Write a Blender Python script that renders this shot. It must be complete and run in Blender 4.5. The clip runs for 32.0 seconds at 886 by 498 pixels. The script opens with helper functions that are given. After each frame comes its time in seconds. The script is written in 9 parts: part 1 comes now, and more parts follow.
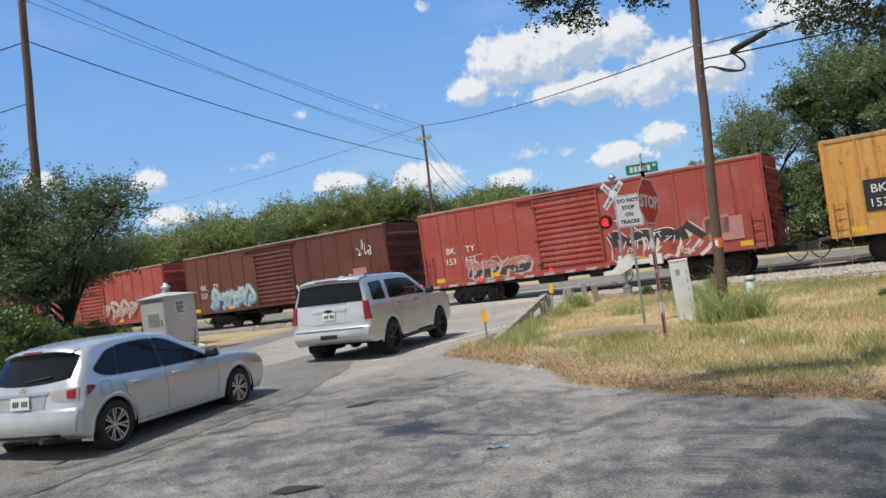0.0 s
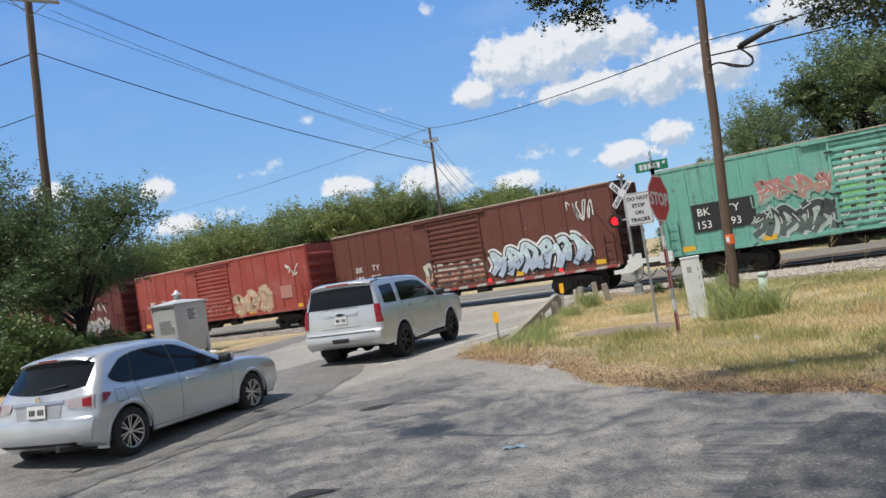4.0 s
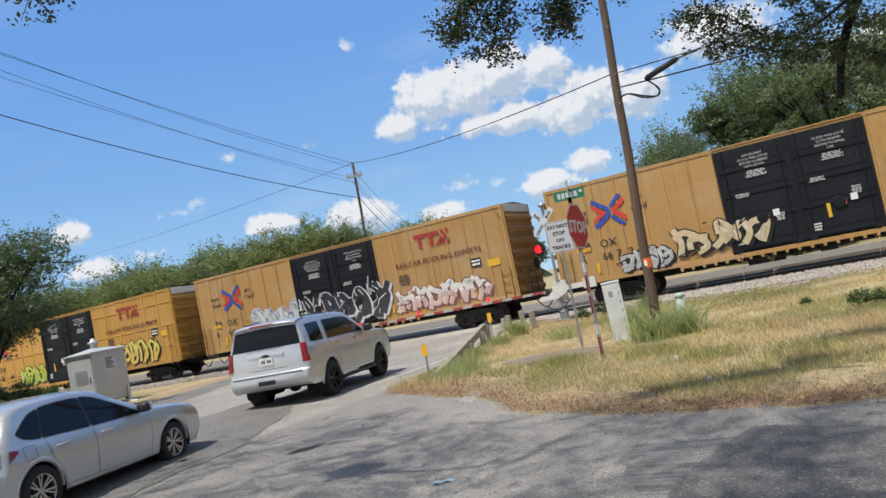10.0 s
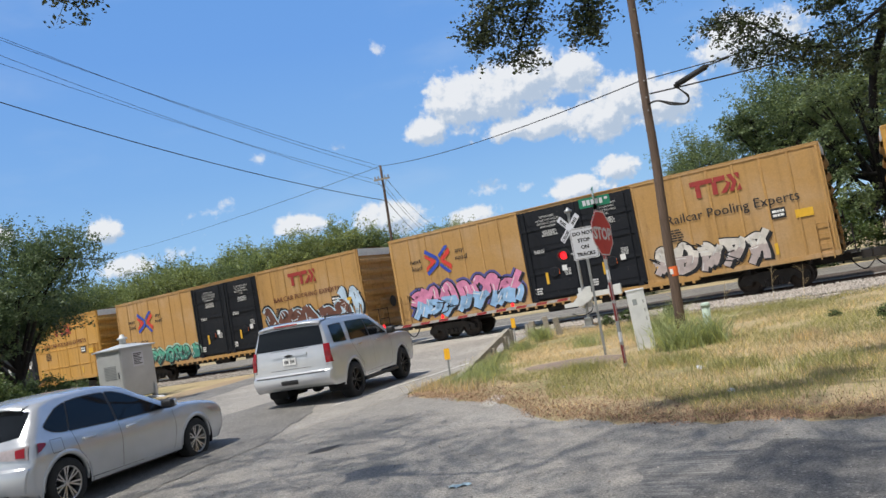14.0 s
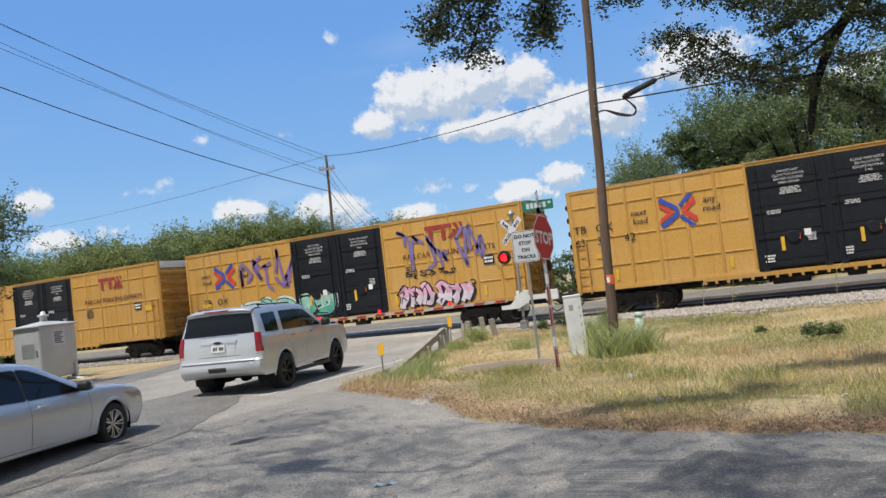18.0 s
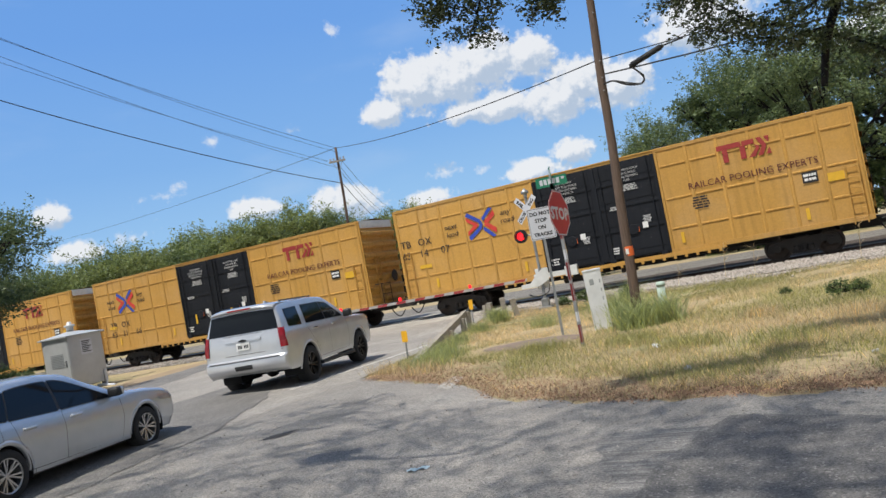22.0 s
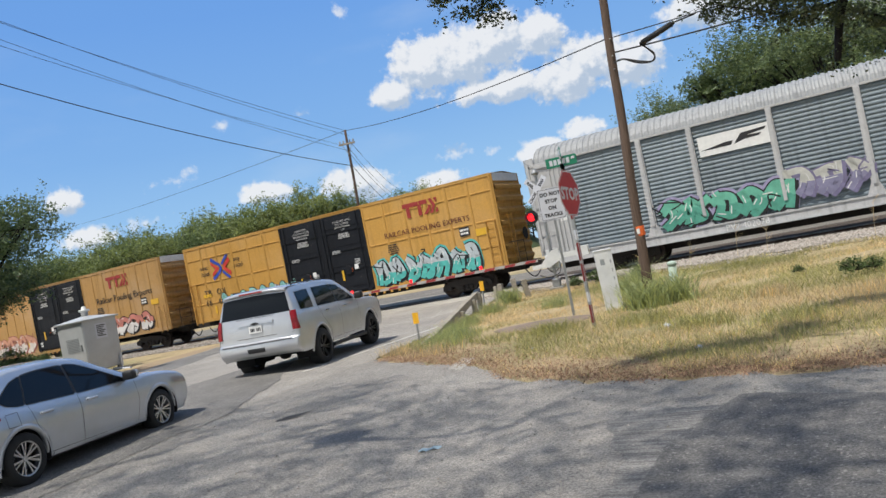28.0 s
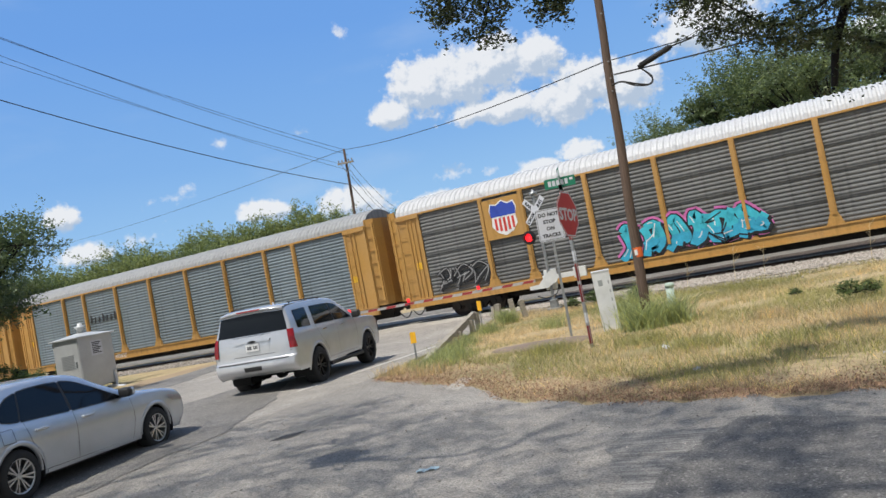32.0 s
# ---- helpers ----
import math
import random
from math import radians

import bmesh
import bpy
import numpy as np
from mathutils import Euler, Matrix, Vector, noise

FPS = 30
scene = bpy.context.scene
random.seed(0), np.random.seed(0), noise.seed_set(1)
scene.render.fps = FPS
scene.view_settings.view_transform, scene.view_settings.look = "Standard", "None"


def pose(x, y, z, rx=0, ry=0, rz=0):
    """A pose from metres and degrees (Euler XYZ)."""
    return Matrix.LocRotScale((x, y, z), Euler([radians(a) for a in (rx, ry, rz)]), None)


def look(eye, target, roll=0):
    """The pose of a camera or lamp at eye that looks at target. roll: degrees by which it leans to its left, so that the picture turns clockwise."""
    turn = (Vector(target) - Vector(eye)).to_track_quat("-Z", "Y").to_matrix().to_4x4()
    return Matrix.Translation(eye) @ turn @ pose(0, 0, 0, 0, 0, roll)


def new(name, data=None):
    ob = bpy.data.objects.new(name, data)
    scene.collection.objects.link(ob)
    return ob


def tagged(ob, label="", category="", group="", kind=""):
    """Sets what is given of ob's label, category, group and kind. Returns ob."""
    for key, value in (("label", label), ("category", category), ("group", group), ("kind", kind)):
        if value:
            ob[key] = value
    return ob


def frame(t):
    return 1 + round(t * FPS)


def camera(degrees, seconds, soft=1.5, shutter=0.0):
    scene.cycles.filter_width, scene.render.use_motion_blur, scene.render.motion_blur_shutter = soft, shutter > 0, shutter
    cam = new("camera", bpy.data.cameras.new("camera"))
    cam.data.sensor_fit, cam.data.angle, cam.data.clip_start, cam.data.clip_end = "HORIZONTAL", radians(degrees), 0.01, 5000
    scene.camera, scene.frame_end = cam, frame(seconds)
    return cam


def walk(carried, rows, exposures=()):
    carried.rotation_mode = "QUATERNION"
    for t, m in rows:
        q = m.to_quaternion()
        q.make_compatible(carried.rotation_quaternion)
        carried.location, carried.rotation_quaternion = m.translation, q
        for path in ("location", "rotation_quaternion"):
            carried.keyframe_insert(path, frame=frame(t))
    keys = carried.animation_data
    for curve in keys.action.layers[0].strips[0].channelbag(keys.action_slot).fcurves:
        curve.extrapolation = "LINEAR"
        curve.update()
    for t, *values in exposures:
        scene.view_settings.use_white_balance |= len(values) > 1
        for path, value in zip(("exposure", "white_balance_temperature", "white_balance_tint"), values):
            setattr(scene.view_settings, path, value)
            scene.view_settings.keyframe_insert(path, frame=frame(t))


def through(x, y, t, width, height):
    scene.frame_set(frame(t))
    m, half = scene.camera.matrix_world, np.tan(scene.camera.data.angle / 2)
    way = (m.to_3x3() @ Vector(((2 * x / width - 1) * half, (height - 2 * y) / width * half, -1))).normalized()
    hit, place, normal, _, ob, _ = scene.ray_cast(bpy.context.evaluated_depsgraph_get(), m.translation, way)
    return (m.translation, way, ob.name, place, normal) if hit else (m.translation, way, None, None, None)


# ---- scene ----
cam = camera(61.4, 32.0)
# seconds, eye, then the turn to the left, upwards and the lean, in degrees
PATH = [
    (0, 0.266, 0.308, 1.889, 32.94, 1.34, -7.81),
    (0.5, 0.286, 0.289, 1.881, 31.72, 1.93, -9.94),
    (1, 0.287, 0.269, 1.893, 31.32, 2.09, -10.33),
    (1.5, 0.301, 0.272, 1.897, 32.01, 2.85, -11.11),
    (2, 0.380, 0.277, 1.917, 31.97, 3.96, -12.71),
    (2.5, 0.349, 0.312, 1.905, 31.08, 4.13, -12.66),
    (3, 0.292, 0.321, 1.885, 31.43, 2.69, -10.68),
    (3.5, 0.238, 0.322, 1.875, 32.28, 2.12, -9.04),
    (4, 0.221, 0.300, 1.877, 33.55, 1.63, -8.89),
    (4.5, 0.221, 0.309, 1.869, 34.89, 1.05, -8.92),
    (6.5, 0.263, 0.296, 1.875, 33.11, 2.29, -10.45),
    (7, 0.283, 0.303, 1.877, 32.06, 2.88, -11.12),
    (7.5, 0.284, 0.313, 1.872, 31.76, 2.75, -11.59),
    (8, 0.297, 0.312, 1.877, 31.56, 2.34, -12.15),
    (8.5, 0.294, 0.328, 1.875, 31.42, 2.22, -12.43),
    (9, 0.284, 0.319, 1.871, 30.77, 2.23, -11.48),
    (9.5, 0.299, 0.316, 1.888, 28.78, 2.39, -10.19),
    (10, 0.306, 0.322, 1.886, 27.72, 3.12, -11.42),
    (10.5, 0.326, 0.313, 1.887, 27.30, 3.40, -12.07),
    (11, 0.326, 0.302, 1.876, 27.31, 3.25, -12.27),
    (11.5, 0.354, 0.299, 1.889, 27.08, 3.16, -12.65),
    (12, 0.341, 0.291, 1.890, 26.74, 3.41, -12.60),
    (12.5, 0.367, 0.279, 1.896, 26.52, 3.90, -12.62),
    (13, 0.393, 0.293, 1.886, 26.99, 4.32, -12.92),
    (13.5, 0.399, 0.294, 1.882, 28.57, 4.19, -11.46),
    (15.5, 0.247, 0.477, 1.859, 26.27, 1.49, -5.37),
    (16, 0.296, 0.500, 1.876, 20.80, 2.65, -5.25),
    (16.5, 0.318, 0.470, 1.872, 19.47, 2.62, -6.29),
    (17, 0.346, 0.450, 1.869, 21.57, 2.58, -6.47),
    (17.5, 0.317, 0.454, 1.871, 24.12, 2.73, -6.67),
    (18, 0.307, 0.464, 1.865, 25.26, 2.90, -6.84),
    (18.5, 0.300, 0.456, 1.863, 25.13, 3.11, -6.74),
    (19, 0.308, 0.443, 1.875, 24.62, 3.27, -6.79),
    (19.5, 0.298, 0.446, 1.862, 24.16, 3.60, -6.80),
    (20, 0.327, 0.441, 1.871, 24.06, 3.67, -7.65),
    (20.5, 0.303, 0.450, 1.864, 24.53, 3.37, -8.74),
    (21, 0.307, 0.475, 1.856, 25.27, 2.67, -9.84),
    (21.5, 0.292, 0.476, 1.852, 26.04, 2.15, -10.57),
    (22, 0.282, 0.489, 1.847, 26.68, 1.92, -10.79),
    (22.5, 0.300, 0.493, 1.853, 26.64, 1.83, -10.72),
    (23, 0.289, 0.506, 1.841, 26.67, 1.92, -10.72),
    (23.5, 0.301, 0.499, 1.854, 26.90, 1.87, -11.25),
    (24, 0.301, 0.513, 1.840, 27.25, 1.74, -11.73),
    (24.5, 0.298, 0.498, 1.849, 27.44, 1.45, -11.66),
    (25, 0.296, 0.494, 1.845, 27.15, 1.51, -11.17),
    (25.5, 0.286, 0.502, 1.833, 26.72, 1.40, -10.79),
    (27.5, 0.285, 0.498, 1.843, 27.78, 0.50, -10.84),
    (28, 0.293, 0.496, 1.840, 27.77, 0.71, -11.33),
    (28.5, 0.287, 0.494, 1.837, 27.65, 0.97, -11.74),
    (29, 0.291, 0.491, 1.849, 27.56, 1.41, -11.97),
    (29.5, 0.300, 0.499, 1.841, 27.48, 1.56, -12.07),
    (30, 0.294, 0.502, 1.827, 27.44, 1.52, -11.91),
    (30.5, 0.286, 0.502, 1.830, 27.70, 1.51, -11.80),
    (31, 0.295, 0.501, 1.830, 27.82, 1.62, -11.94),
    (31.5, 0.275, 0.493, 1.833, 27.82, 1.70, -11.32),
    (32, 0.280, 0.471, 1.845, 27.27, 2.14, -10.84),
]


def eye_pose(x, y, z, yaw, pitch, lean):
    way = Vector((-math.sin(radians(yaw)) * math.cos(radians(pitch)), math.cos(radians(yaw)) * math.cos(radians(pitch)), math.sin(radians(pitch))))
    eye = Vector((x, y, z))
    return look(eye, eye + way, lean)


walk(cam, [(t, eye_pose(*row)) for t, *row in PATH])

# ---- daylight ----
SUN_FROM = Vector((-0.15, -0.42, 1.0)).normalized()
world = bpy.data.worlds.new("sky")
scene.world = world
world.use_nodes = True
wn, wl = world.node_tree.nodes, world.node_tree.links
wn.clear()
sky = wn.new("ShaderNodeTexSky")
sky.sky_type, sky.sun_disc = "NISHITA", False
sky.sun_elevation = math.asin(SUN_FROM.z)
sky.sun_rotation = math.atan2(SUN_FROM.x, SUN_FROM.y)
sky.altitude, sky.air_density, sky.dust_density, sky.ozone_density = 150, 1.0, 0.15, 2.2
back = wn.new("ShaderNodeBackground")
back.inputs["Strength"].default_value = 0.12
wout = wn.new("ShaderNodeOutputWorld")
deep = wn.new("ShaderNodeHueSaturation")
deep.inputs["Saturation"].default_value = 0.5
wl.new(sky.outputs[0], deep.inputs["Color"])
wl.new(deep.outputs[0], back.inputs["Color"])
wl.new(back.outputs[0], wout.inputs["Surface"])
sun_data = bpy.data.lights.new("sun", "SUN")
sun_data.energy, sun_data.angle, sun_data.color = 4.5, radians(0.55), (1.0, 0.955, 0.88)
sun = new("sun", sun_data)
sun.matrix_basis = look((0, 0, 60), Vector((0, 0, 60)) - SUN_FROM)
scene.view_settings.exposure = 0.0

# ---- materials ----
def ramp(nodes, links, source, stops):
    r = nodes.new("ShaderNodeValToRGB")
    while len(r.color_ramp.elements) < len(stops):
        r.color_ramp.elements.new(0.5)
    for e, (at, c) in zip(r.color_ramp.elements, stops):
        e.position = at
        e.color = (*c, 1) if len(c) == 3 else c
    links.new(source, r.inputs["Fac"])
    return r.outputs["Color"]


class Mat:
    """A principled material whose colour is mixed up from layers of noise."""

    def __init__(self, name, color, rough=0.6, metal=0.0, space="Object"):
        self.m = bpy.data.materials.new(name)
        self.m.use_nodes = True
        self.n, self.l = self.m.node_tree.nodes, self.m.node_tree.links
        self.b = self.n["Principled BSDF"]
        self.b.inputs["Roughness"].default_value = rough
        self.b.inputs["Metallic"].default_value = metal
        rgb = self.n.new("ShaderNodeRGB")
        rgb.outputs[0].default_value = (*color, 1)
        self.c = rgb.outputs[0]
        self.co = self.n.new("ShaderNodeTexCoord").outputs[space]
        self.h = None

    def where(self, scale=(1, 1, 1)):
        mp = self.n.new("ShaderNodeMapping")
        mp.inputs["Scale"].default_value = scale
        self.l.new(self.co, mp.inputs["Vector"])
        return mp.outputs[0]

    def noise(self, scale, detail=4, stretch=(1, 1, 1), rough=0.55):
        t = self.n.new("ShaderNodeTexNoise")
        t.inputs["Scale"].default_value, t.inputs["Detail"].default_value, t.inputs["Roughness"].default_value = scale, detail, rough
        self.l.new(self.where(stretch), t.inputs["Vector"])
        return t.outputs["Fac"]

    def cells(self, scale, feature="F1", stretch=(1, 1, 1)):
        t = self.n.new("ShaderNodeTexVoronoi")
        t.feature = feature
        t.inputs["Scale"].default_value = scale
        self.l.new(self.where(stretch), t.inputs["Vector"])
        return t.outputs[0]

    def pebbles(self, scale):
        """A grey of its own for each small stone."""
        t = self.n.new("ShaderNodeTexVoronoi")
        t.inputs["Scale"].default_value = scale
        self.l.new(self.where(), t.inputs["Vector"])
        g = self.n.new("ShaderNodeSeparateColor")
        self.l.new(t.outputs["Color"], g.inputs[0])
        return g.outputs[0]

    def step(self, source, lo, hi):
        t = self.n.new("ShaderNodeMapRange")
        t.interpolation_type = "SMOOTHSTEP"
        t.inputs["From Min"].default_value, t.inputs["From Max"].default_value = lo, hi
        self.l.new(source, t.inputs["Value"])
        return t.outputs[0]

    def times(self, a, b):
        t = self.n.new("ShaderNodeMath")
        t.operation = "MULTIPLY"
        for k, v in ((0, a), (1, b)):
            if isinstance(v, (int, float)):
                t.inputs[k].default_value = v
            else:
                self.l.new(v, t.inputs[k])
        return t.outputs[0]

    def mix(self, color, fac, how="MIX"):
        t = self.n.new("ShaderNodeMix")
        t.data_type, t.blend_type = "RGBA", how
        if isinstance(fac, (int, float)):
            t.inputs[0].default_value = fac
        else:
            self.l.new(fac, t.inputs[0])
        self.l.new(self.c, t.inputs[6])
        if isinstance(color, tuple):
            t.inputs[7].default_value = (*color, 1)
        else:
            self.l.new(color, t.inputs[7])
        self.c = t.outputs[2]
        return self

    def shade(self, source, dark, light, amount=1.0):
        """Multiplies the colour by a grey between dark and light."""
        g = ramp(self.n, self.l, source, [(0.25, (dark,) * 3), (0.75, (light,) * 3)])
        return self.mix(g, amount, "MULTIPLY")

    def each(self, dark, light):
        """Every object a little different."""
        o = self.n.new("ShaderNodeObjectInfo").outputs["Random"]
        g = ramp(self.n, self.l, o, [(0.0, (dark,) * 3), (1.0, (light,) * 3)])
        return self.mix(g, 1.0, "MULTIPLY")

    def island(self, stops):
        o = self.n.new("ShaderNodeNewGeometry").outputs["Random Per Island"]
        return self.mix(ramp(self.n, self.l, o, stops), 1.0, "MULTIPLY")

    def bump(self, source, strength=0.3, depth=0.01):
        b = self.n.new("ShaderNodeBump")
        b.inputs["Strength"].default_value, b.inputs["Distance"].default_value = strength, depth
        self.l.new(source, b.inputs["Height"])
        if self.h:
            self.l.new(self.h, b.inputs["Normal"])
        self.h = b.outputs[0]
        return self

    def rough(self, source, lo, hi):
        t = self.n.new("ShaderNodeMapRange")
        t.inputs["To Min"].default_value, t.inputs["To Max"].default_value = lo, hi
        self.l.new(source, t.inputs["Value"])
        self.l.new(t.outputs[0], self.b.inputs["Roughness"])
        return self

    def done(self):
        self.l.new(self.c, self.b.inputs["Base Color"])
        if self.h:
            self.l.new(self.h, self.b.inputs["Normal"])
        return self.m


def plain(name, color, rough=0.6, metal=0.0, vary=0.12, scale=6.0):
    m = Mat(name, color, rough, metal)
    n = m.noise(scale, 5)
    m.shade(n, 1 - vary, 1 + vary * 0.4)
    return m.done()


def train_paint(name, color, rust=0.25, fade=0.2, rough=0.55, dirt=0.35):
    """Weathered railcar paint: faded patches, rust streaks that run down, road dirt low down the sides."""
    m = Mat(name, color, rough)
    big = m.noise(0.5, 4)
    m.mix(tuple(min(1, 0.6 * c + 0.28) for c in color), m.times(m.step(big, 0.42, 0.72), fade))
    streak = m.noise(1.0, 5, (5.0, 5.0, 0.22))
    m.mix(tuple(c * 0.45 for c in color), m.times(m.step(streak, 0.5, 0.72), dirt))
    spots = m.noise(2.6, 6, (1.6, 1.6, 0.7), 0.7)
    m.mix((0.13, 0.052, 0.022), m.times(m.step(spots, 0.6 - 0.12 * rust, 0.72), min(1.0, rust * 1.6)))
    chips = m.noise(3.2, 9, (1.4, 1.4, 0.8), 0.72)
    m.mix((0.55, 0.5, 0.45), m.times(m.step(chips, 0.66 - 0.06 * rust, 0.72 - 0.06 * rust), min(0.75, 0.15 + 1.2 * rust)))
    m.shade(m.noise(14, 3), 0.86, 1.05)
    m.each(0.86, 1.06)
    m.bump(m.noise(1.3, 2), 0.25, 0.02)
    m.rough(streak, rough - 0.1, rough + 0.2)
    return m.done()


YELLOW = train_paint("boxcar_yellow", (0.55, 0.3, 0.062), 0.08, 0.14, dirt=0.3)
YELLOW2 = train_paint("boxcar_yellow_old", (0.47, 0.27, 0.088), 0.14, 0.28, dirt=0.35)
OCHRE = train_paint("boxcar_ochre_rusty", (0.62, 0.31, 0.07), 0.5, 0.2, dirt=0.6)
RED = train_paint("boxcar_red", (0.36, 0.062, 0.046), 0.34, 0.2)
MAROON = train_paint("boxcar_maroon", (0.112, 0.019, 0.016), 0.2, 0.06)
BROWN = train_paint("boxcar_brown", (0.135, 0.042, 0.028), 0.3, 0.06)
TEAL = train_paint("boxcar_teal", (0.15, 0.41, 0.33), 0.42, 0.25, dirt=0.5)
BLACKDOOR = train_paint("door_black", (0.014, 0.016, 0.021), 0.02, 0.012, 0.5)
BLACKDOOR.node_tree.nodes["Principled BSDF"].inputs["Specular IOR Level"].default_value = 0.2
GALV = train_paint("galvanised_panel", (0.17, 0.215, 0.245), 0.04, 0.1, 0.5, 0.35)
DARKGALV = train_paint("weathered_grey_panel", (0.125, 0.127, 0.124), 0.1, 0.1, 0.6, 0.4)
WHITEPAINT = train_paint("white_rack_paint", (0.5, 0.5, 0.5), 0.12, 0.1, dirt=0.4)
WHITEROOF = train_paint("white_rack_roof", (0.5, 0.51, 0.525), 0.03, 0.1, 0.5, 0.2)
GREYROOF = train_paint("grey_rack_roof", (0.32, 0.33, 0.335), 0.06, 0.08, 0.55, 0.35)
DIRTYROOF = train_paint("boxcar_roof_dusty", (0.50, 0.42, 0.34), 0.35, 0.3, 0.8, 0.5)
UNDER = plain("underframe_black", (0.035, 0.03, 0.027), 0.8, 0, 0.4, 3)
WHEEL = plain("wheel_steel_brown", (0.06, 0.045, 0.038), 0.6, 0.3, 0.3, 5)

# ---- mesh tools ----
def quad_mesh(bm, rows):
    """Faces over a grid of corner rows."""
    vs = [[bm.verts.new(p) for p in row] for row in rows]
    for a, b in zip(vs, vs[1:]):
        for i in range(len(a) - 1):
            bm.faces.new((a[i], a[i + 1], b[i + 1], b[i]))


def tube(bm, pts, r0, r1, n=8):
    """One bent round bar through points, r0 thick at its start and r1 at its end."""
    pts = [Vector(p) for p in pts]
    rings = []
    u = None
    for k, p in enumerate(pts):
        way = (pts[min(k + 1, len(pts) - 1)] - pts[max(k - 1, 0)]).normalized()
        u = way.orthogonal().normalized() if u is None else (u - way * u.dot(way)).normalized()
        v = way.cross(u)
        q = r0 + (r1 - r0) * k / (len(pts) - 1)
        rings.append([bm.verts.new(p + q * (math.cos(i * math.tau / n) * u + math.sin(i * math.tau / n) * v)) for i in range(n)])
    for a, b in zip(rings, rings[1:]):
        for i in range(n):
            bm.faces.new((a[i], a[(i + 1) % n], b[(i + 1) % n], b[i]))
    bm.faces.new(rings[0][::-1])
    bm.faces.new(rings[-1])


def box(bm, x0, x1, y0, y1, z0, z1, bevel=0.0):
    """A box; with bevel its corners along the longest way are cut."""
    c = [bm.verts.new((x, y, z)) for z in (z0, z1) for y in (y0, y1) for x in (x0, x1)]
    fs = [bm.faces.new([c[i] for i in f]) for f in ((0, 2, 3, 1), (4, 5, 7, 6), (0, 1, 5, 4), (2, 6, 7, 3), (0, 4, 6, 2), (1, 3, 7, 5))]
    if bevel:
        bmesh.ops.bevel(bm, geom=list({e for f in fs for e in f.edges}), offset=bevel, segments=2, affect="EDGES", profile=0.6)


def rod(bm, a, b, r, n=8, r2=None, caps=True):
    """A round bar from a to b, r thick at a and r2 at b."""
    a, b = Vector(a), Vector(b)
    r2 = r if r2 is None else r2
    way = (b - a).normalized()
    u = way.orthogonal().normalized()
    v = way.cross(u)
    rings = []
    for p, q in ((a, r), (b, r2)):
        rings.append([bm.verts.new(p + q * (math.cos(k * math.tau / n) * u + math.sin(k * math.tau / n) * v)) for k in range(n)])
    for k in range(n):
        bm.faces.new((rings[0][k], rings[0][(k + 1) % n], rings[1][(k + 1) % n], rings[1][k]))
    if caps:
        bm.faces.new(rings[0][::-1])
        bm.faces.new(rings[1])


def lathe(bm, profile, centre, axis, n=20, caps=True):
    """Turns a profile of (radius, along) round an axis."""
    axis = Vector(axis).normalized()
    u = axis.orthogonal().normalized()
    v = axis.cross(u)
    rings = [[bm.verts.new(Vector(centre) + axis * h + r * (math.cos(k * math.tau / n) * u + math.sin(k * math.tau / n) * v)) for k in range(n)] for r, h in profile]
    for a, b in zip(rings, rings[1:]):
        for k in range(n):
            bm.faces.new((a[k], a[(k + 1) % n], b[(k + 1) % n], b[k]))
    if caps:
        bm.faces.new(rings[0][::-1])
        bm.faces.new(rings[-1])


def prism(bm, outline, way):
    """A closed outline of points, pushed along way."""
    a = [bm.verts.new(p) for p in outline]
    b = [bm.verts.new(Vector(p) + Vector(way)) for p in outline]
    bm.faces.new(a[::-1])
    bm.faces.new(b)
    for k in range(len(a)):
        j = (k + 1) % len(a)
        bm.faces.new((a[k], a[j], b[j], b[k]))


def mesh_of(name, build, material, smooth=False, *args):
    """A mesh from a function that fills a bmesh."""
    bm = bmesh.new()
    build(bm, *args)
    bmesh.ops.recalc_face_normals(bm, faces=bm.faces)
    me = bpy.data.meshes.new(name)
    bm.to_mesh(me)
    bm.free()
    for m in material if isinstance(material, (list, tuple)) else [material]:
        me.materials.append(m)
    if smooth:
        me.shade_smooth()
    return me


def part(name, data, parent, label="", at=None):
    """One mesh object under a thing or under a part."""
    ob = new(name, data)
    ob.parent = parent
    if at is not None:
        ob.matrix_basis = at
    return tagged(ob, label)


def thing(name, label, category, group="", at=None, data=None, kind=""):
    ob = new(name, data)
    if at is not None:
        ob.matrix_basis = at
    return tagged(ob, label, category, group, kind)


WORDS = {}


def word(text, size, material, thick=0.003, align="LEFT", shear=0.0, bold=0.0):
    """Lettering as a mesh that stands upright and faces -y."""
    key = (text, size, material.name, align, shear, bold)
    if key not in WORDS:
        cu = bpy.data.curves.new("lettering", "FONT")
        cu.body, cu.size, cu.extrude, cu.resolution_u, cu.align_x, cu.shear, cu.offset = text, size, thick, 2, align, shear, bold
        ob = bpy.data.objects.new("lettering", cu)
        scene.collection.objects.link(ob)
        me = bpy.data.meshes.new_from_object(ob)
        bpy.data.objects.remove(ob)
        me.transform(pose(0, 0, 0, 90))
        me.materials.clear()
        me.materials.append(material)
        WORDS[key] = me
    return WORDS[key]


def ground_height(x, y):
    """The lie of the land: the road's camber lifts the far lane side, the crossing is level."""
    rise = 0.05 * min(max(-x - 4, 0), 10)
    fade = 1 - min(max((y - 6) / 16, 0), 1)

    return -0.07 + rise * fade * fade * (3 - 2 * fade)

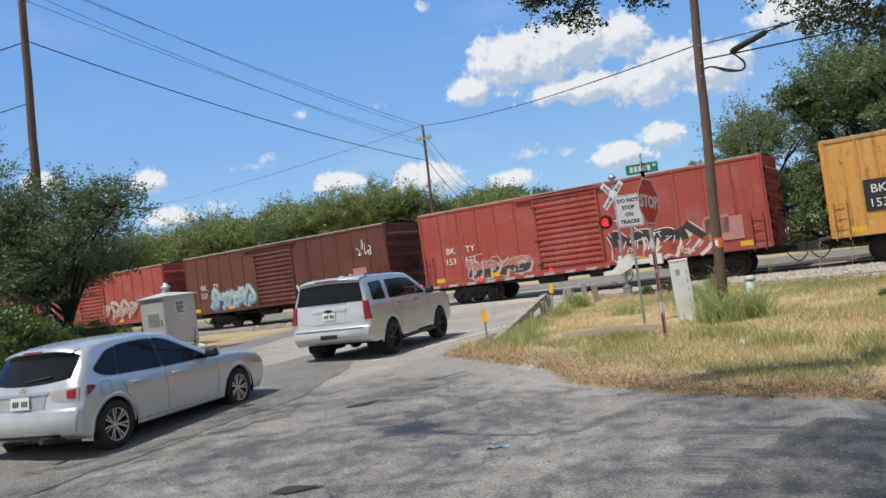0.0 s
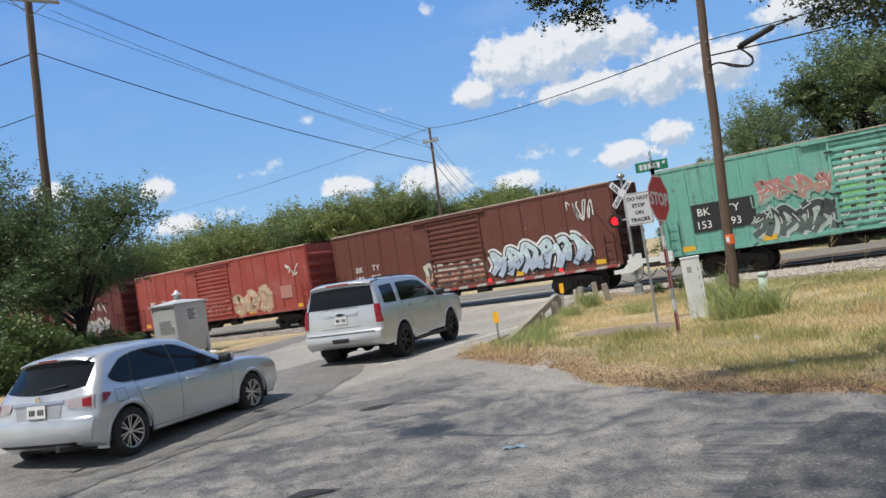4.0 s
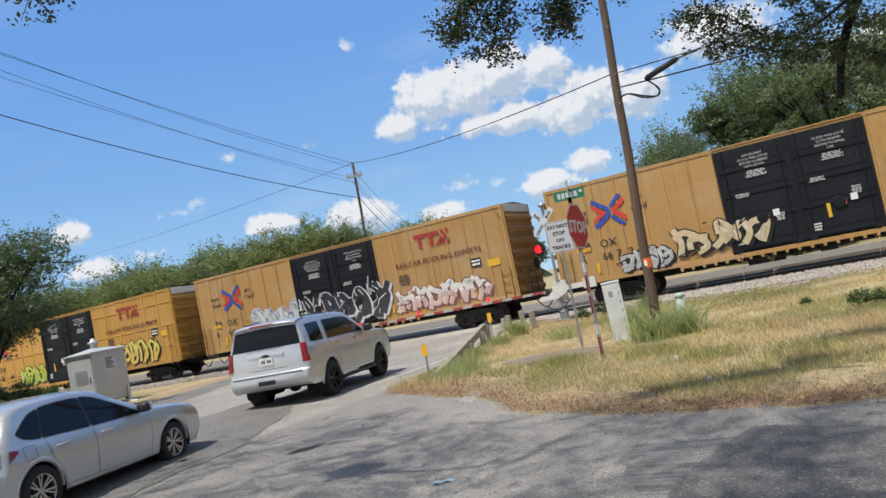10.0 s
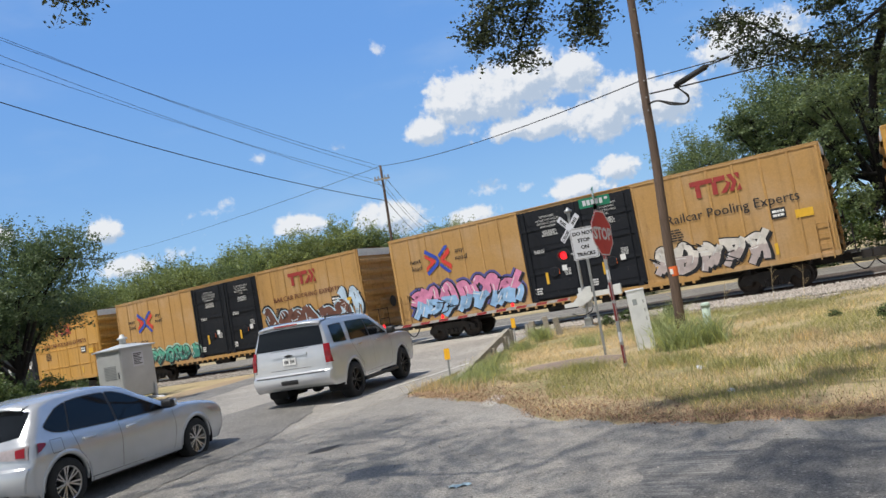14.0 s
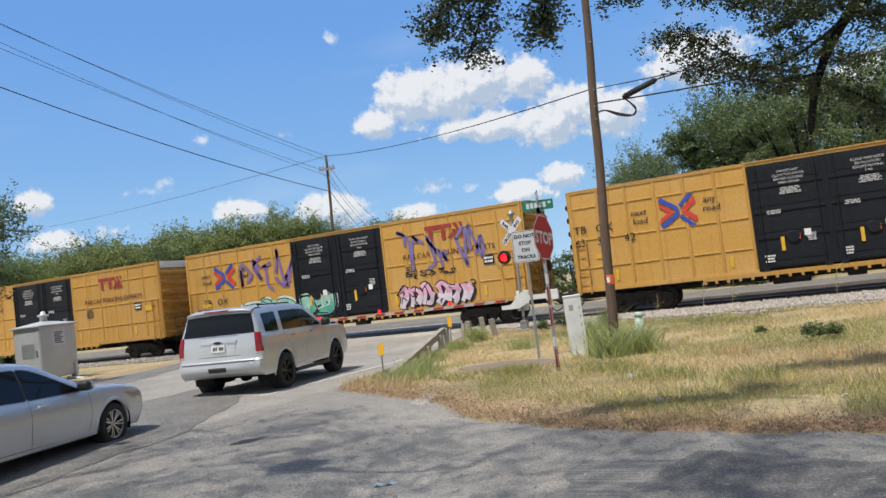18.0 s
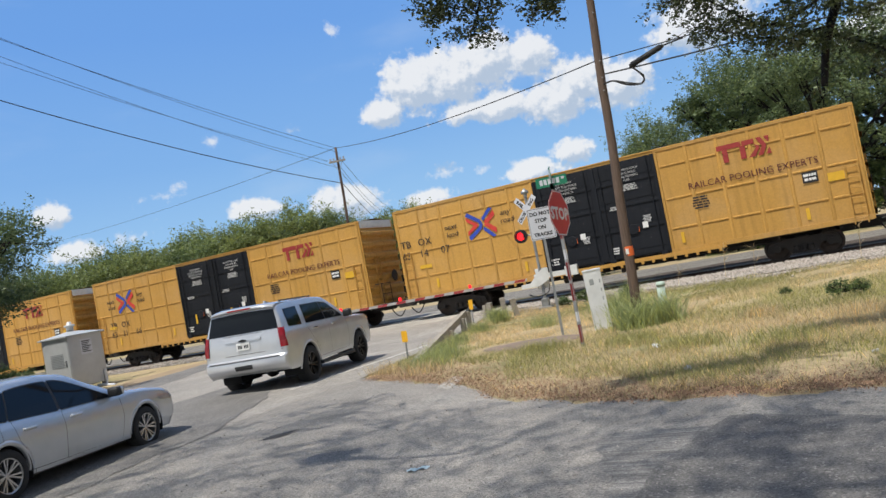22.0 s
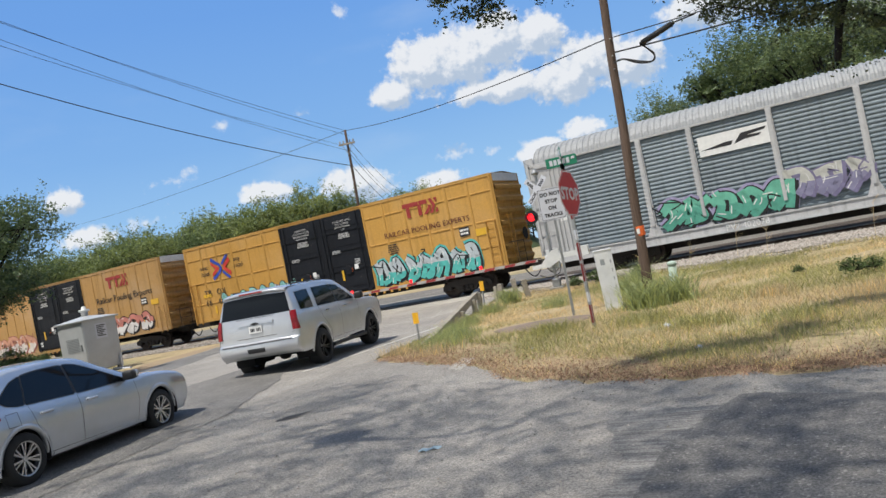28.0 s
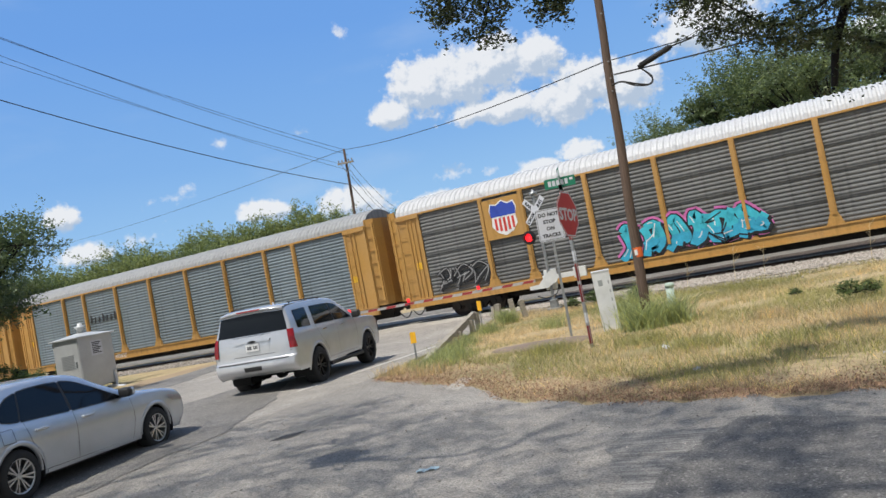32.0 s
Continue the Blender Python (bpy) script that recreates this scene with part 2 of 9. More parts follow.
# ---- ground, road and track ----
def asphalt_mat(name, color, patchy):
    m = Mat(name, color, 0.85)
    m.shade(m.noise(0.35, 5), 0.72, 1.16)
    m.shade(m.noise(2.2, 6), 0.82, 1.1)
    m.mix((0.30, 0.285, 0.26), m.times(m.step(m.noise(0.8, 6), 0.5, 0.75), patchy))
    m.shade(m.noise(26, 8, (1, 1, 1), 0.8), 0.74, 1.26)
    grit = m.cells(58)
    m.shade(m.pebbles(80), 0.72, 1.26)
    m.mix((0.4, 0.38, 0.35), m.times(m.step(m.pebbles(52), 0.94, 0.96), 0.5))
    m.mix((0.05, 0.05, 0.05), m.times(m.step(m.pebbles(47), 0.94, 0.96), 0.5))
    m.mix((0.022, 0.022, 0.022), m.times(m.step(m.noise(0.22, 8, (1, 1, 1), 0.75), 0.61, 0.66), 0.35))
    m.bump(grit, 0.6, 0.006)
    m.bump(m.noise(5, 4), 0.3, 0.02)
    return m.done()


ASPHALT = asphalt_mat("worn_asphalt", (0.29, 0.268, 0.238), 0.5)
ROADWAY = asphalt_mat("road_asphalt_pale", (0.335, 0.31, 0.275), 0.5)
CONCRETE = asphalt_mat("old_concrete", (0.42, 0.39, 0.34), 0.4)


def patch_mat():
    m = Mat("milled_asphalt_patch", (0.205, 0.195, 0.18), 0.85)
    lines3 = m.noise(9, 3, (0.07, 2.6, 1))
    m.shade(lines3, 0.5, 1.5)
    m.mix((0.25, 0.24, 0.225), m.times(m.step(m.noise(0.7, 6), 0.52, 0.68), 0.6))
    grit = m.cells(70)
    m.shade(m.pebbles(80), 0.72, 1.26)
    m.bump(lines3, 0.6, 0.02)
    m.bump(grit, 0.6, 0.006)
    return m.done()


PATCH = patch_mat()


def earth_mat():
    m = Mat("dry_earth_and_grass", (0.46, 0.36, 0.205), 0.95)
    m.mix((0.24, 0.235, 0.10), m.times(m.step(m.noise(0.28, 6), 0.46, 0.66), 0.8))
    m.mix((0.5, 0.38, 0.22), m.times(m.step(m.noise(0.9, 5), 0.5, 0.72), 0.7))
    m.shade(m.noise(9, 6), 0.6, 1.2)
    m.bump(m.noise(12, 6), 0.8, 0.05)
    return m.done()


EARTH = earth_mat()


def sand_mat():
    m = Mat("sandy_shoulder", (0.38, 0.285, 0.18), 0.95)
    m.shade(m.noise(1.4, 6), 0.75, 1.12)
    m.shade(m.noise(16, 5), 0.75, 1.1)
    m.bump(m.noise(20, 5), 0.6, 0.02)
    return m.done()


SAND = sand_mat()


def ballast_mat():
    m = Mat("ballast_stone", (0.33, 0.305, 0.28), 0.9)
    c = m.cells(17)
    m.shade(c, 0.35, 1.25)
    m.mix((0.2, 0.15, 0.11), m.times(m.step(m.noise(0.5, 4), 0.5, 0.8), 0.5))
    m.bump(c, 1.0, 0.04)
    return m.done()


BALLAST = ballast_mat()
STONE = Mat("loose_stone", (0.37, 0.345, 0.315), 0.9).island([(0, (0.5, 0.48, 0.46)), (0.5, (0.95, 0.9, 0.85)), (1, (1.35, 1.3, 1.25))]).done()
RAILSTEEL = plain("rail_brown_steel", (0.10, 0.062, 0.045), 0.6, 0.5, 0.3, 4)
RAILTOP = plain("rail_polished_top", (0.55, 0.54, 0.52), 0.25, 1.0, 0.1, 8)
TIEWOOD = plain("creosoted_tie", (0.075, 0.058, 0.045), 0.9, 0, 0.4, 3)
PAINTLINE = Mat("worn_road_line", (0.62, 0.60, 0.55), 0.8)
PAINTLINE = PAINTLINE.mix((0.25, 0.235, 0.21), PAINTLINE.step(PAINTLINE.noise(7, 6), 0.55, 0.7)).done()


def spaced(a, b, step):
    n = max(1, round(abs(b - a) / step))
    return [a + (b - a) * k / n for k in range(n + 1)]


def ground_mesh(bm):
    xs = [-2500, -900, -400, -200, -120, *spaced(-80, 40, 2.5), 70, 120, 250, 500, 1000, 2500]
    ys = [-2500, -600, -200, -80, *spaced(-40, 60, 2.5), 90, 150, 300, 700, 2500]
    quad_mesh(bm, [[(x, y, ground_height(x, y) - 0.03 - (0.35 if 29 < y < 34 else 0)) for x in xs] for y in ys])


tagged(new("ground", mesh_of("ground", ground_mesh, EARTH, True)), "dry sandy ground with patchy yellow-green grass", "ground", kind="structure")


def right_edge(y):
    """The road's edge on the grass side."""
    return -8.6 - 0.2 * max(0.0, y - 13.4) - 0.01 * max(0.0, y - 20) ** 2


def left_edge(y):
    return float(np.interp(y, (-40, 0, 8, 13, 19, 21.5, 25, 40), (-5.5, -14.2, -16.9, -19.8, -23.0, -23.9, -24.7, -26.0)))


def verge_edge(x):
    """Where the foreground asphalt stops at the grass."""
    pts = ((-8.6, 13.4), (-7.9, 12.9), (-6.6, 12.2), (-5.2, 11.5), (-4.5, 10.5), (-3.4, 9.9), (-2.2, 9.45), (-0.3, 9.05), (3, 8.7), (9, 8.2), (60, 4))
    for (xa, ya), (xb, yb) in zip(pts, pts[1:]):
        if x <= xb:
            return ya + (yb - ya) * (x - xa) / (xb - xa) + 0.12 * math.sin(x * 5.1) * (x > -8.5) + 0.07 * math.sin(x * 13.7) * (x > -8.5)
    return 4.0


def apron_mesh(bm):
    rows = []
    for x in [*spaced(-8.6, 10, 0.25), 14, 20, 30, 60]:
        top = verge_edge(x)
        rows.append([(x, -40 + (top + 40) * k / 30, ground_height(x, -40 + (top + 40) * k / 30)) for k in range(31)])
    quad_mesh(bm, rows)


def road_mesh(bm):
    rows = []
    for y in [-40, -25, -15, *spaced(-8, 29.6, 0.6)]:
        a, b = left_edge(y) + 0.1 * math.sin(y * 1.7), right_edge(y)
        rows.append([(a + (b - a) * k / 8, y, ground_height(a + (b - a) * k / 8, y) + 0.001) for k in range(9)])
    quad_mesh(bm, rows)


tagged(new("road_apron", mesh_of("road_apron", apron_mesh, ASPHALT, True)), "grey cracked asphalt of the side road in dappled shade", "road", kind="structure")
tagged(new("road", mesh_of("road", road_mesh, ROADWAY, True)), "pale worn asphalt road leading to the crossing", "road", kind="structure")


def strip_mesh(bm, line, width, lift=0.006):
    rows = []
    for x, y in line:
        rows.append([(x - width / 2, y, ground_height(x, y) + lift), (x + width / 2, y, ground_height(x, y) + lift)])
    quad_mesh(bm, rows)


tagged(new("edge_line", mesh_of("edge_line", strip_mesh, PAINTLINE, False, [(-9.85 - 0.05 * (y - 13.5) - 0.008 * max(0.0, y - 18) ** 2, y) for y in spaced(12.5, 27.0, 0.8)], 0.1)), "worn white edge line on the road", "road marking", kind="structure")


def patch_mesh(bm):
    rows = []
    for k in range(61):
        x = -1.9 + 10.0 * k / 60
        top = 8.0 - 0.08 * (x + 2) + 0.06 * math.sin(3 * x) + 0.05 * math.sin(11 * x) + 0.03 * math.sin(23 * x)
        rows.append([(x + 0.12 * (top - y) + (0.14 * math.sin(2.3 * y) + 0.05 * math.sin(9 * y)) * max(0.0, 1 - k / 6), y, ground_height(x, y) + 0.005) for y in [top - 6.0 * j / 30 for j in range(31)]])
    quad_mesh(bm, rows)


tagged(new("asphalt_patch", mesh_of("asphalt_patch", patch_mesh, PATCH, True)), "darker repaired patch of asphalt", "road", kind="structure")


def smooth_patch_mesh(bm):
    """The newer dark skin whose edge curves away from the milled patch."""
    rows = []
    for k in range(41):
        u = k / 40
        x = -1.3 + 9.0 * u
        top = 8.35 - 0.36 * max(0.0, x + 0.84) - 4.2 * max(0.0, -0.84 - x) ** 1.2 + 0.03 * math.sin(9 * x)
        rows.append([(x, top - 5.0 * j / 20, ground_height(x, top - 5.0 * j / 20) + 0.009) for j in range(21)])
    quad_mesh(bm, rows)


DARKPATCH = asphalt_mat("newer_dark_asphalt", (0.165, 0.157, 0.146), 0.12)
tagged(new("asphalt_overlay", mesh_of("asphalt_overlay", smooth_patch_mesh, DARKPATCH, True)), "smoother dark skin of newer asphalt", "road", kind="structure")


# Dark lane strip; part of its darkness is the hatchback's shade put in colour.
def lane_overlay_mesh(bm):
    rows = []
    for y in [-12, -6, -2, *spaced(0, 14.4, 0.3)]:
        a, b = -10.9 - 0.22 * (y - 5) + 0.05 * math.sin(3.1 * y), -7.85 - 0.14 * (y - 5) + 0.06 * math.sin(2.3 * y) + 0.04 * math.sin(7.1 * y)
        b -= 0.9 * max(0.0, (y - 8.5) / 3.0) ** 1.5
        b = max(b, a + 0.05)
        rows.append([(a + (b - a) * k / 8, y, ground_height(a + (b - a) * k / 8, y) + 0.008) for k in range(9)])
    quad_mesh(bm, rows)


tagged(new("lane_overlay", mesh_of("lane_overlay", lane_overlay_mesh, asphalt_mat("oily_shaded_asphalt", (0.19, 0.18, 0.166), 0.3), True)), "darker oil-stained asphalt of the waiting lane, hatchback's shade painted in", "road", kind="structure")


def far_lane_mesh(bm):
    rows = []
    for y in spaced(6, 29, 0.4):
        a = left_edge(y) + 0.12 + 0.08 * math.sin(1.7 * y) + 0.05 * math.sin(5.3 * y)
        b = a + 2.6 + 0.25 * math.sin(0.8 * y) + 0.06 * math.sin(6.1 * y)
        rows.append([(a + (b - a) * k / 6, y, ground_height(a + (b - a) * k / 6, y) + 0.007) for k in range(7)])
    quad_mesh(bm, rows)


tagged(new("far_lane_overlay", mesh_of("far_lane_overlay", far_lane_mesh, asphalt_mat("grey_lane_asphalt", (0.2, 0.192, 0.18), 0.25), True)), "grey strip of newer asphalt along the far lane", "road", kind="structure")


def shoulder_mesh(bm):
    rows = []
    for y in spaced(2, 29, 0.7):
        a = left_edge(y) + 0.1 * math.sin(y * 1.7)
        w = 1.7 + 0.4 * math.sin(y * 0.9) + 0.2 * math.sin(2.3 * y)
        rows.append([(a - w * k / 3 + 0.15 * (k == 0), y, ground_height(a - w * k / 3, y) - 0.006) for k in range(4)])
    quad_mesh(bm, rows)


tagged(new("sandy_shoulder", mesh_of("sandy_shoulder", shoulder_mesh, SAND, True)), "strip of pale sand along the road's edge", "ground", kind="structure")


def ballast_edge(x):
    """The near foot of the ballast bank."""
    wide = min(1.0, max(0.0, (x + 10) / 7))
    return 27.6 - 1.7 * wide + 0.18 * math.sin(2.1 * x) + 0.12 * math.sin(5.3 * x)


def bed_mesh(bm):
    """The ballast bed, in cross-section a low bank, left out at the crossing."""
    prof = ((0.0, -0.14), (0.5, -0.075), (0.0, -0.05), (30.2, -0.07), (30.5, -0.17), (33.25, -0.17), (33.6, -0.07), (35.0, -0.1), (36.2, -0.22))
    for a, b in ((-420, -24.5), (-13.2, 900)):
        near = [x for x in spaced(-100, 40, 0.8) if a < x < b]
        xs = [a, *[x for x in (-400, -250, -150) if a < x < b], *near, *[x for x in (60, 120, 300, 600) if a < x < b], b]
        rows = []
        for x in xs:
            e = ballast_edge(x)
            rows.append([(x, y, z + 0.02 * math.sin(7 * x + 3 * y)) for y, z in ((e, prof[0][1]), (e + 0.5, prof[1][1]), (e * 0.5 + 14.9, prof[2][1]), *prof[3:])])
        quad_mesh(bm, rows)


tagged(new("ballast", mesh_of("ballast", bed_mesh, BALLAST, True)), "grey crushed-stone ballast bed of the railway", "ballast", kind="structure")


# Dark brown stone; the far bed uses it for the train's shadow.
def dark_ballast_mat():
    m = Mat("dark_brown_ballast", (0.105, 0.08, 0.062), 0.95)
    c = m.cells(17)
    m.shade(c, 0.35, 1.3)
    m.shade(m.noise(0.8, 5), 0.6, 1.25)
    m.bump(c, 1.0, 0.04)
    return m.done()


def track_bed_mesh(bm):
    for a, b in ((-420, -24.5), (-13.2, 900)):
        quad_mesh(bm, [[(x, y, -0.16 + 0.012 * math.sin(3 * x + 5 * y)) for y in (30.52, 31.2, 31.87, 32.5, 33.24)] for x in [a, *[v for v in spaced(-100, 40, 1.0) if a < v < b], b]])


tagged(new("track_bed", mesh_of("track_bed", track_bed_mesh, dark_ballast_mat(), True)), "dark brown stone bed between the rails", "ballast", kind="structure")


# Dark strip stands for the train's shadow, put into the stone colour.
def far_bed_mesh(bm):
    quad_mesh(bm, [[(x, y, -0.07 + 0.01 * math.sin(3 * x + 5 * y)) for y in (34.2, 35.2, min(44.0, 36.6 + 0.12 * (x + 13)))] for x in spaced(-12.0, 50, 1.0)])


tagged(new("far_track_bed", mesh_of("far_track_bed", far_bed_mesh, dark_ballast_mat(), True)), "stone shoulder beyond the rails, darkened for the train's shadow", "ballast", kind="structure")


def hole_mesh(bm):
    rows = []
    for r in (1.0, 0.66, 0.33, 0.02):
        rows.append([(0.3 * r * math.cos(a) * (1 + 0.25 * math.sin(3 * a) + 0.1 * math.sin(7 * a)), 0.11 * r * math.sin(a) * (1 + 0.2 * math.cos(4 * a)), 0.0) for a in [math.tau * k / 40 for k in range(41)]])
    quad_mesh(bm, rows)


for x, y, turn in ((-5.1, 5.33, 25), (-6.9, 8.6, 60)):
    tagged(new("oil_stain", mesh_of("oil_stain", hole_mesh, plain("tar_dark", (0.045, 0.043, 0.04), 0.8, 0, 0.4, 12))), "small dark tar stain on the asphalt", "road", kind="structure").matrix_basis = pose(x, y, ground_height(x, y) + 0.006, 0, 0, turn)


def kerb_strip_mesh(bm):
    quad_mesh(bm, [[(x, y, ground_height(x, y) + 0.006) for x, y in row] for row in (((-5.86, 11.5), (-5.5, 11.25)), ((-5.98, 12.05), (-5.62, 11.85)), ((-6.05, 12.5), (-5.74, 12.34)))])


tagged(new("concrete_strip", mesh_of("concrete_strip", kerb_strip_mesh, CONCRETE)), "short pale concrete strip at the asphalt's edge", "road", kind="structure")


def crossing_mesh(bm):
    for y0, y1 in ((28.0, 31.05), (31.32, 32.4), (32.67, 36.2)):
        rows = []
        for x in spaced(-24.6, -13.0, 0.8):
            rows.append([(x + 0.2 * (31 - y), y, RAIL_TOP - 0.012 - 0.02 * max(0, 29.6 - y)) for y in (y0, (y0 + y1) / 2, y1)])
        quad_mesh(bm, rows)


RAIL_TOP = -0.035
tagged(new("level_crossing", mesh_of("level_crossing", crossing_mesh, CONCRETE)), "worn concrete and asphalt crossing deck between the rails", "road", kind="structure")


def rail_mesh(bm):
    z = RAIL_TOP
    prof = [(-0.075, -0.17), (-0.07, -0.155), (-0.012, -0.135), (-0.012, -0.045), (-0.036, -0.035), (-0.036, -0.004), (0.036, -0.004), (0.036, -0.035), (0.012, -0.045), (0.012, -0.135), (0.07, -0.155), (0.075, -0.17)]
    prism(bm, [(-420, y, z + h) for y, h in prof], (1320, 0, 0))


for y in (31.15, 32.585):
    r = tagged(new("rail", mesh_of("rail", rail_mesh, RAILSTEEL)), "brown rusty steel rail with a polished head", "rail", "rails", "structure")
    r.location.y = y
    part("rail_head", mesh_of("rail_head", lambda bm: box(bm, -420, 900, -0.03, 0.03, RAIL_TOP - 0.004, RAIL_TOP), RAILTOP), r, "polished running surface")
TIE_ME = mesh_of("railway_tie", lambda bm: box(bm, -0.11, 0.11, -1.3, 1.3, -0.34, -0.19, 0.012), TIEWOOD)
tie_rows = thing("railway_ties", "dark creosoted wooden ties under the rails", "railway tie", kind="structure")
for k in range(150):
    x = -70 + 0.55 * k
    if not -24.4 < x < -13.4:
        part("railway_tie", TIE_ME, tie_rows, at=pose(x, 31.8675, 0, 0, 0, 0.6 * math.sin(k * 7.7)))


def far_road_mesh(bm):
    quad_mesh(bm, [[(x, y, -0.08) for y in (35.9, 40, 45)] for x in (-420, -120, -60, -20, 0, 40, 120, 900)])


FARROAD = asphalt_mat("far_road_asphalt", (0.205, 0.187, 0.16), 0.35)
tagged(new("far_road", mesh_of("far_road", far_road_mesh, FARROAD)), "pale road beyond and beside the railway", "road", kind="structure")

# ---- the freight train ----
RAIL_Z = -0.035
NEAR_RAIL = 31.15
TRACK_Y = NEAR_RAIL + 0.7175
HALF = 1.52
INK = plain("decal_black", (0.02, 0.02, 0.022), 0.6)
DIMCHALK = plain("decal_grey_white", (0.55, 0.55, 0.54), 0.6)
CHALK = plain("decal_white", (0.78, 0.78, 0.76), 0.6)
LOGO_RED = plain("logo_red", (0.62, 0.05, 0.035), 0.55)
LOGO_DARK = plain("logo_dark_red", (0.33, 0.035, 0.03), 0.55)
SLOGAN = plain("slogan_dark_brown", (0.11, 0.022, 0.018), 0.6)
LOGO_BLUE = plain("logo_blue", (0.03, 0.07, 0.42), 0.55)
HAZARD = plain("reflector_yellow", (0.72, 0.42, 0.03), 0.45)
ORANGE_TAG = plain("tag_orange", (0.85, 0.16, 0.03), 0.5)
STENCIL_TAN = plain("stencil_tan", (0.62, 0.42, 0.22), 0.7)
PLATE_GREY = plain("plate_grey_red", (0.45, 0.22, 0.19), 0.7)


def truck_frame(bm):
    """A cast side frame with its spring nest, seen from the side."""
    pts = [(-1.25, 0.36), (-1.22, 0.58), (-0.95, 0.68), (-0.55, 0.78), (0.55, 0.78), (0.95, 0.68), (1.22, 0.58), (1.25, 0.36), (1.05, 0.32), (0.95, 0.42), (0.62, 0.5), (0.42, 0.22), (-0.42, 0.22), (-0.62, 0.5), (-0.95, 0.42), (-1.05, 0.32)]
    prism(bm, [(x, -0.09, z) for x, z in pts], (0, 0.18, 0))
    for k in (-0.24, 0, 0.24):
        lathe(bm, [(0.09, 0), (0.11, 0.06), (0.09, 0.12), (0.11, 0.18), (0.09, 0.24)], (k, -0.1, 0.26), (0, 0, 1), 8)
    for k in (-0.89, 0.89):
        rod(bm, (k, -0.16, 0.455), (k, 0.1, 0.455), 0.12, 10)


def wheelset_mesh(bm):
    for s in (-1, 1):
        lathe(bm, [(0.12, -0.09), (0.2, -0.05), (0.36, -0.03), (0.4, -0.07), (0.455, -0.065), (0.455, 0.045), (0.485, 0.06), (0.485, 0.085), (0.37, 0.085), (0.34, 0.02), (0.12, 0.05)], (0, s * 0.745, 0.455), (0, -s, 0), 22)
    rod(bm, (0, -0.95, 0.455), (0, 0.95, 0.455), 0.08, 8)


def bolster_mesh(bm):
    box(bm, -0.2, 0.2, -1.05, 1.05, 0.5, 0.82, 0.03)
    box(bm, -0.35, 0.35, -0.35, 0.35, 0.8, 0.98)
    for s in (-1, 1):
        box(bm, s * 0.5 - 0.06, s * 0.5 + 0.06, -0.8, 0.8, 0.4, 0.55)


def coupler_mesh(bm):
    box(bm, -0.75, 0.3, -0.2, 0.2, 0.68, 0.98, 0.02)
    box(bm, 0.0, 0.72, -0.08, 0.08, 0.76, 0.92, 0.02)
    prism(bm, [(0.62, -0.16, 0.68), (0.95, -0.2, 0.68), (1.06, -0.08, 0.68), (0.98, 0.0, 0.68), (1.04, 0.14, 0.68), (0.8, 0.18, 0.68), (0.62, 0.12, 0.68)], (0, 0, 0.3))
    prev = None
    for k in range(9):
        u = k / 8
        p = Vector((0.25 + 0.75 * u, -0.28, 0.72 - 0.42 * math.sin(math.pi * u * 0.9)))
        if prev:
            rod(bm, prev, p, 0.025, 6)
        prev = p


FRAME_ME = mesh_of("side_frame", truck_frame, UNDER)
WSET_ME = mesh_of("wheelset", wheelset_mesh, WHEEL)
BOLSTER_ME = mesh_of("bolster", bolster_mesh, UNDER)
COUPLER_ME = mesh_of("coupler", coupler_mesh, UNDER)


def add_trucks(car, length, inset):
    for x in (inset, length - inset):
        t = part("truck", BOLSTER_ME, car, "dark steel four-wheel truck", pose(x, 0, 0))
        for s in (-1, 1):
            part("side_frame", FRAME_ME, t, at=pose(0, s * 1.0, 0))
            part("wheelset", WSET_ME, t, at=pose(s * 0.89, 0, 0))
    part("coupler", COUPLER_ME, car, at=pose(length, 0, 0))
    part("coupler", COUPLER_ME, car, at=pose(0, 0, 0, 0, 0, 180))


def once(f):
    """Remembers the mesh that a maker gave for the same arguments."""
    kept = {}

    def g(*a):
        if a not in kept:
            kept[a] = f(*a)
        return kept[a]
    return g


@once
def end_wall(zlo, zhi, ribs, material, cap):
    """A car's end, pressed into deep level ribs; the outer face looks to +x."""
    def build(bm):
        rows = []
        top = zhi - 0.35
        for k in range(ribs):
            a, b = zlo + (top - zlo) * k / ribs, zlo + (top - zlo) * (k + 1) / ribs
            h = b - a
            for z, d in ((a, 0), (a + 0.14 * h, 0), (a + 0.36 * h, 0.15), (a + 0.62 * h, 0.15), (a + 0.84 * h, 0)):
                rows.append([(d, -HALF, z), (d, HALF, z)])
        rows.append([(0, -HALF, top), (0, HALF, top)])
        quad_mesh(bm, rows)
        box(bm, -0.06, -0.006, -HALF, HALF, zlo, zhi)
        box(bm, -0.1, 0.06, -HALF - 0.03, -HALF + 0.05, zlo, zhi)
        box(bm, -0.1, 0.06, HALF - 0.05, HALF + 0.03, zlo, zhi)
    return mesh_of("end_wall", build, material)


@once
def end_cap(zhi, material):
    return mesh_of("end_panel", lambda bm: box(bm, 0.004, 0.05, -HALF + 0.06, HALF - 0.06, zhi - 0.34, zhi + 0.02), material)


@once
def side_wall(x0, x1, zlo, zhi, material):
    def build(bm):
        box(bm, x0, x1, -0.05, 0.0, zlo, zhi)
    return mesh_of("side_wall", build, material)


@once
def chord(length, z0, z1, material):
    return mesh_of("side_chord", lambda bm: box(bm, 0, length, -0.08, -0.048, z0, z1, 0.008), material)


@once
def rib(height, width, depth, material):
    def build(bm):
        w = width / 2
        prism(bm, [(-w, 0.002, 0), (-w * 0.6, -depth, 0), (w * 0.6, -depth, 0), (w, 0.002, 0)], (0, 0, height))
    return mesh_of("side_post", build, material)


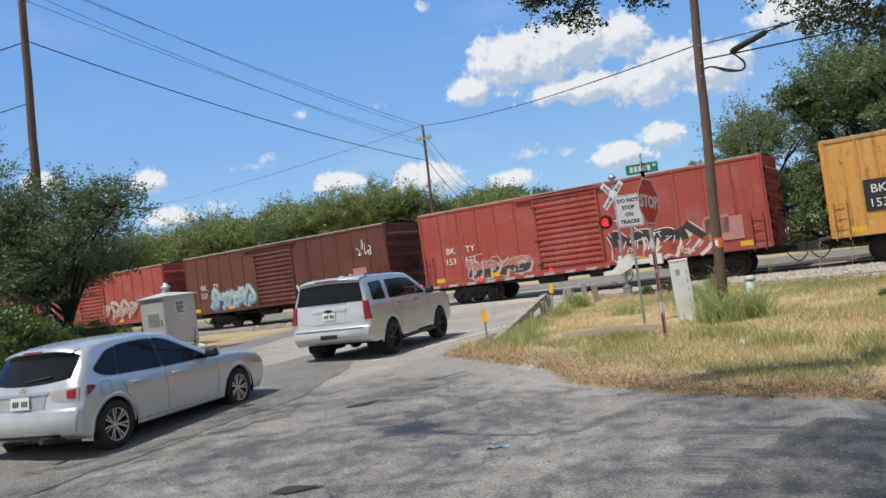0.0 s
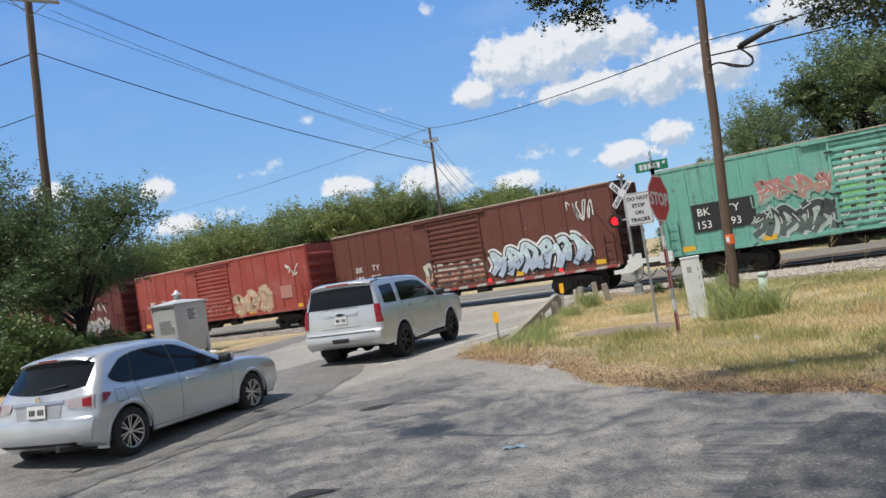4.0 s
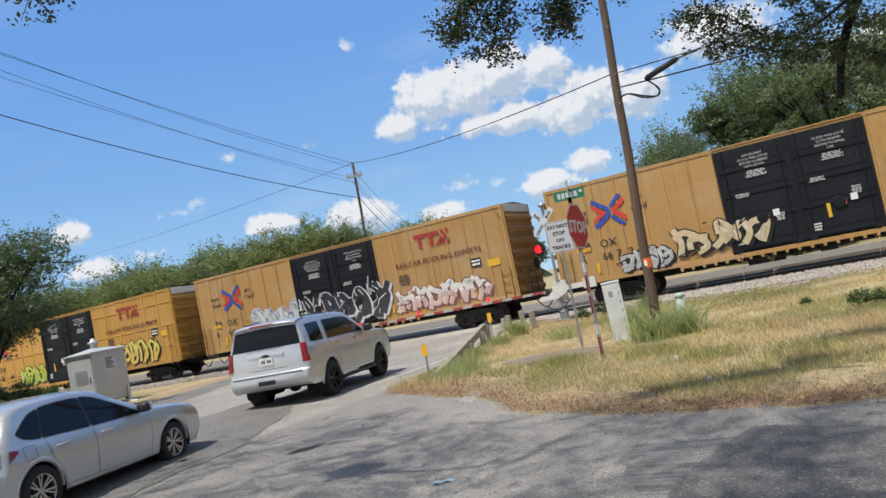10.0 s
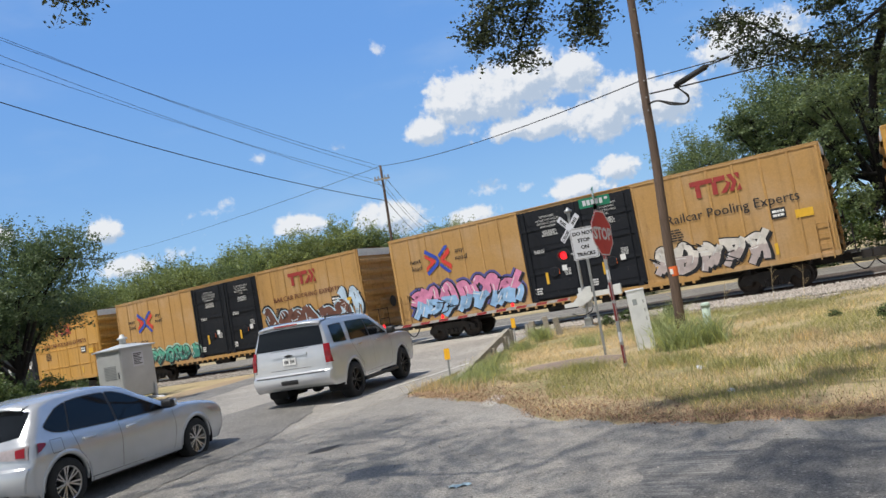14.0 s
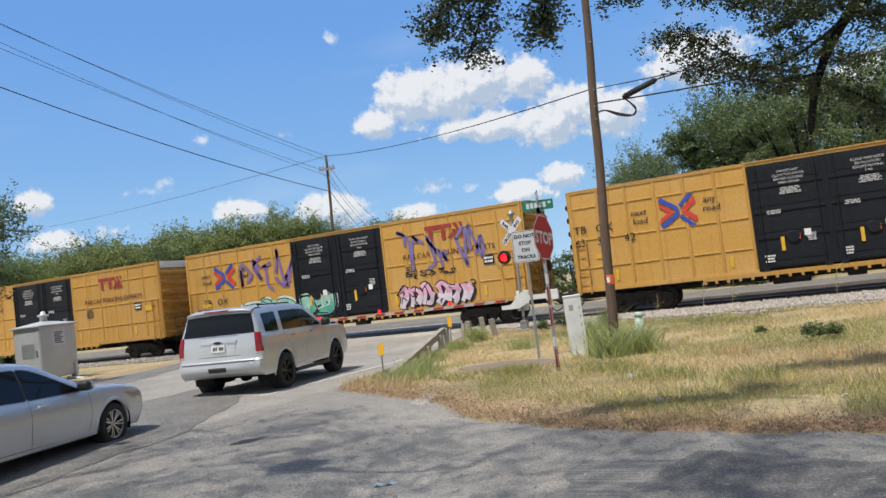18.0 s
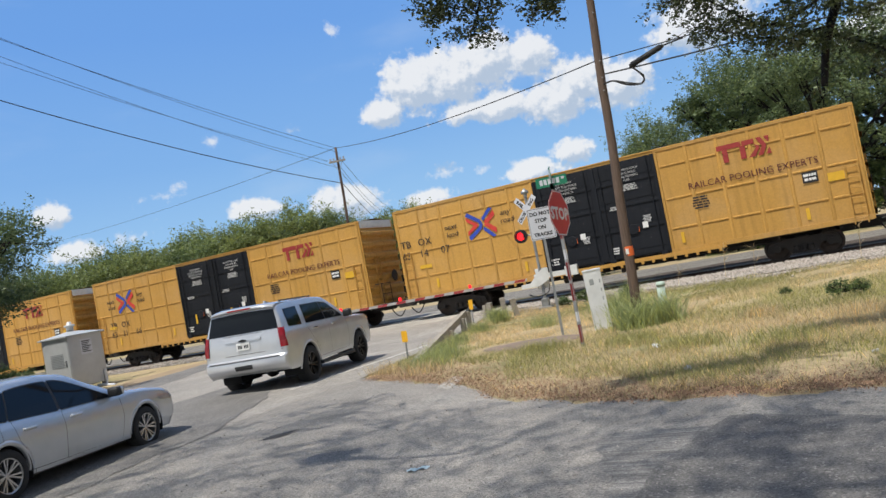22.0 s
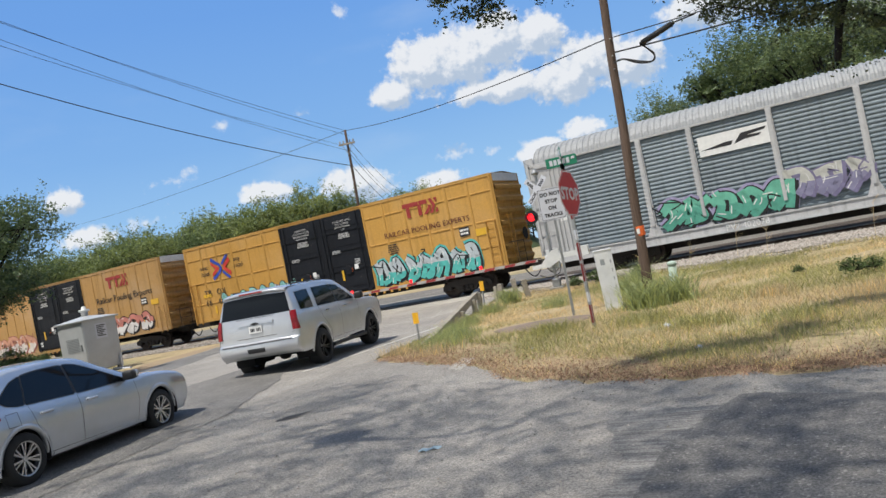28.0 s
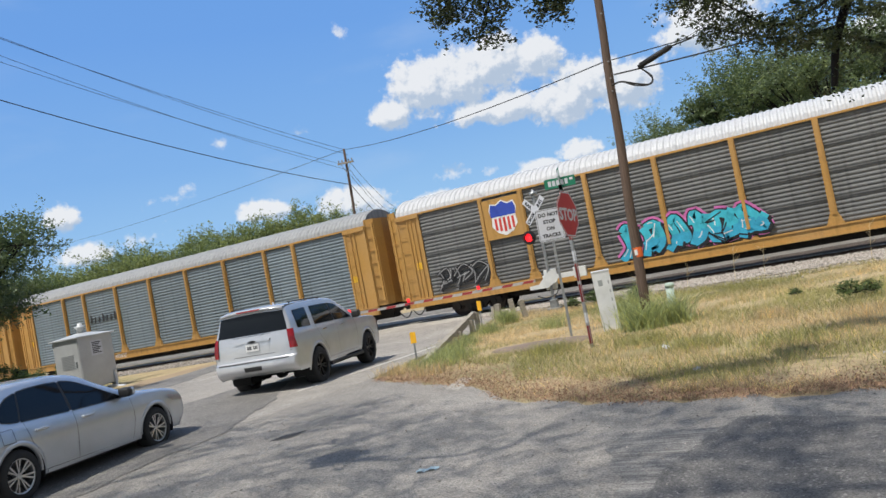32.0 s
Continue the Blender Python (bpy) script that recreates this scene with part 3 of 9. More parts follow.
@once
def cross_rib(length, material):
    def build(bm):
        prism(bm, [(0, 0.002, -0.05), (0, -0.03, -0.02), (0, -0.03, 0.025), (0, 0.002, 0.04)], (length, 0, 0))
    return mesh_of("panel_rib", build, material)


@once
def roof_mesh(length, z, material):
    def build(bm):
        n = 16
        rows = []
        for k in range(n):
            a, b = length * k / n, length * (k + 1) / n
            for x, up in ((a, 0.03), (a + 0.07, 0.03), (a + 0.09, 0), (b - 0.02, 0)):
                rows.append([(x, -HALF - 0.05, z - 0.05), (x, -HALF - 0.05, z + up * 0.5), (x, -0.7, z + 0.07 + up), (x, 0, z + 0.11 + up), (x, 0.7, z + 0.07 + up), (x, HALF + 0.05, z + up * 0.5), (x, HALF + 0.05, z - 0.05)])
        rows.append([(length, p[1], p[2]) for p in rows[-1]])
        quad_mesh(bm, rows)
    return mesh_of("roof", build, material)


@once
def underframe(length, zlo):
    def build(bm):
        box(bm, 0.1, length - 0.1, -1.45, 1.45, zlo - 0.06, zlo + 0.04)
        box(bm, 0.0, length, -0.25, 0.25, zlo - 0.32, zlo - 0.06)
        mid = length / 2
        for k in range(9):
            x = length * (k + 0.5) / 9
            box(bm, x - 0.05, x + 0.05, -1.4, 1.4, zlo - 0.2, zlo - 0.06)
        rod(bm, (mid - 2.2, -0.75, zlo - 0.28), (mid - 0.9, -0.75, zlo - 0.28), 0.2, 12)
        box(bm, mid + 0.3, mid + 0.9, -1.0, -0.55, zlo - 0.42, zlo - 0.1)
        rod(bm, (3.2, -0.9, zlo - 0.22), (length - 3.2, -0.9, zlo - 0.22), 0.025, 6)
        rod(bm, (3.2, 0.5, zlo - 0.3), (length - 3.2, 0.5, zlo - 0.3), 0.03, 6)
    return mesh_of("underframe", build, UNDER)


@once
def door_sill(x0, x1, zlo, material):
    def build(bm):
        box(bm, x0, x1, -0.14, 0.02, zlo - 0.1, zlo + 0.06)
        k = x0
        while k < x1:
            box(bm, k, k + 0.1, -0.17, -0.12, zlo - 0.2, zlo - 0.02)
            k += 0.42
    return mesh_of("door_sill", build, material)


@once
def plug_door(width, zlo, zhi, material):
    """A wide door leaf with pressed bands, lock rods and a hand wheel."""
    def build(bm):
        h = zhi - zlo
        box(bm, 0.015, width - 0.015, -0.06, 0.0, zlo, zhi)
    return mesh_of("door", build, material)


@once
def door_piece(name, x0, x1, y0, y1, z0, z1, material):
    return mesh_of(name, lambda bm: box(bm, x0, x1, y0, y1, z0, z1, 0.006), material)


@once
def lock_rod(z0, z1, material):
    return mesh_of("lock_rod", lambda bm: rod(bm, (0, -0.12, z0), (0, -0.12, z1), 0.022, 6), material)


@once
def hand_wheel(material):
    return mesh_of("hand_wheel", lambda bm: lathe(bm, [(0.2, 0), (0.22, 0.015), (0.2, 0.03), (0.05, 0.03), (0.05, 0.05)], (0, -0.1, 0), (0, -1, 0), 14), material)


@once
def ribbed_door(width, zlo, zhi, material):
    """A sliding door of level corrugations on two tracks."""
    def build(bm):
        n = 13
        rows = []
        for k in range(n):
            a, h = zlo + (zhi - zlo) * k / n, (zhi - zlo) / n
            for z, d in ((a, -0.05), (a + 0.3 * h, -0.05), (a + 0.45 * h, -0.11), (a + 0.85 * h, -0.11)):
                rows.append([(0, d, z), (width, d, z)])
        rows.append([(0, -0.05, zhi), (width, -0.05, zhi)])
        quad_mesh(bm, rows)
    return mesh_of("door", build, material)


@once
def ladder(height, rungs, material):
    def build(bm):
        for x in (0, 0.42):
            box(bm, x - 0.02, x + 0.02, -0.16, -0.12, 0, height)
            for z in (0.08, height - 0.08):
                box(bm, x - 0.02, x + 0.02, -0.13, 0.0, z - 0.02, z + 0.02)
        for k in range(rungs):
            z = height * (k + 0.5) / rungs
            rod(bm, (0, -0.14, z), (0.42, -0.14, z), 0.014, 6)
    return mesh_of("ladder", build, material)


@once
def end_platform(material):
    """A crossover step with its handrail and brake wheel on the car's end."""
    def build(bm):
        box(bm, 0.02, 0.5, -1.1, 1.1, 0.98, 1.03)
        for y in (-1.2, -0.4):
            rod(bm, (0.42, y, 1.0), (0.42, y, 2.0), 0.016, 6)
        for z in (1.5, 2.0):
            rod(bm, (0.42, -1.2, z), (0.42, -0.4, z), 0.016, 6)
        rod(bm, (0.05, -1.2, 2.0), (0.42, -1.2, 2.0), 0.016, 6)
        lathe(bm, [(0.26, 0), (0.29, 0.02), (0.26, 0.04), (0.05, 0.03), (0.04, 0.16)], (0.22, 0.55, 2.3), (-1, 0, 0), 14)
    return mesh_of("end_platform", build, material)


# ---- painted marks ----
def strokes(bm, lines, y):
    """Flat brush strokes: (points, width) in the plane of the car's side."""
    for pts, w in lines:
        n = len(pts)
        left, right = [], []
        for k, (x, z) in enumerate(pts):
            a, b = pts[max(0, k - 1)], pts[min(n - 1, k + 1)]
            d = math.hypot(b[0] - a[0], b[1] - a[1]) or 1
            nx, nz = -(b[1] - a[1]) / d, (b[0] - a[0]) / d
            left.append(bm.verts.new((x + nx * w / 2, y, z + nz * w / 2)))
            right.append(bm.verts.new((x - nx * w / 2, y, z - nz * w / 2)))
        for k in range(n - 1):
            bm.faces.new((left[k], left[k + 1], right[k + 1], right[k]))


def curve_pts(pts, n=6):
    out = []
    p = [pts[0], *pts, pts[-1]]
    for i in range(1, len(p) - 2):
        for k in range(n):
            t = k / n
            out.append(tuple(0.5 * (2 * p[i][c] + (p[i + 1][c] - p[i - 1][c]) * t + (2 * p[i - 1][c] - 5 * p[i][c] + 4 * p[i + 1][c] - p[i + 2][c]) * t * t + (3 * p[i][c] - p[i - 1][c] - 3 * p[i + 1][c] + p[i + 2][c]) * t ** 3) for c in (0, 1)))
    out.append(pts[-1])
    return out


SPRAY = {}


def spray(color):
    if color not in SPRAY:
        m = Mat("spray_paint", color, 0.55)
        m.shade(m.noise(3, 4), 0.72, 1.12)
        m.shade(m.noise(20, 2), 0.9, 1.05)
        SPRAY[color] = m.done()
    return SPRAY[color]


BLACK, WHITE = (0.012, 0.012, 0.014), (0.75, 0.75, 0.73)


def burner(car, x0, x1, z0, z1, fills, outline=BLACK, halo=None, seed=1, letters=6, y=-HALF - 0.0845, fat=1.0):
    """A sprayed piece: a row of swollen, interlocking shapes with outline, fill, shine and halo; no writing."""
    r = random.Random(seed)
    w, h = (x1 - x0) / letters, z1 - z0
    shapes = []
    for k in range(letters):
        cx = x0 + w * (k + 0.5) + r.uniform(-0.08, 0.08) * w
        lo, hi = z0 + h * r.uniform(0.02, 0.16), z1 - h * r.uniform(0.02, 0.22)
        mid = (lo + hi) / 2 + r.uniform(-0.1, 0.1) * h
        lean = r.uniform(-0.15, 0.25) * w
        spot = lambda x0_, x1_, q0, q1: (cx + w * r.uniform(x0_, x1_), z0 + h * r.uniform(q0, q1))
        ls = [
            [(cx - 0.32 * w, lo), (cx - 0.12 * w + lean, mid), (cx - 0.3 * w + lean, hi)],
            [spot(-0.45, -0.1, 0.5, 0.95), spot(-0.1, 0.3, 0.7, 1.0), spot(0.3, 0.65, 0.3, 0.7), spot(-0.1, 0.4, 0.05, 0.35)],
            [spot(-0.3, 0.1, 0.0, 0.3), spot(0.0, 0.4, 0.2, 0.6), spot(0.35, 0.7, 0.5, 1.0)],
        ]
        if r.random() < 0.4:
            ls.append([spot(-0.5, 0.0, 0.3, 0.6), spot(0.2, 0.6, 0.35, 0.65)])
        shapes += [curve_pts(l) for l in ls]
    big = min(0.3 * w, 0.2 * h) * fat
    layers = []
    if halo:
        layers.append((halo, [(s, big + 0.3) for s in shapes]))
    layers.append((outline, [([(x + 0.07, z - 0.07) for x, z in s], big + 0.1) for s in shapes] + [(s, big + 0.1) for s in shapes]))
    half = [[], []]
    for k, s in enumerate(shapes):
        half[0].append((s, big))
        low = [(x, z) for x, z in s if z < z0 + 0.55 * h]
        if len(low) > 2 and len(fills) > 1:
            half[1].append((low, big * 0.98))
    for k in range(len(fills[:2])):
        layers.append((fills[k], half[k]))
    shine = []
    for s in shapes:
        i = r.randrange(len(s) - 3)
        shine.append(([(x - big * 0.22, z + big * 0.2) for x, z in s[i : i + 4]], big * 0.13))
    layers.append((fills[2] if len(fills) > 2 else WHITE, shine))
    stray = []
    for k in range(letters):
        x, z = r.uniform(x0, x1), r.uniform(z0, z1)
        stray.append((curve_pts([(x, z), (x + r.uniform(-0.4, 0.4), z + r.uniform(-0.3, 0.3)), (x + r.uniform(-0.5, 0.5), z + r.uniform(-0.4, 0.4))]), 0.05))
    layers.append((outline, stray))
    for n, (color, ls) in enumerate(layers):
        bm = bmesh.new()
        step = 0.0022 * n
        for k, l in enumerate(ls):
            strokes(bm, [l], y - step - 0.0000025 * (k % 700))
        me = bpy.data.meshes.new("sprayed_paint")
        bm.to_mesh(me)
        bm.free()
        me.materials.append(spray(color))
        part("sprayed_paint", me, car, "sprayed graffiti colours" if n == 0 else "")


def scribble(car, x, z, w, h, color, seed, n=3, thick=0.05, y=-HALF - 0.0865):
    """A thin sprayed squiggle."""
    r = random.Random(seed)
    bm = bmesh.new()
    for k in range(n):
        pts = [(x + w * (k + r.uniform(0, 1.2)) / n, z + h * r.uniform(0, 1)) for _ in range(5)]
        strokes(bm, [(curve_pts(pts), thick)], y - 0.0004 * k)
    me = bpy.data.meshes.new("sprayed_tag")
    bm.to_mesh(me)
    bm.free()
    me.materials.append(spray(color))
    part("sprayed_tag", me, car)


@once
def bars(width, height, lines, material, seed=0):
    """Small print as rows of plain bars."""
    r = random.Random(seed)

    def build(bm):
        lh = height / lines
        for k in range(lines):
            x = 0.0
            wid = width * r.uniform(0.7, 1.0)
            off = (width - wid) / 2
            while x < wid - 0.02:
                seg = min(r.uniform(0.12, 0.4) * width, wid - x)
                box(bm, off + x, off + x + seg, -0.002, 0.0, height - (k + 0.8) * lh, height - (k + 0.2) * lh)
                x += seg + 0.05 * width
    return mesh_of("small_print", build, material)


@once
def patch(width, height, material):
    return mesh_of("plate", lambda bm: box(bm, 0, width, -0.003, 0, 0, height), material)


@once
def arrows_logo(size):
    """Two crossing chevron roads in red and blue."""
    def build(bm):
        s = size
        def bar(pts, mat):
            n0 = len(bm.faces)
            prism(bm, [(x * s, 0, z * s) for x, z in pts], (0, -0.003, 0))
            bm.faces.ensure_lookup_table()
            for f in bm.faces[n0:]:
                f.material_index = mat
        bar([(-0.68, 0.46), (-0.6, 0.62), (0.0, 0.2), (0.08, 0.0), (0.0, -0.2), (-0.6, -0.62), (-0.68, -0.46), (-0.12, -0.1), (-0.07, 0.0), (-0.12, 0.1)], 0)
        bar([(-0.7, 0.4), (-0.17, 0.06), (-0.12, 0.0), (-0.17, -0.06), (-0.7, -0.4), (-0.66, -0.22), (-0.36, 0.0), (-0.66, 0.22)], 1)
        for m in (1, -1):
            bar([(0.05, 0.24 * m), (0.46, 0.64 * m), (0.64, 0.6 * m), (0.13, 0.13 * m)], 0)
            bar([(0.17, 0.09 * m), (0.66, 0.5 * m), (0.7, 0.28 * m), (0.36, 0.01 * m), (0.15, 0.01 * m)], 1)
    me = mesh_of("arrow_emblem", build, [LOGO_BLUE, LOGO_RED])
    return me


@once
def letter_blocks(size, material):
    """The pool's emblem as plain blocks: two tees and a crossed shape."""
    def build(bm):
        s = size
        def bl(pts):
            prism(bm, [(x * s, 0, z * s) for x, z in pts], (0, -0.003, 0))
        bl([(0.0, 0.72), (0.0, 1.0), (1.3, 1.0), (1.3, 0.72)])
        bl([(0.28, 0.0), (0.28, 0.716), (0.56, 0.716), (0.56, 0.0)])
        bl([(1.36, 0.72), (1.36, 1.0), (2.0, 1.0), (2.0, 0.72)])
        bl([(1.22, 0.0), (1.22, 0.716), (1.5, 0.716), (1.5, 0.0)])
        bl([(1.62, 0.0), (1.95, 0.0), (2.28, 0.5), (1.95, 0.7), (2.08, 0.5)])
        bl([(2.1, 1.0), (2.36, 1.0), (2.62, 0.5), (2.36, 0.0), (2.1, 0.0), (2.38, 0.5)])
        bl([(2.52, 1.0), (2.8, 1.0), (2.74, 0.62)])
        bl([(2.52, 0.0), (2.8, 0.0), (2.74, 0.38)])
    return mesh_of("block_emblem", build, material)


def put(car, me, name, x, z, y=-HALF - 0.0825, label=""):
    return part(name, me, car, label, pose(x, y, z))


def boxcar(u, label, paint, roof, length=15.7, zhi=4.52, door=(6.24, 2.9), door_paint=None, posts=True, grid=False, plug=False, group="boxcars of the train", cap=None, zlo=1.02, ribs=6):
    car = thing("boxcar", label, "boxcar", group)
    d0, dw = door
    door_paint = door_paint or paint
    for s, turn in ((-1, 0), (1, 180)):
        # near side, then the far side turned about
        def place(x, z=0.0):
            return pose(x, -HALF, z) if s < 0 else pose(length - x, HALF, z, 0, 0, 180)
        part("side_wall", side_wall(0.0, d0, zlo, zhi, paint), car, at=place(0))
        part("side_wall", side_wall(d0 + dw, length, zlo, zhi, paint), car, at=place(0))
        for a, b in ((0.0, d0), (d0 + dw, length)):
            part("side_chord", chord(round(b - a, 3), zhi - 0.12, zhi - 0.01, paint), car, at=place(a))
            part("side_chord", chord(round(b - a, 3), zlo - 0.02, zlo + 0.16, paint), car, at=place(a))
        part("roof_edge", chord(length, zhi - 0.035, zhi + 0.012, roof), car, at=place(0) @ pose(0, -0.006, 0))
        part("door_lintel", mesh_lintel(d0, dw, zhi, paint), car, at=place(0))
        if plug:
            for k in (0, 1):
                part("door", plug_door(dw / 2, zlo + 0.12, zhi - 0.14, door_paint), car, "" if door_paint == paint else "black plug door with white stencils", place(d0 + k * dw / 2))
                wd, z0, h = dw / 2, zlo + 0.12, zhi - zlo - 0.26
                if s < 0:
                    for a in (0.0, 0.27, 0.52, 0.76):
                        part("door_band", door_piece("door_band", 0.1, wd - 0.1, -0.095, -0.055, 0, 0.1, door_paint), car, at=place(d0 + k * wd, z0 + h * a + 0.06))
                        part("door_panel", door_piece("door_panel", 0.16, wd - 0.16, -0.075, -0.055, 0, h * 0.2 - 0.3, door_paint), car, at=place(d0 + k * wd, z0 + h * a + 0.3))
                    for x in (0.0, wd - 0.1):
                        part("door_edge", door_piece("door_edge", 0, 0.1, -0.1, -0.05, 0, h, door_paint), car, at=place(d0 + k * wd + x, z0))
                    for x in (0.13, wd - 0.37):
                        part("door_roller", door_piece("door_roller", 0, 0.24, -0.14, -0.05, -0.09, 0.06, door_paint), car, at=place(d0 + k * wd + x, z0))
                for x in (0.12, 0.88):
                    part("lock_rod", lock_rod(zlo + 0.12, zhi - 0.14, door_paint), car, at=place(d0 + (k + x) * dw / 2))
                part("hand_wheel", hand_wheel(door_paint), car, "round door hand wheel", place(d0 + (k + 0.5) * dw / 2, zlo + 1.22))
            part("door_sill", door_sill(d0 - 2.0, d0 + dw + 2.0, zlo, paint), car, at=place(0))
        else:
            part("door", ribbed_door(dw, zlo + 0.16, zhi - 0.2, door_paint), car, "corrugated sliding door", place(d0))
            for x in (-0.05, dw - 0.03):
                part("door_edge", door_piece("door_edge", 0, 0.08, -0.13, 0, zlo + 0.16, zhi - 0.2, door_paint), car, at=place(d0 + x))
            for z, up in ((zhi - 0.19, 0.08), (zlo + 0.02, 0.13)):
                part("door_track", door_piece("door_track", -0.9, dw + 0.4, -0.16, -0.02, z, z + up, paint), car, at=place(d0))
            for z in (zlo + 0.35, zlo + 1.4, zhi - 0.6):
                part("door_latch", door_piece("door_latch", -0.16, 0.1, -0.17, -0.1, z, z + 0.07, UNDER), car, at=place(d0))
        if posts and s < 0:
            bay = 1.13 if grid else 1.05
            for a, b in ((0.0, d0), (d0 + dw, length)):
                n = max(1, round((b - a) / bay))
                for k in range(n + 1):
                    x = a + 0.06 + (b - a - 0.12) * k / n
                    part("side_post", rib(zhi - zlo - 0.28, 0.13 if grid else 0.1, 0.03, paint), car, at=place(x, zlo + 0.15) @ pose(0, -0.05, 0))
                    if grid and k < n:
                        for z in (zlo + 0.95, zlo + 2.1, zhi - 0.72):
                            part("panel_rib", cross_rib((b - a) / n - 0.2, paint), car, at=place(x + 0.1, z) @ pose(0, -0.05, 0))
    for x, turn in ((length, 0), (0.0, 180)):
        part("end_wall", end_wall(zlo, zhi, ribs, paint, ""), car, at=pose(x, 0, 0, 0, 0, turn))
        part("end_platform", end_platform(UNDER), car, at=pose(x + (0.08 if turn == 0 else -0.08), 0, 0, 0, 0, turn))
        if cap:
            part("end_panel", end_cap(zhi, cap), car, "pale painted strip across the end's top", pose(x, 0, 0, 0, 0, turn))
    part("roof", roof_mesh(length, zhi, roof), car)
    part("underframe", underframe(length, zlo), car)
    lad = ladder(2.2 if grid else 1.5, 6 if grid else 4, paint)
    part("ladder", lad, car, at=pose(0.12, -HALF, zlo - 0.1))
    part("ladder", lad, car, at=pose(length - 0.6, -HALF, zlo - 0.1))
    part("ladder", lad, car, at=pose(length + 0.02, -HALF + 0.7, zlo + 0.1, 0, 0, 90))
    add_trucks(car, length, 2.35)
    TRAIN.append((car, u))
    return car


@once
def mesh_lintel(d0, dw, zhi, paint):
    return mesh_of("door_lintel", lambda bm: box(bm, d0, d0 + dw, -0.05, 0.0, zhi - 0.16, zhi), paint)


TRAIN = []


def numbers(car, x, z, lines, material, size=0.36, gap=0.5):
    for k, (dx, text) in enumerate(lines):
        put(car, word(text, size, material), "lettering", x + dx[0], z - dx[1])


def pool_car(u, marks, grid=True, paint=None, emblem=0, slogan=0, pale=None, label=""):
    """A sixty-foot yellow boxcar with black double plug doors and its lettering."""
    paint = paint or (YELLOW if grid else YELLOW2)
    car = boxcar(u, label or "yellow sixty-foot boxcar with black double plug doors", paint, paint, 18.85, 5.12, (6.85, 5.1), BLACKDOOR, True, grid, True, "yellow pool boxcars", pale or CHALK, 1.0, 7)
    # Some of the cars carry the emblem close to the corner with the marks under it.
    under = not grid or any(text in ("64", "66") for dx, dz, text in marks)
    at = -1.72 if under else 0.0
    put(car, arrows_logo(1.0), "arrow_emblem", 4.25 + at, 3.72, label="red and blue crossing arrow emblem")
    near = 0.25 if under else 0.0
    put(car, word("next", 0.34, INK, shear=0.15), "lettering", 2.45 + at + near, 3.78)
    put(car, word("load", 0.34, INK, shear=0.15), "lettering", 2.5 + at + near, 3.44)
    put(car, word("any", 0.34, INK, shear=0.15), "lettering", 5.2 + at, 3.92)
    put(car, word("road", 0.34, INK, shear=0.15), "lettering", 5.15 + at, 3.58)
    low = -1.0 if under else 0.0
    shift = 0.9 if under else 0.0
    for dx, dz, text in marks:
        put(car, word(text, 0.46, INK), "lettering", shift + dx, 3.35 + low - dz)
    if emblem == 1:
        put(car, patch(2.7, 0.75, INK), "emblem_plate", 14.1, 3.95)
        put(car, letter_blocks(0.55, CHALK), "block_emblem", 14.45, 4.05, -HALF - 0.087)
    else:
        put(car, letter_blocks(0.66, LOGO_DARK), "block_emblem", 14.25, 4.0, label="dark red block emblem")
    if slogan == 0:
        put(car, word("RAILCAR POOLING EXPERTS", 0.352, SLOGAN), "lettering", 13.0, 3.3)
    elif slogan == 1:
        put(car, word("Railcar Pooling Experts", 0.52, INK), "lettering", 13.1, 3.2)
    else:
        for k, w in enumerate(("Railcar Pooling", "Experts")):
            put(car, word(w, 0.46, INK), "lettering", 14.2 + 0.6 * k, 3.3 - 0.5 * k)
    for k in (0, 1):
        x = 6.95 + 2.55 * k
        for j, t in enumerate((("IMPORTANT", "CLOSE THIS DOOR", "BEFORE CLOSING", "MAIN DOOR"), ("CLOSE AND LOCK", "BOTH DOORS", "BEFORE MOVING", "CAR"))[k]):
            put(car, word(t, 0.125, DIMCHALK, 0.002, "CENTER"), "lettering", x + 1.27, 4.58 - 0.14 * j, -HALF - 0.11)
        put(car, bars(0.75, 0.26, 5, DIMCHALK, 3 + k), "small_print", x + 0.9, 3.78, -HALF - 0.11)
        put(car, bars(0.6, 0.16, 3, DIMCHALK, 7 + k), "small_print", x + 0.35, 3.1, -HALF - 0.11)
        put(car, bars(0.36, 0.3, 5, DIMCHALK, 11 + k), "small_print", x + 1.6, 2.0 + 0.4 * k, -HALF - 0.11)
        put(car, patch(0.2, 0.2, ORANGE_TAG), "tag", x + 1.2, 2.1, -HALF - 0.11, "orange sticker")
        put(car, patch(0.22, 0.24, CHALK), "tag", x + 1.55, 2.2, -HALF - 0.11)
        put(car, patch(0.12, 0.5, HAZARD), "reflector", x + 0.75, 1.75, -HALF - 0.11, "yellow reflector strip")
        put(car, bars(0.35, 0.3, 3, CHALK, 15 + k), "small_print", x + 0.15, 1.35, -HALF - 0.11)
    for x in (1.6, 5.9, 12.4, 16.8):
        put(car, patch(0.12, 0.42, HAZARD), "reflector", x, 1.35)
    put(car, patch(0.6, 0.16, HAZARD), "reflector", 0.9, 2.3)
    put(car, patch(0.5, 0.4, INK), "notice_plate", 16.9, 2.65)
    put(car, bars(0.42, 0.3, 2, CHALK, 2), "small_print", 16.94, 2.7, -HALF - 0.087)
    put(car, patch(0.6, 0.3, HAZARD), "notice_plate", 17.7, 2.55)
    put(car, bars(0.7, 0.5, 5, INK, 21), "small_print", 13.0, 2.5)
    return car


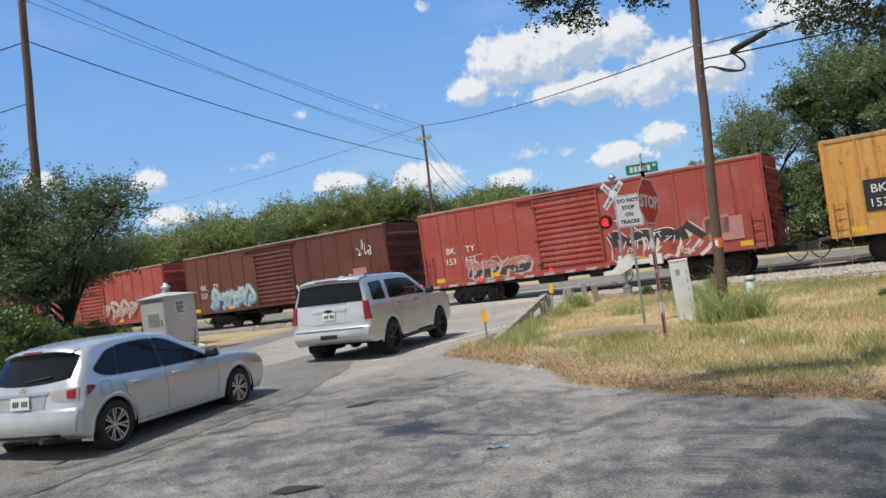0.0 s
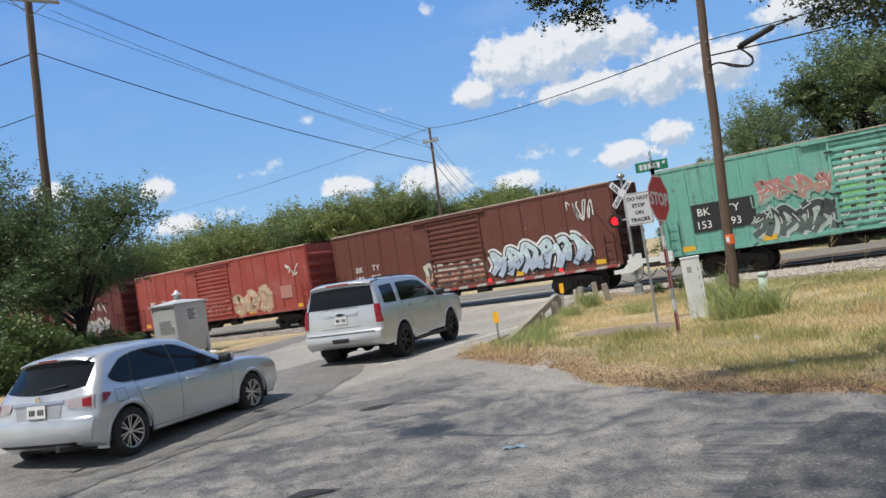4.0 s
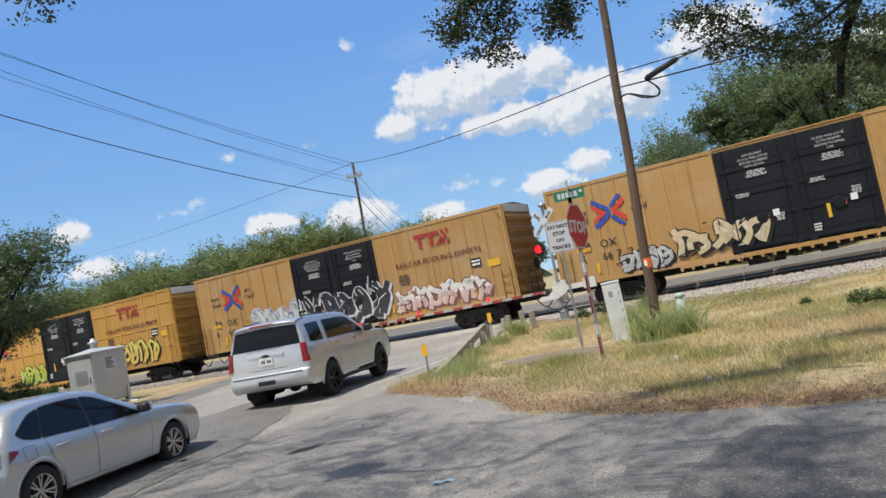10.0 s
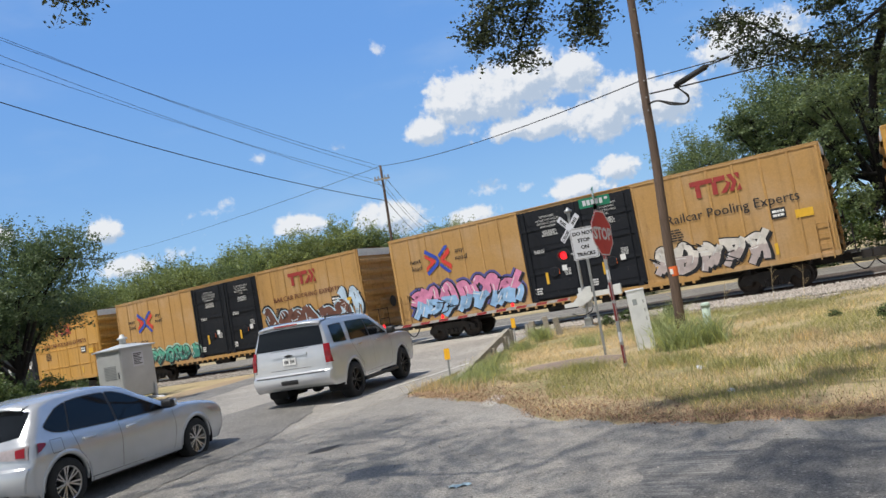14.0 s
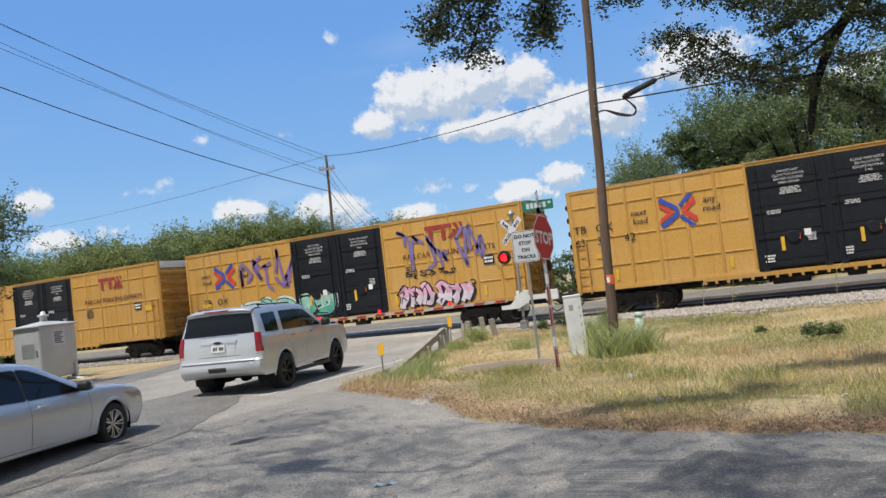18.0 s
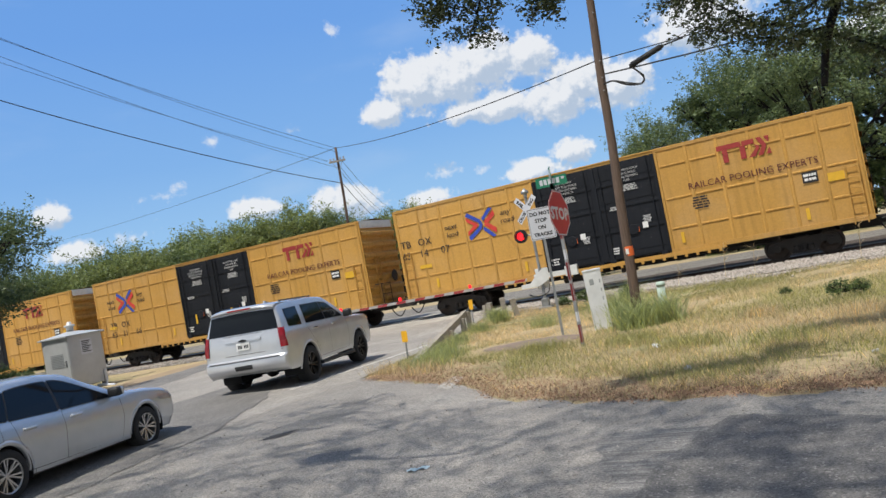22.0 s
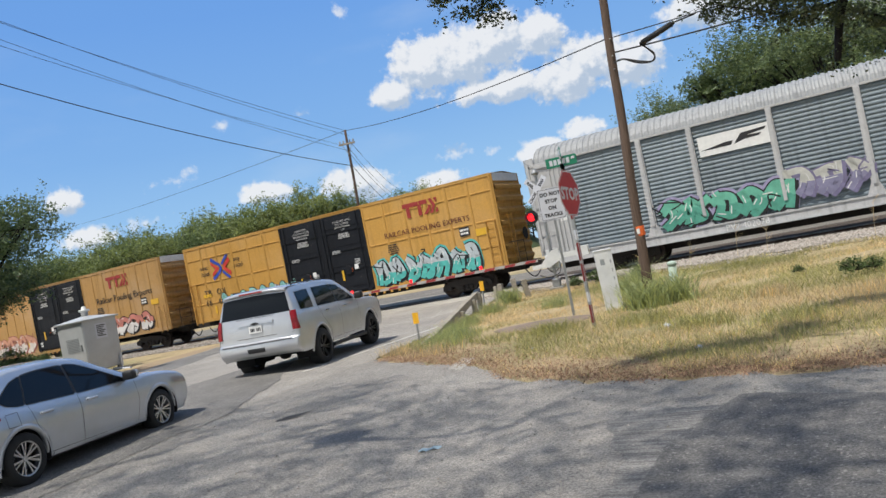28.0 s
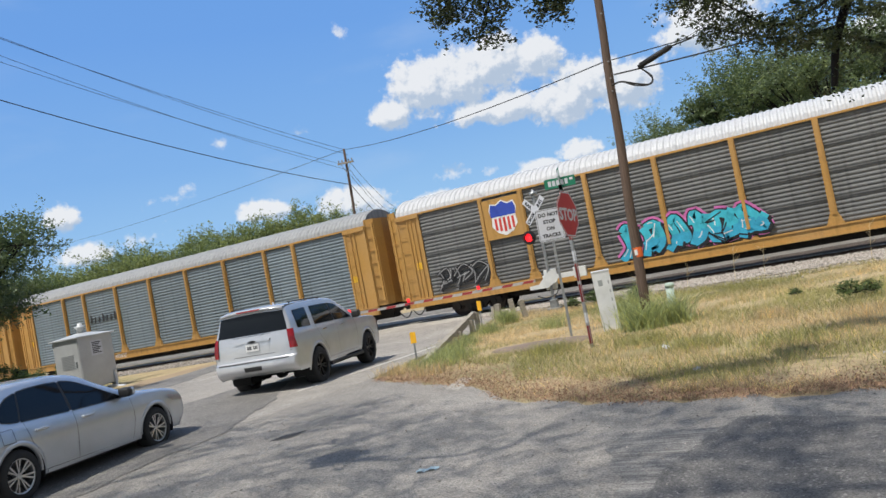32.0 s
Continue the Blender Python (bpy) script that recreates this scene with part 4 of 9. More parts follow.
def marks_for(two, three):
    """Reporting marks: the letters over the digits, in spaced groups."""
    return [(0.1, 0.0, two[0]), (1.0, 0.0, two[1]), (0.1, 0.52, three[0]), (1.0, 0.52, three[1]), (2.1, 0.52, three[2])]


def old_car(u, label, paint, digits, material=None, door_paint=None, **more):
    car = boxcar(u, label, paint, DIRTYROOF, door_paint=door_paint, group="fifty-foot boxcars", **more)
    material = material or CHALK
    if paint in (TEAL, OCHRE):
        put(car, patch(2.35, 1.1, INK), "number_panel", 1.15, 1.82, -HALF - 0.079, "black panel under the car's number")
    for k, t in enumerate(("BK", "TY")):
        put(car, word(t, 0.42, material), "lettering", 1.35 + 1.1 * k, 2.45)
    for k, t in enumerate(digits):
        put(car, word(t, 0.42, material), "lettering", 1.25 + 1.1 * k, 1.95)
    for x in (0.6, 3.6, 10.6, 14.6):
        put(car, patch(0.5, 0.2, HAZARD), "reflector", x, 1.15)
    put(car, patch(0.9, 0.7, PLATE_GREY), "stencil_plate", 13.4, 1.75)
    put(car, bars(0.8, 0.6, 5, CHALK, 5), "small_print", 13.45, 1.8, -HALF - 0.06)
    return car


# from the head of the train to its tail: where each left end stands at the start
old_car(-74.0, "faded red fifty-foot boxcar with corrugated door", RED, ("154", "027"))
c = old_car(-56.1, "faded red fifty-foot boxcar with pale graffiti", RED, ("154", "302"))
burner(c, 8.8, 12.6, 1.3, 2.6, [(0.5, 0.42, 0.36), (0.4, 0.3, 0.28)], (0.25, 0.05, 0.04), seed=3, letters=4)
scribble(c, 1.0, 1.2, 3.0, 1.2, WHITE, 4, 5)
c = old_car(-38.25, "dark brown fifty-foot boxcar with blue-grey graffiti", BROWN, ("157", "222"))
burner(c, 1.9, 5.8, 1.15, 2.4, [(0.45, 0.55, 0.6), (0.3, 0.45, 0.55)], (0.12, 0.16, 0.2), seed=5, letters=4)
burner(c, 9.2, 14.0, 1.2, 2.1, [(0.55, 0.6, 0.55), (0.15, 0.3, 0.25)], BLACK, seed=6, letters=5)
scribble(c, 13.8, 3.0, 1.0, 0.9, WHITE, 7, 4)
c = old_car(-20.35, "faded red fifty-foot boxcar with grey and brown graffiti", RED, ("153", "621"))
burner(c, 2.4, 5.6, 1.1, 2.0, [(0.5, 0.2, 0.16), (0.06, 0.05, 0.05)], (0.5, 0.4, 0.36), seed=8, letters=4)
burner(c, 9.5, 13.3, 1.1, 2.35, [(0.05, 0.035, 0.035), (0.42, 0.09, 0.07)], (0.7, 0.62, 0.55), seed=9, letters=4, fat=1.2)
put(c, patch(1.5, 0.9, PLATE_GREY), "stencil_plate", 13.3, 1.45)
c = old_car(-2.6, "rusty ochre fifty-foot boxcar with white and green graffiti", OCHRE, ("153", "018"))
burner(c, 9.4, 12.4, 1.2, 2.7, [WHITE, (0.35, 0.55, 0.5)], BLACK, seed=10, letters=3, fat=1.2)
burner(c, 12.4, 15.2, 1.2, 2.6, [(0.12, 0.3, 0.12), (0.7, 0.7, 0.6)], BLACK, seed=11, letters=4)
scribble(c, 2.2, 1.9, 2.8, 0.5, WHITE, 12, 7)
c = old_car(15.15, "teal fifty-foot boxcar with rusty door and bold graffiti", TEAL, ("153", "424"))
burner(c, 2.2, 7.4, 1.05, 2.3, [BLACK, BLACK], (0.3, 0.42, 0.62), (0.32, 0.45, 0.6), seed=13, letters=5, fat=1.1)
burner(c, 9.6, 14.6, 1.05, 2.7, [(0.45, 0.04, 0.06), (0.6, 0.1, 0.1)], BLACK, (0.6, 0.5, 0.5), seed=14, letters=6)
c = boxcar(32.9, "dark red fifty-foot boxcar with double doors and graffiti", MAROON, DIRTYROOF, 15.9, 4.95, (5.6, 4.8), None, True, False, True, "fifty-foot boxcars")
for x, w in ((1.2, 0.55), (2.3, 0.55), (3.4, 0.55)):
    put(c, patch(w, 0.75, STENCIL_TAN), "emblem_block", x, 2.9, label="tan painted emblem block")
for k, t in enumerate(("1 7", "2 1", "7 2")):
    put(c, word(t, 0.4, CHALK), "lettering", 1.3 + 1.0 * k, 2.2)
burner(c, 2.6, 5.8, 1.1, 2.4, [(0.42, 0.42, 0.46), (0.25, 0.25, 0.3)], (0.1, 0.02, 0.02), seed=15, letters=4)
burner(c, 9.6, 14.2, 1.2, 2.4, [(0.42, 0.42, 0.4), (0.3, 0.3, 0.33)], (0.08, 0.03, 0.03), seed=16, letters=6)
scribble(c, 9.4, 2.6, 4.6, 0.8, WHITE, 17, 8, 0.03)
c = old_car(50.65, "faded red fifty-foot boxcar with tan block graffiti", RED, ("154", "511"))
burner(c, 2.4, 6.2, 1.15, 2.3, [(0.5, 0.46, 0.46), (0.36, 0.3, 0.3)], (0.35, 0.1, 0.08), seed=18, letters=4, fat=1.2)
burner(c, 9.3, 12.6, 1.1, 2.5, [(0.6, 0.46, 0.32), (0.5, 0.36, 0.24)], (0.45, 0.15, 0.1), seed=19, letters=3, fat=1.4)
scribble(c, 6.3, 1.3, 3.2, 1.0, (0.6, 0.55, 0.5), 20, 7, 0.03)
scribble(c, 13.9, 2.9, 1.0, 0.9, WHITE, 21, 2, 0.06)
c = old_car(68.4, "dark brown fifty-foot boxcar with white outlined graffiti", BROWN, ("150", "000"))
burner(c, 5.6, 9.0, 1.15, 2.3, [(0.6, 0.56, 0.46), (0.5, 0.3, 0.2)], (0.1, 0.12, 0.12), seed=22, letters=5)
burner(c, 9.3, 14.4, 1.15, 2.6, [(0.55, 0.68, 0.72), (0.42, 0.5, 0.62)], BLACK, WHITE, seed=23, letters=6)
scribble(c, 13.6, 3.0, 1.2, 1.0, WHITE, 24, 5)
c = old_car(86.1, "teal fifty-foot boxcar with corroded door and tags", TEAL, ("153", "493"))
burner(c, 3.2, 8.6, 1.2, 2.4, [(0.05, 0.06, 0.06), (0.1, 0.13, 0.12)], (0.42, 0.5, 0.45), seed=25, letters=6)
burner(c, 3.6, 6.2, 2.5, 3.4, [(0.45, 0.2, 0.18), (0.4, 0.25, 0.2)], (0.25, 0.4, 0.34), seed=26, letters=4)
burner(c, 6.3, 9.1, 1.6, 3.9, [(0.62, 0.64, 0.58), (0.2, 0.5, 0.2)], (0.1, 0.06, 0.04), seed=27, letters=3)
burner(c, 10.0, 15.0, 1.2, 2.8, [(0.6, 0.6, 0.56), (0.7, 0.7, 0.7)], (0.05, 0.1, 0.09), seed=28, letters=4)
c = old_car(103.9, "bright red fifty-foot boxcar with blue graffiti", RED, ("154", "118"))
burner(c, 1.0, 5.8, 1.2, 2.8, [(0.35, 0.55, 0.68), (0.5, 0.5, 0.6)], (0.05, 0.05, 0.08), seed=29, letters=5)
burner(c, 9.4, 14.4, 1.1, 2.4, [(0.3, 0.55, 0.62), (0.6, 0.6, 0.6)], (0.05, 0.05, 0.07), seed=30, letters=5)

POOL = "yellow boxcar with black double doors and "
c = pool_car(121.6, marks_for(("TB", "OX"), ("64", "20", "15")), True, slogan=0, label=POOL + "white and green graffiti")
burner(c, 12.2, 17.6, 1.15, 2.4, [(0.72, 0.72, 0.7), (0.5, 0.52, 0.5)], BLACK, (0.4, 0.55, 0.12), seed=31, letters=6)
c = pool_car(142.5, marks_for(("TB", "OX"), ("6 6", "5 3", "6 3")), False, emblem=1, slogan=2, label=POOL + "graffiti along its whole side")
burner(c, 3.2, 7.0, 1.15, 2.6, [(0.5, 0.62, 0.4), (0.66, 0.66, 0.6)], BLACK, seed=32, letters=5)
burner(c, 7.0, 12.2, 1.2, 2.5, [(0.62, 0.3, 0.36), (0.35, 0.3, 0.32)], (0.3, 0.1, 0.14), seed=33, letters=6, y=-HALF - 0.12)
burner(c, 12.2, 17.0, 1.1, 2.9, [(0.45, 0.6, 0.75), (0.25, 0.4, 0.62), WHITE], (0.05, 0.1, 0.2), (0.66, 0.68, 0.72), seed=34, letters=5, fat=1.2)
burner(c, 16.8, 18.6, 1.1, 2.7, [(0.62, 0.36, 0.42), (0.7, 0.6, 0.62)], (0.4, 0.15, 0.2), seed=35, letters=2)
scribble(c, 1.0, 2.7, 1.0, 1.6, BLACK, 36, 3, 0.03)
scribble(c, 17.0, 3.0, 1.2, 1.3, BLACK, 37, 6, 0.05)
c = pool_car(163.4, marks_for(("TB", "OX"), ("63", "80", "78")), True, slogan=0, label=POOL + "pale blue graffiti")
burner(c, 12.7, 17.4, 1.1, 2.5, [(0.5, 0.7, 0.75), (0.36, 0.6, 0.68)], BLACK, seed=38, letters=5, fat=1.2)
c = pool_car(184.3, marks_for(("TB", "OX"), ("67", "26", "66")), True, slogan=0, label=POOL + "yellow outlined graffiti")
burner(c, 4.0, 6.7, 1.15, 2.4, [(0.55, 0.6, 0.08), (0.4, 0.5, 0.06)], BLACK, seed=39, letters=4)
burner(c, 12.3, 17.2, 1.2, 2.6, [(0.72, 0.6, 0.14), (0.7, 0.5, 0.1), (0.2, 0.5, 0.2)], BLACK, seed=40, letters=6, fat=0.8)
c = pool_car(205.2, marks_for(("TB", "OX"), ("6", "66", "49")), False, slogan=0, label=POOL + "lilac and teal graffiti")
burner(c, 3.6, 7.2, 1.15, 2.8, [(0.55, 0.64, 0.62), (0.42, 0.58, 0.52)], (0.25, 0.2, 0.4), (0.5, 0.47, 0.62), seed=41, letters=4, fat=1.2)
burner(c, 7.0, 12.2, 1.2, 3.0, [(0.03, 0.03, 0.04), (0.05, 0.05, 0.06)], (0.6, 0.6, 0.62), seed=42, letters=5, y=-HALF - 0.12)
burner(c, 12.6, 17.6, 1.15, 2.3, [(0.72, 0.7, 0.66), (0.62, 0.45, 0.4)], (0.25, 0.1, 0.1), seed=43, letters=6)
c = pool_car(226.1, marks_for(("TB", "OX"), ("6", "66 7", "2 4")), False, emblem=1, slogan=2, label=POOL + "silver graffiti")
burner(c, 2.6, 4.6, 1.1, 2.0, [(0.55, 0.55, 0.53), (0.45, 0.45, 0.45)], BLACK, seed=44, letters=4)
burner(c, 4.8, 8.4, 1.3, 2.5, [(0.7, 0.55, 0.36), (0.6, 0.5, 0.3)], BLACK, seed=45, letters=3, y=-HALF - 0.12)
burner(c, 12.4, 17.4, 1.15, 2.4, [(0.72, 0.68, 0.62), (0.6, 0.42, 0.36)], (0.35, 0.2, 0.15), seed=46, letters=6)
c = pool_car(247.0, marks_for(("TB", "OX"), ("64", "28", "60")), True, slogan=0, label=POOL + "white and orange graffiti")
burner(c, 3.8, 7.9, 1.15, 2.5, [(0.74, 0.74, 0.73), (0.7, 0.72, 0.72)], BLACK, (0.4, 0.62, 0.66), seed=47, letters=5, fat=1.1)
burner(c, 12.1, 17.2, 1.15, 2.6, [(0.72, 0.26, 0.05), (0.6, 0.12, 0.05)], BLACK, WHITE, seed=48, letters=6)
scribble(c, 0.4, 2.0, 1.0, 2.6, (0.2, 0.1, 0.05), 49, 6, 0.03)
c = pool_car(267.9, marks_for(("TB", "OX"), ("67", "59", "90")), True, slogan=0, label=POOL + "few white tags")
scribble(c, 2.6, 1.6, 3.6, 0.7, WHITE, 50, 6, 0.07)
c = pool_car(288.8, marks_for(("TB", "OX"), ("6", "68 1", "8 2")), False, slogan=0, label=POOL + "green and pale blue graffiti")
burner(c, 1.6, 6.8, 1.1, 2.0, [(0.1, 0.42, 0.3), (0.05, 0.25, 0.2)], BLACK, (0.4, 0.6, 0.5), seed=51, letters=7)
burner(c, 12.0, 17.8, 1.15, 2.9, [(0.16, 0.07, 0.05), (0.1, 0.05, 0.04), (0.6, 0.75, 0.85)], (0.5, 0.68, 0.8), BLACK, seed=52, letters=6, fat=1.25)
burner(c, 17.2, 18.6, 1.6, 3.4, [(0.55, 0.7, 0.85), (0.5, 0.65, 0.8)], BLACK, seed=53, letters=2)
c = pool_car(309.7, marks_for(("TB", "OX"), ("66", "41", "08")), False, slogan=1, label=POOL + "pink and blue graffiti")
burner(c, 0.6, 6.4, 1.15, 2.6, [(0.7, 0.25, 0.42), (0.3, 0.5, 0.75)], BLACK, (0.1, 0.1, 0.3), seed=54, letters=7, fat=1.2)
burner(c, 12.3, 16.6, 1.15, 2.4, [(0.7, 0.66, 0.6), (0.5, 0.42, 0.4)], BLACK, seed=55, letters=5)
c = pool_car(330.6, marks_for(("TB", "OX"), ("64", "07", "31")), True, slogan=0, label=POOL + "silver outlined graffiti")
burner(c, 12.2, 16.0, 1.15, 2.4, [(0.6, 0.6, 0.6), (0.4, 0.4, 0.42)], BLACK, WHITE, seed=56, letters=5)
scribble(c, 17.4, 2.8, 1.0, 1.8, WHITE, 57, 5, 0.08)
c = pool_car(351.5, marks_for(("TB", "OX"), ("64", "19", "40")), True, slogan=0, label=POOL + "black, green and red graffiti")
burner(c, 2.6, 7.6, 1.1, 2.0, [BLACK, BLACK], (0.6, 0.6, 0.58), seed=58, letters=6, fat=0.9)
burner(c, 7.2, 9.2, 2.4, 3.4, [(0.03, 0.03, 0.03), (0.02, 0.02, 0.02)], (0.6, 0.6, 0.6), seed=59, letters=2, y=-HALF - 0.12)
burner(c, 9.8, 11.8, 2.4, 3.4, [(0.03, 0.03, 0.03), (0.02, 0.02, 0.02)], (0.6, 0.6, 0.6), seed=60, letters=2, y=-HALF - 0.12)
burner(c, 12.1, 16.4, 1.2, 2.4, [(0.1, 0.5, 0.08), (0.6, 0.62, 0.05)], BLACK, (0.6, 0.03, 0.02), seed=61, letters=6, fat=1.1)
c = pool_car(372.4, marks_for(("TB", "OX"), ("63", "26", "07")), True, slogan=0, label=POOL + "clean bright paint")
c = pool_car(393.3, marks_for(("TB", "OX"), ("64", "17", "53")), True, slogan=0, label=POOL + "purple and mint green graffiti")
burner(c, 3.2, 9.0, 1.1, 2.3, [(0.3, 0.6, 0.48), (0.12, 0.42, 0.32)], BLACK, (0.6, 0.72, 0.66), seed=62, letters=5, fat=1.25)
scribble(c, 3.6, 2.7, 3.2, 2.0, (0.22, 0.14, 0.32), 63, 5, 0.16)
scribble(c, 12.8, 2.7, 4.0, 1.9, (0.2, 0.16, 0.36), 64, 6, 0.14)
burner(c, 12.5, 16.2, 1.1, 2.1, [(0.75, 0.4, 0.55), (0.7, 0.6, 0.66)], BLACK, seed=65, letters=6)
scribble(c, 13.0, 2.4, 2.6, 0.35, BLACK, 66, 8, 0.05)
c = pool_car(414.2, marks_for(("TB", "OX"), ("63", "31", "42")), True, slogan=0, label=POOL + "clean bright paint")
c = boxcar(435.1, "maroon sixty-foot boxcar with double plug doors and graffiti", MAROON, DIRTYROOF, 18.85, 5.05, (7.0, 4.9), MAROON, True, False, True, "sixty-foot boxcars", CHALK, 1.0, 7)
for x, z, t in ((0.6, 3.4, "SM"), (2.0, 3.4, "W"), (0.6, 2.85, "608"), (2.0, 2.85, "041")):
    put(c, word(t, 0.46, CHALK), "lettering", x, z)
for k in (0, 1):
    put(c, bars(1.1, 0.5, 4, CHALK, 33 + k), "small_print", 7.5 + 2.6 * k, 4.1, -HALF - 0.11)
burner(c, 0.5, 7.2, 1.1, 2.5, [(0.62, 0.58, 0.44), (0.36, 0.44, 0.5), WHITE], (0.16, 0.2, 0.24), (0.3, 0.36, 0.42), seed=67, letters=5, fat=1.1)
burner(c, 11.2, 16.6, 1.1, 2.5, [(0.42, 0.66, 0.78), (0.25, 0.45, 0.6), WHITE], BLACK, (0.6, 0.66, 0.7), seed=68, letters=6)
scribble(c, 15.8, 2.6, 1.4, 1.4, (0.5, 0.55, 0.6), 69, 6, 0.05)
for u, d in ((456.0, ("63", "31", "60")), (476.9, ("63", "31", "66")), (497.8, ("63", "14", "07"))):
    pool_car(u, marks_for(("TB", "OX"), d), True, slogan=0, label=POOL + "clean bright paint")
c = pool_car(518.7, marks_for(("TB", "OX"), ("6 6", "7 5 8", "0")), False, slogan=0, label=POOL + "white and silver graffiti")
burner(c, 0.9, 6.9, 1.1, 2.2, [(0.5, 0.6, 0.7), (0.6, 0.62, 0.5)], BLACK, (0.3, 0.32, 0.5), seed=70, letters=6)
burner(c, 12.1, 16.6, 1.1, 2.6, [(0.74, 0.74, 0.74), (0.7, 0.7, 0.7)], BLACK, (0.4, 0.14, 0.14), seed=71, letters=6, fat=1.1)
scribble(c, 12.6, 2.6, 5.0, 0.8, (0.3, 0.15, 0.1), 72, 9, 0.04)
c = pool_car(539.6, marks_for(("TB", "OX"), ("6", "65 2", "6 8")), False, slogan=2, label=POOL + "black outlined graffiti")
burner(c, 3.8, 6.9, 1.05, 2.2, [(0.62, 0.62, 0.6), (0.45, 0.45, 0.46)], BLACK, (0.3, 0.42, 0.45), seed=73, letters=4, fat=1.1)
burner(c, 12.0, 17.4, 1.1, 2.4, [(0.66, 0.5, 0.28), (0.55, 0.42, 0.28)], BLACK, seed=74, letters=8)
scribble(c, 17.0, 2.6, 1.3, 1.8, (0.15, 0.1, 0.06), 75, 7, 0.05)
c = pool_car(560.5, marks_for(("TB", "OX"), ("66", "36", "64")), False, slogan=1, label=POOL + "pale blue graffiti")
burner(c, 3.0, 6.9, 1.1, 1.95, [(0.5, 0.68, 0.72), (0.36, 0.5, 0.55)], (0.25, 0.35, 0.4), seed=76, letters=5)
burner(c, 11.9, 17.3, 1.1, 2.6, [(0.5, 0.62, 0.66), (0.62, 0.4, 0.3)], BLACK, seed=77, letters=5, fat=1.2)
c = pool_car(581.4, marks_for(("TB", "OX"), ("671", "8", "242")), False, slogan=1, label=POOL + "turquoise graffiti")
burner(c, 0.8, 7.2, 1.1, 2.3, [(0.45, 0.7, 0.68), (0.6, 0.6, 0.5)], BLACK, seed=78, letters=7)
burner(c, 12.2, 17.0, 1.1, 2.3, [(0.7, 0.66, 0.6), (0.6, 0.5, 0.4)], BLACK, seed=79, letters=6)
c = pool_car(602.3, marks_for(("TB", "OX"), ("66", "12", "90")), False, slogan=1, label=POOL + "brick red graffiti")
burner(c, 2.0, 6.6, 1.1, 2.3, [(0.6, 0.3, 0.2), (0.66, 0.6, 0.55)], (0.3, 0.1, 0.08), seed=80, letters=5)
burner(c, 13.6, 17.4, 1.1, 2.2, [(0.55, 0.2, 0.16), (0.7, 0.68, 0.66)], BLACK, seed=81, letters=4, fat=1.3)
c = pool_car(623.2, marks_for(("TB", "OX"), ("66", "46", "57")), True, slogan=0, label=POOL + "teal wild graffiti")
burner(c, 2.1, 7.4, 1.1, 2.3, [(0.3, 0.62, 0.58), (0.55, 0.58, 0.58), (0.7, 0.3, 0.1)], BLACK, seed=82, letters=8)
burner(c, 12.2, 17.6, 1.0, 2.3, [(0.5, 0.56, 0.58), (0.1, 0.5, 0.45), WHITE], BLACK, (0.1, 0.5, 0.46), seed=83, letters=7)


# ---- covered car carriers ----
@once
def rack_panel(width, zlo, zhi, bands, material):
    """A corrugated side screen; bands of joints divide it in height."""
    def build(bm):
        n = 24
        rows = []
        h = (zhi - zlo) / n
        for k in range(n):
            a = zlo + h * k
            for z, d in ((a + 0.06 * h, 0.0), (a + 0.36 * h, -0.024), (a + 0.6 * h, -0.024), (a + 0.94 * h, 0.0)):
                rows.append([(0, d, z), (width, d, z)])
        quad_mesh(bm, rows)
        for k in range(1, bands):
            z = zlo + (zhi - zlo) * k / bands
            box(bm, 0, width, -0.055, -0.03, z - 0.022, z + 0.022)
    return mesh_of("side_screen", build, material)


@once
def rack_post(zlo, zhi, material):
    def build(bm):
        prism(bm, [(-0.3, 0, zlo), (-0.12, 0, zlo + 0.45), (-0.1, 0, zhi), (0.1, 0, zhi), (0.12, 0, zlo + 0.45), (0.3, 0, zlo)], (0, -0.12, 0))
        box(bm, -0.06, 0.06, -0.17, -0.12, zlo + 0.4, zhi - 0.05)
    return mesh_of("rack_post", build, material)


@once
def rack_roof(length, z, material):
    def build(bm):
        n = 110
        rows = []
        for k in range(n + 1):
            x = length * k / n
            for dx, up in ((0.0, 0.0), (0.07, 0.0), (0.1, 0.035), (0.2, 0.035)):
                if x + dx > length:
                    break
                rows.append([(x + dx, -1.5 * math.cos(a) * (1 + up / 3), z + 0.82 * math.sin(a) + up) for a in [math.pi * j / 12 for j in range(13)]])
        quad_mesh(bm, rows)
        for x0 in (0.0, length):
            prism(bm, [(x0, -1.5 * math.cos(math.pi * j / 12), z + 0.82 * math.sin(math.pi * j / 12)) for j in range(13)], (0.03, 0, 0))
    return mesh_of("roof", build, material)


@once
def rack_sill(length, material):
    def build(bm):
        box(bm, 0.0, length, -0.12, 0.0, 0.77, 1.1)
        box(bm, 0.0, length, -0.18, 0.0, 0.72, 0.78)
        box(bm, 0.0, length, -0.16, 0.0, 1.06, 1.12)
    return mesh_of("side_sill", build, material)


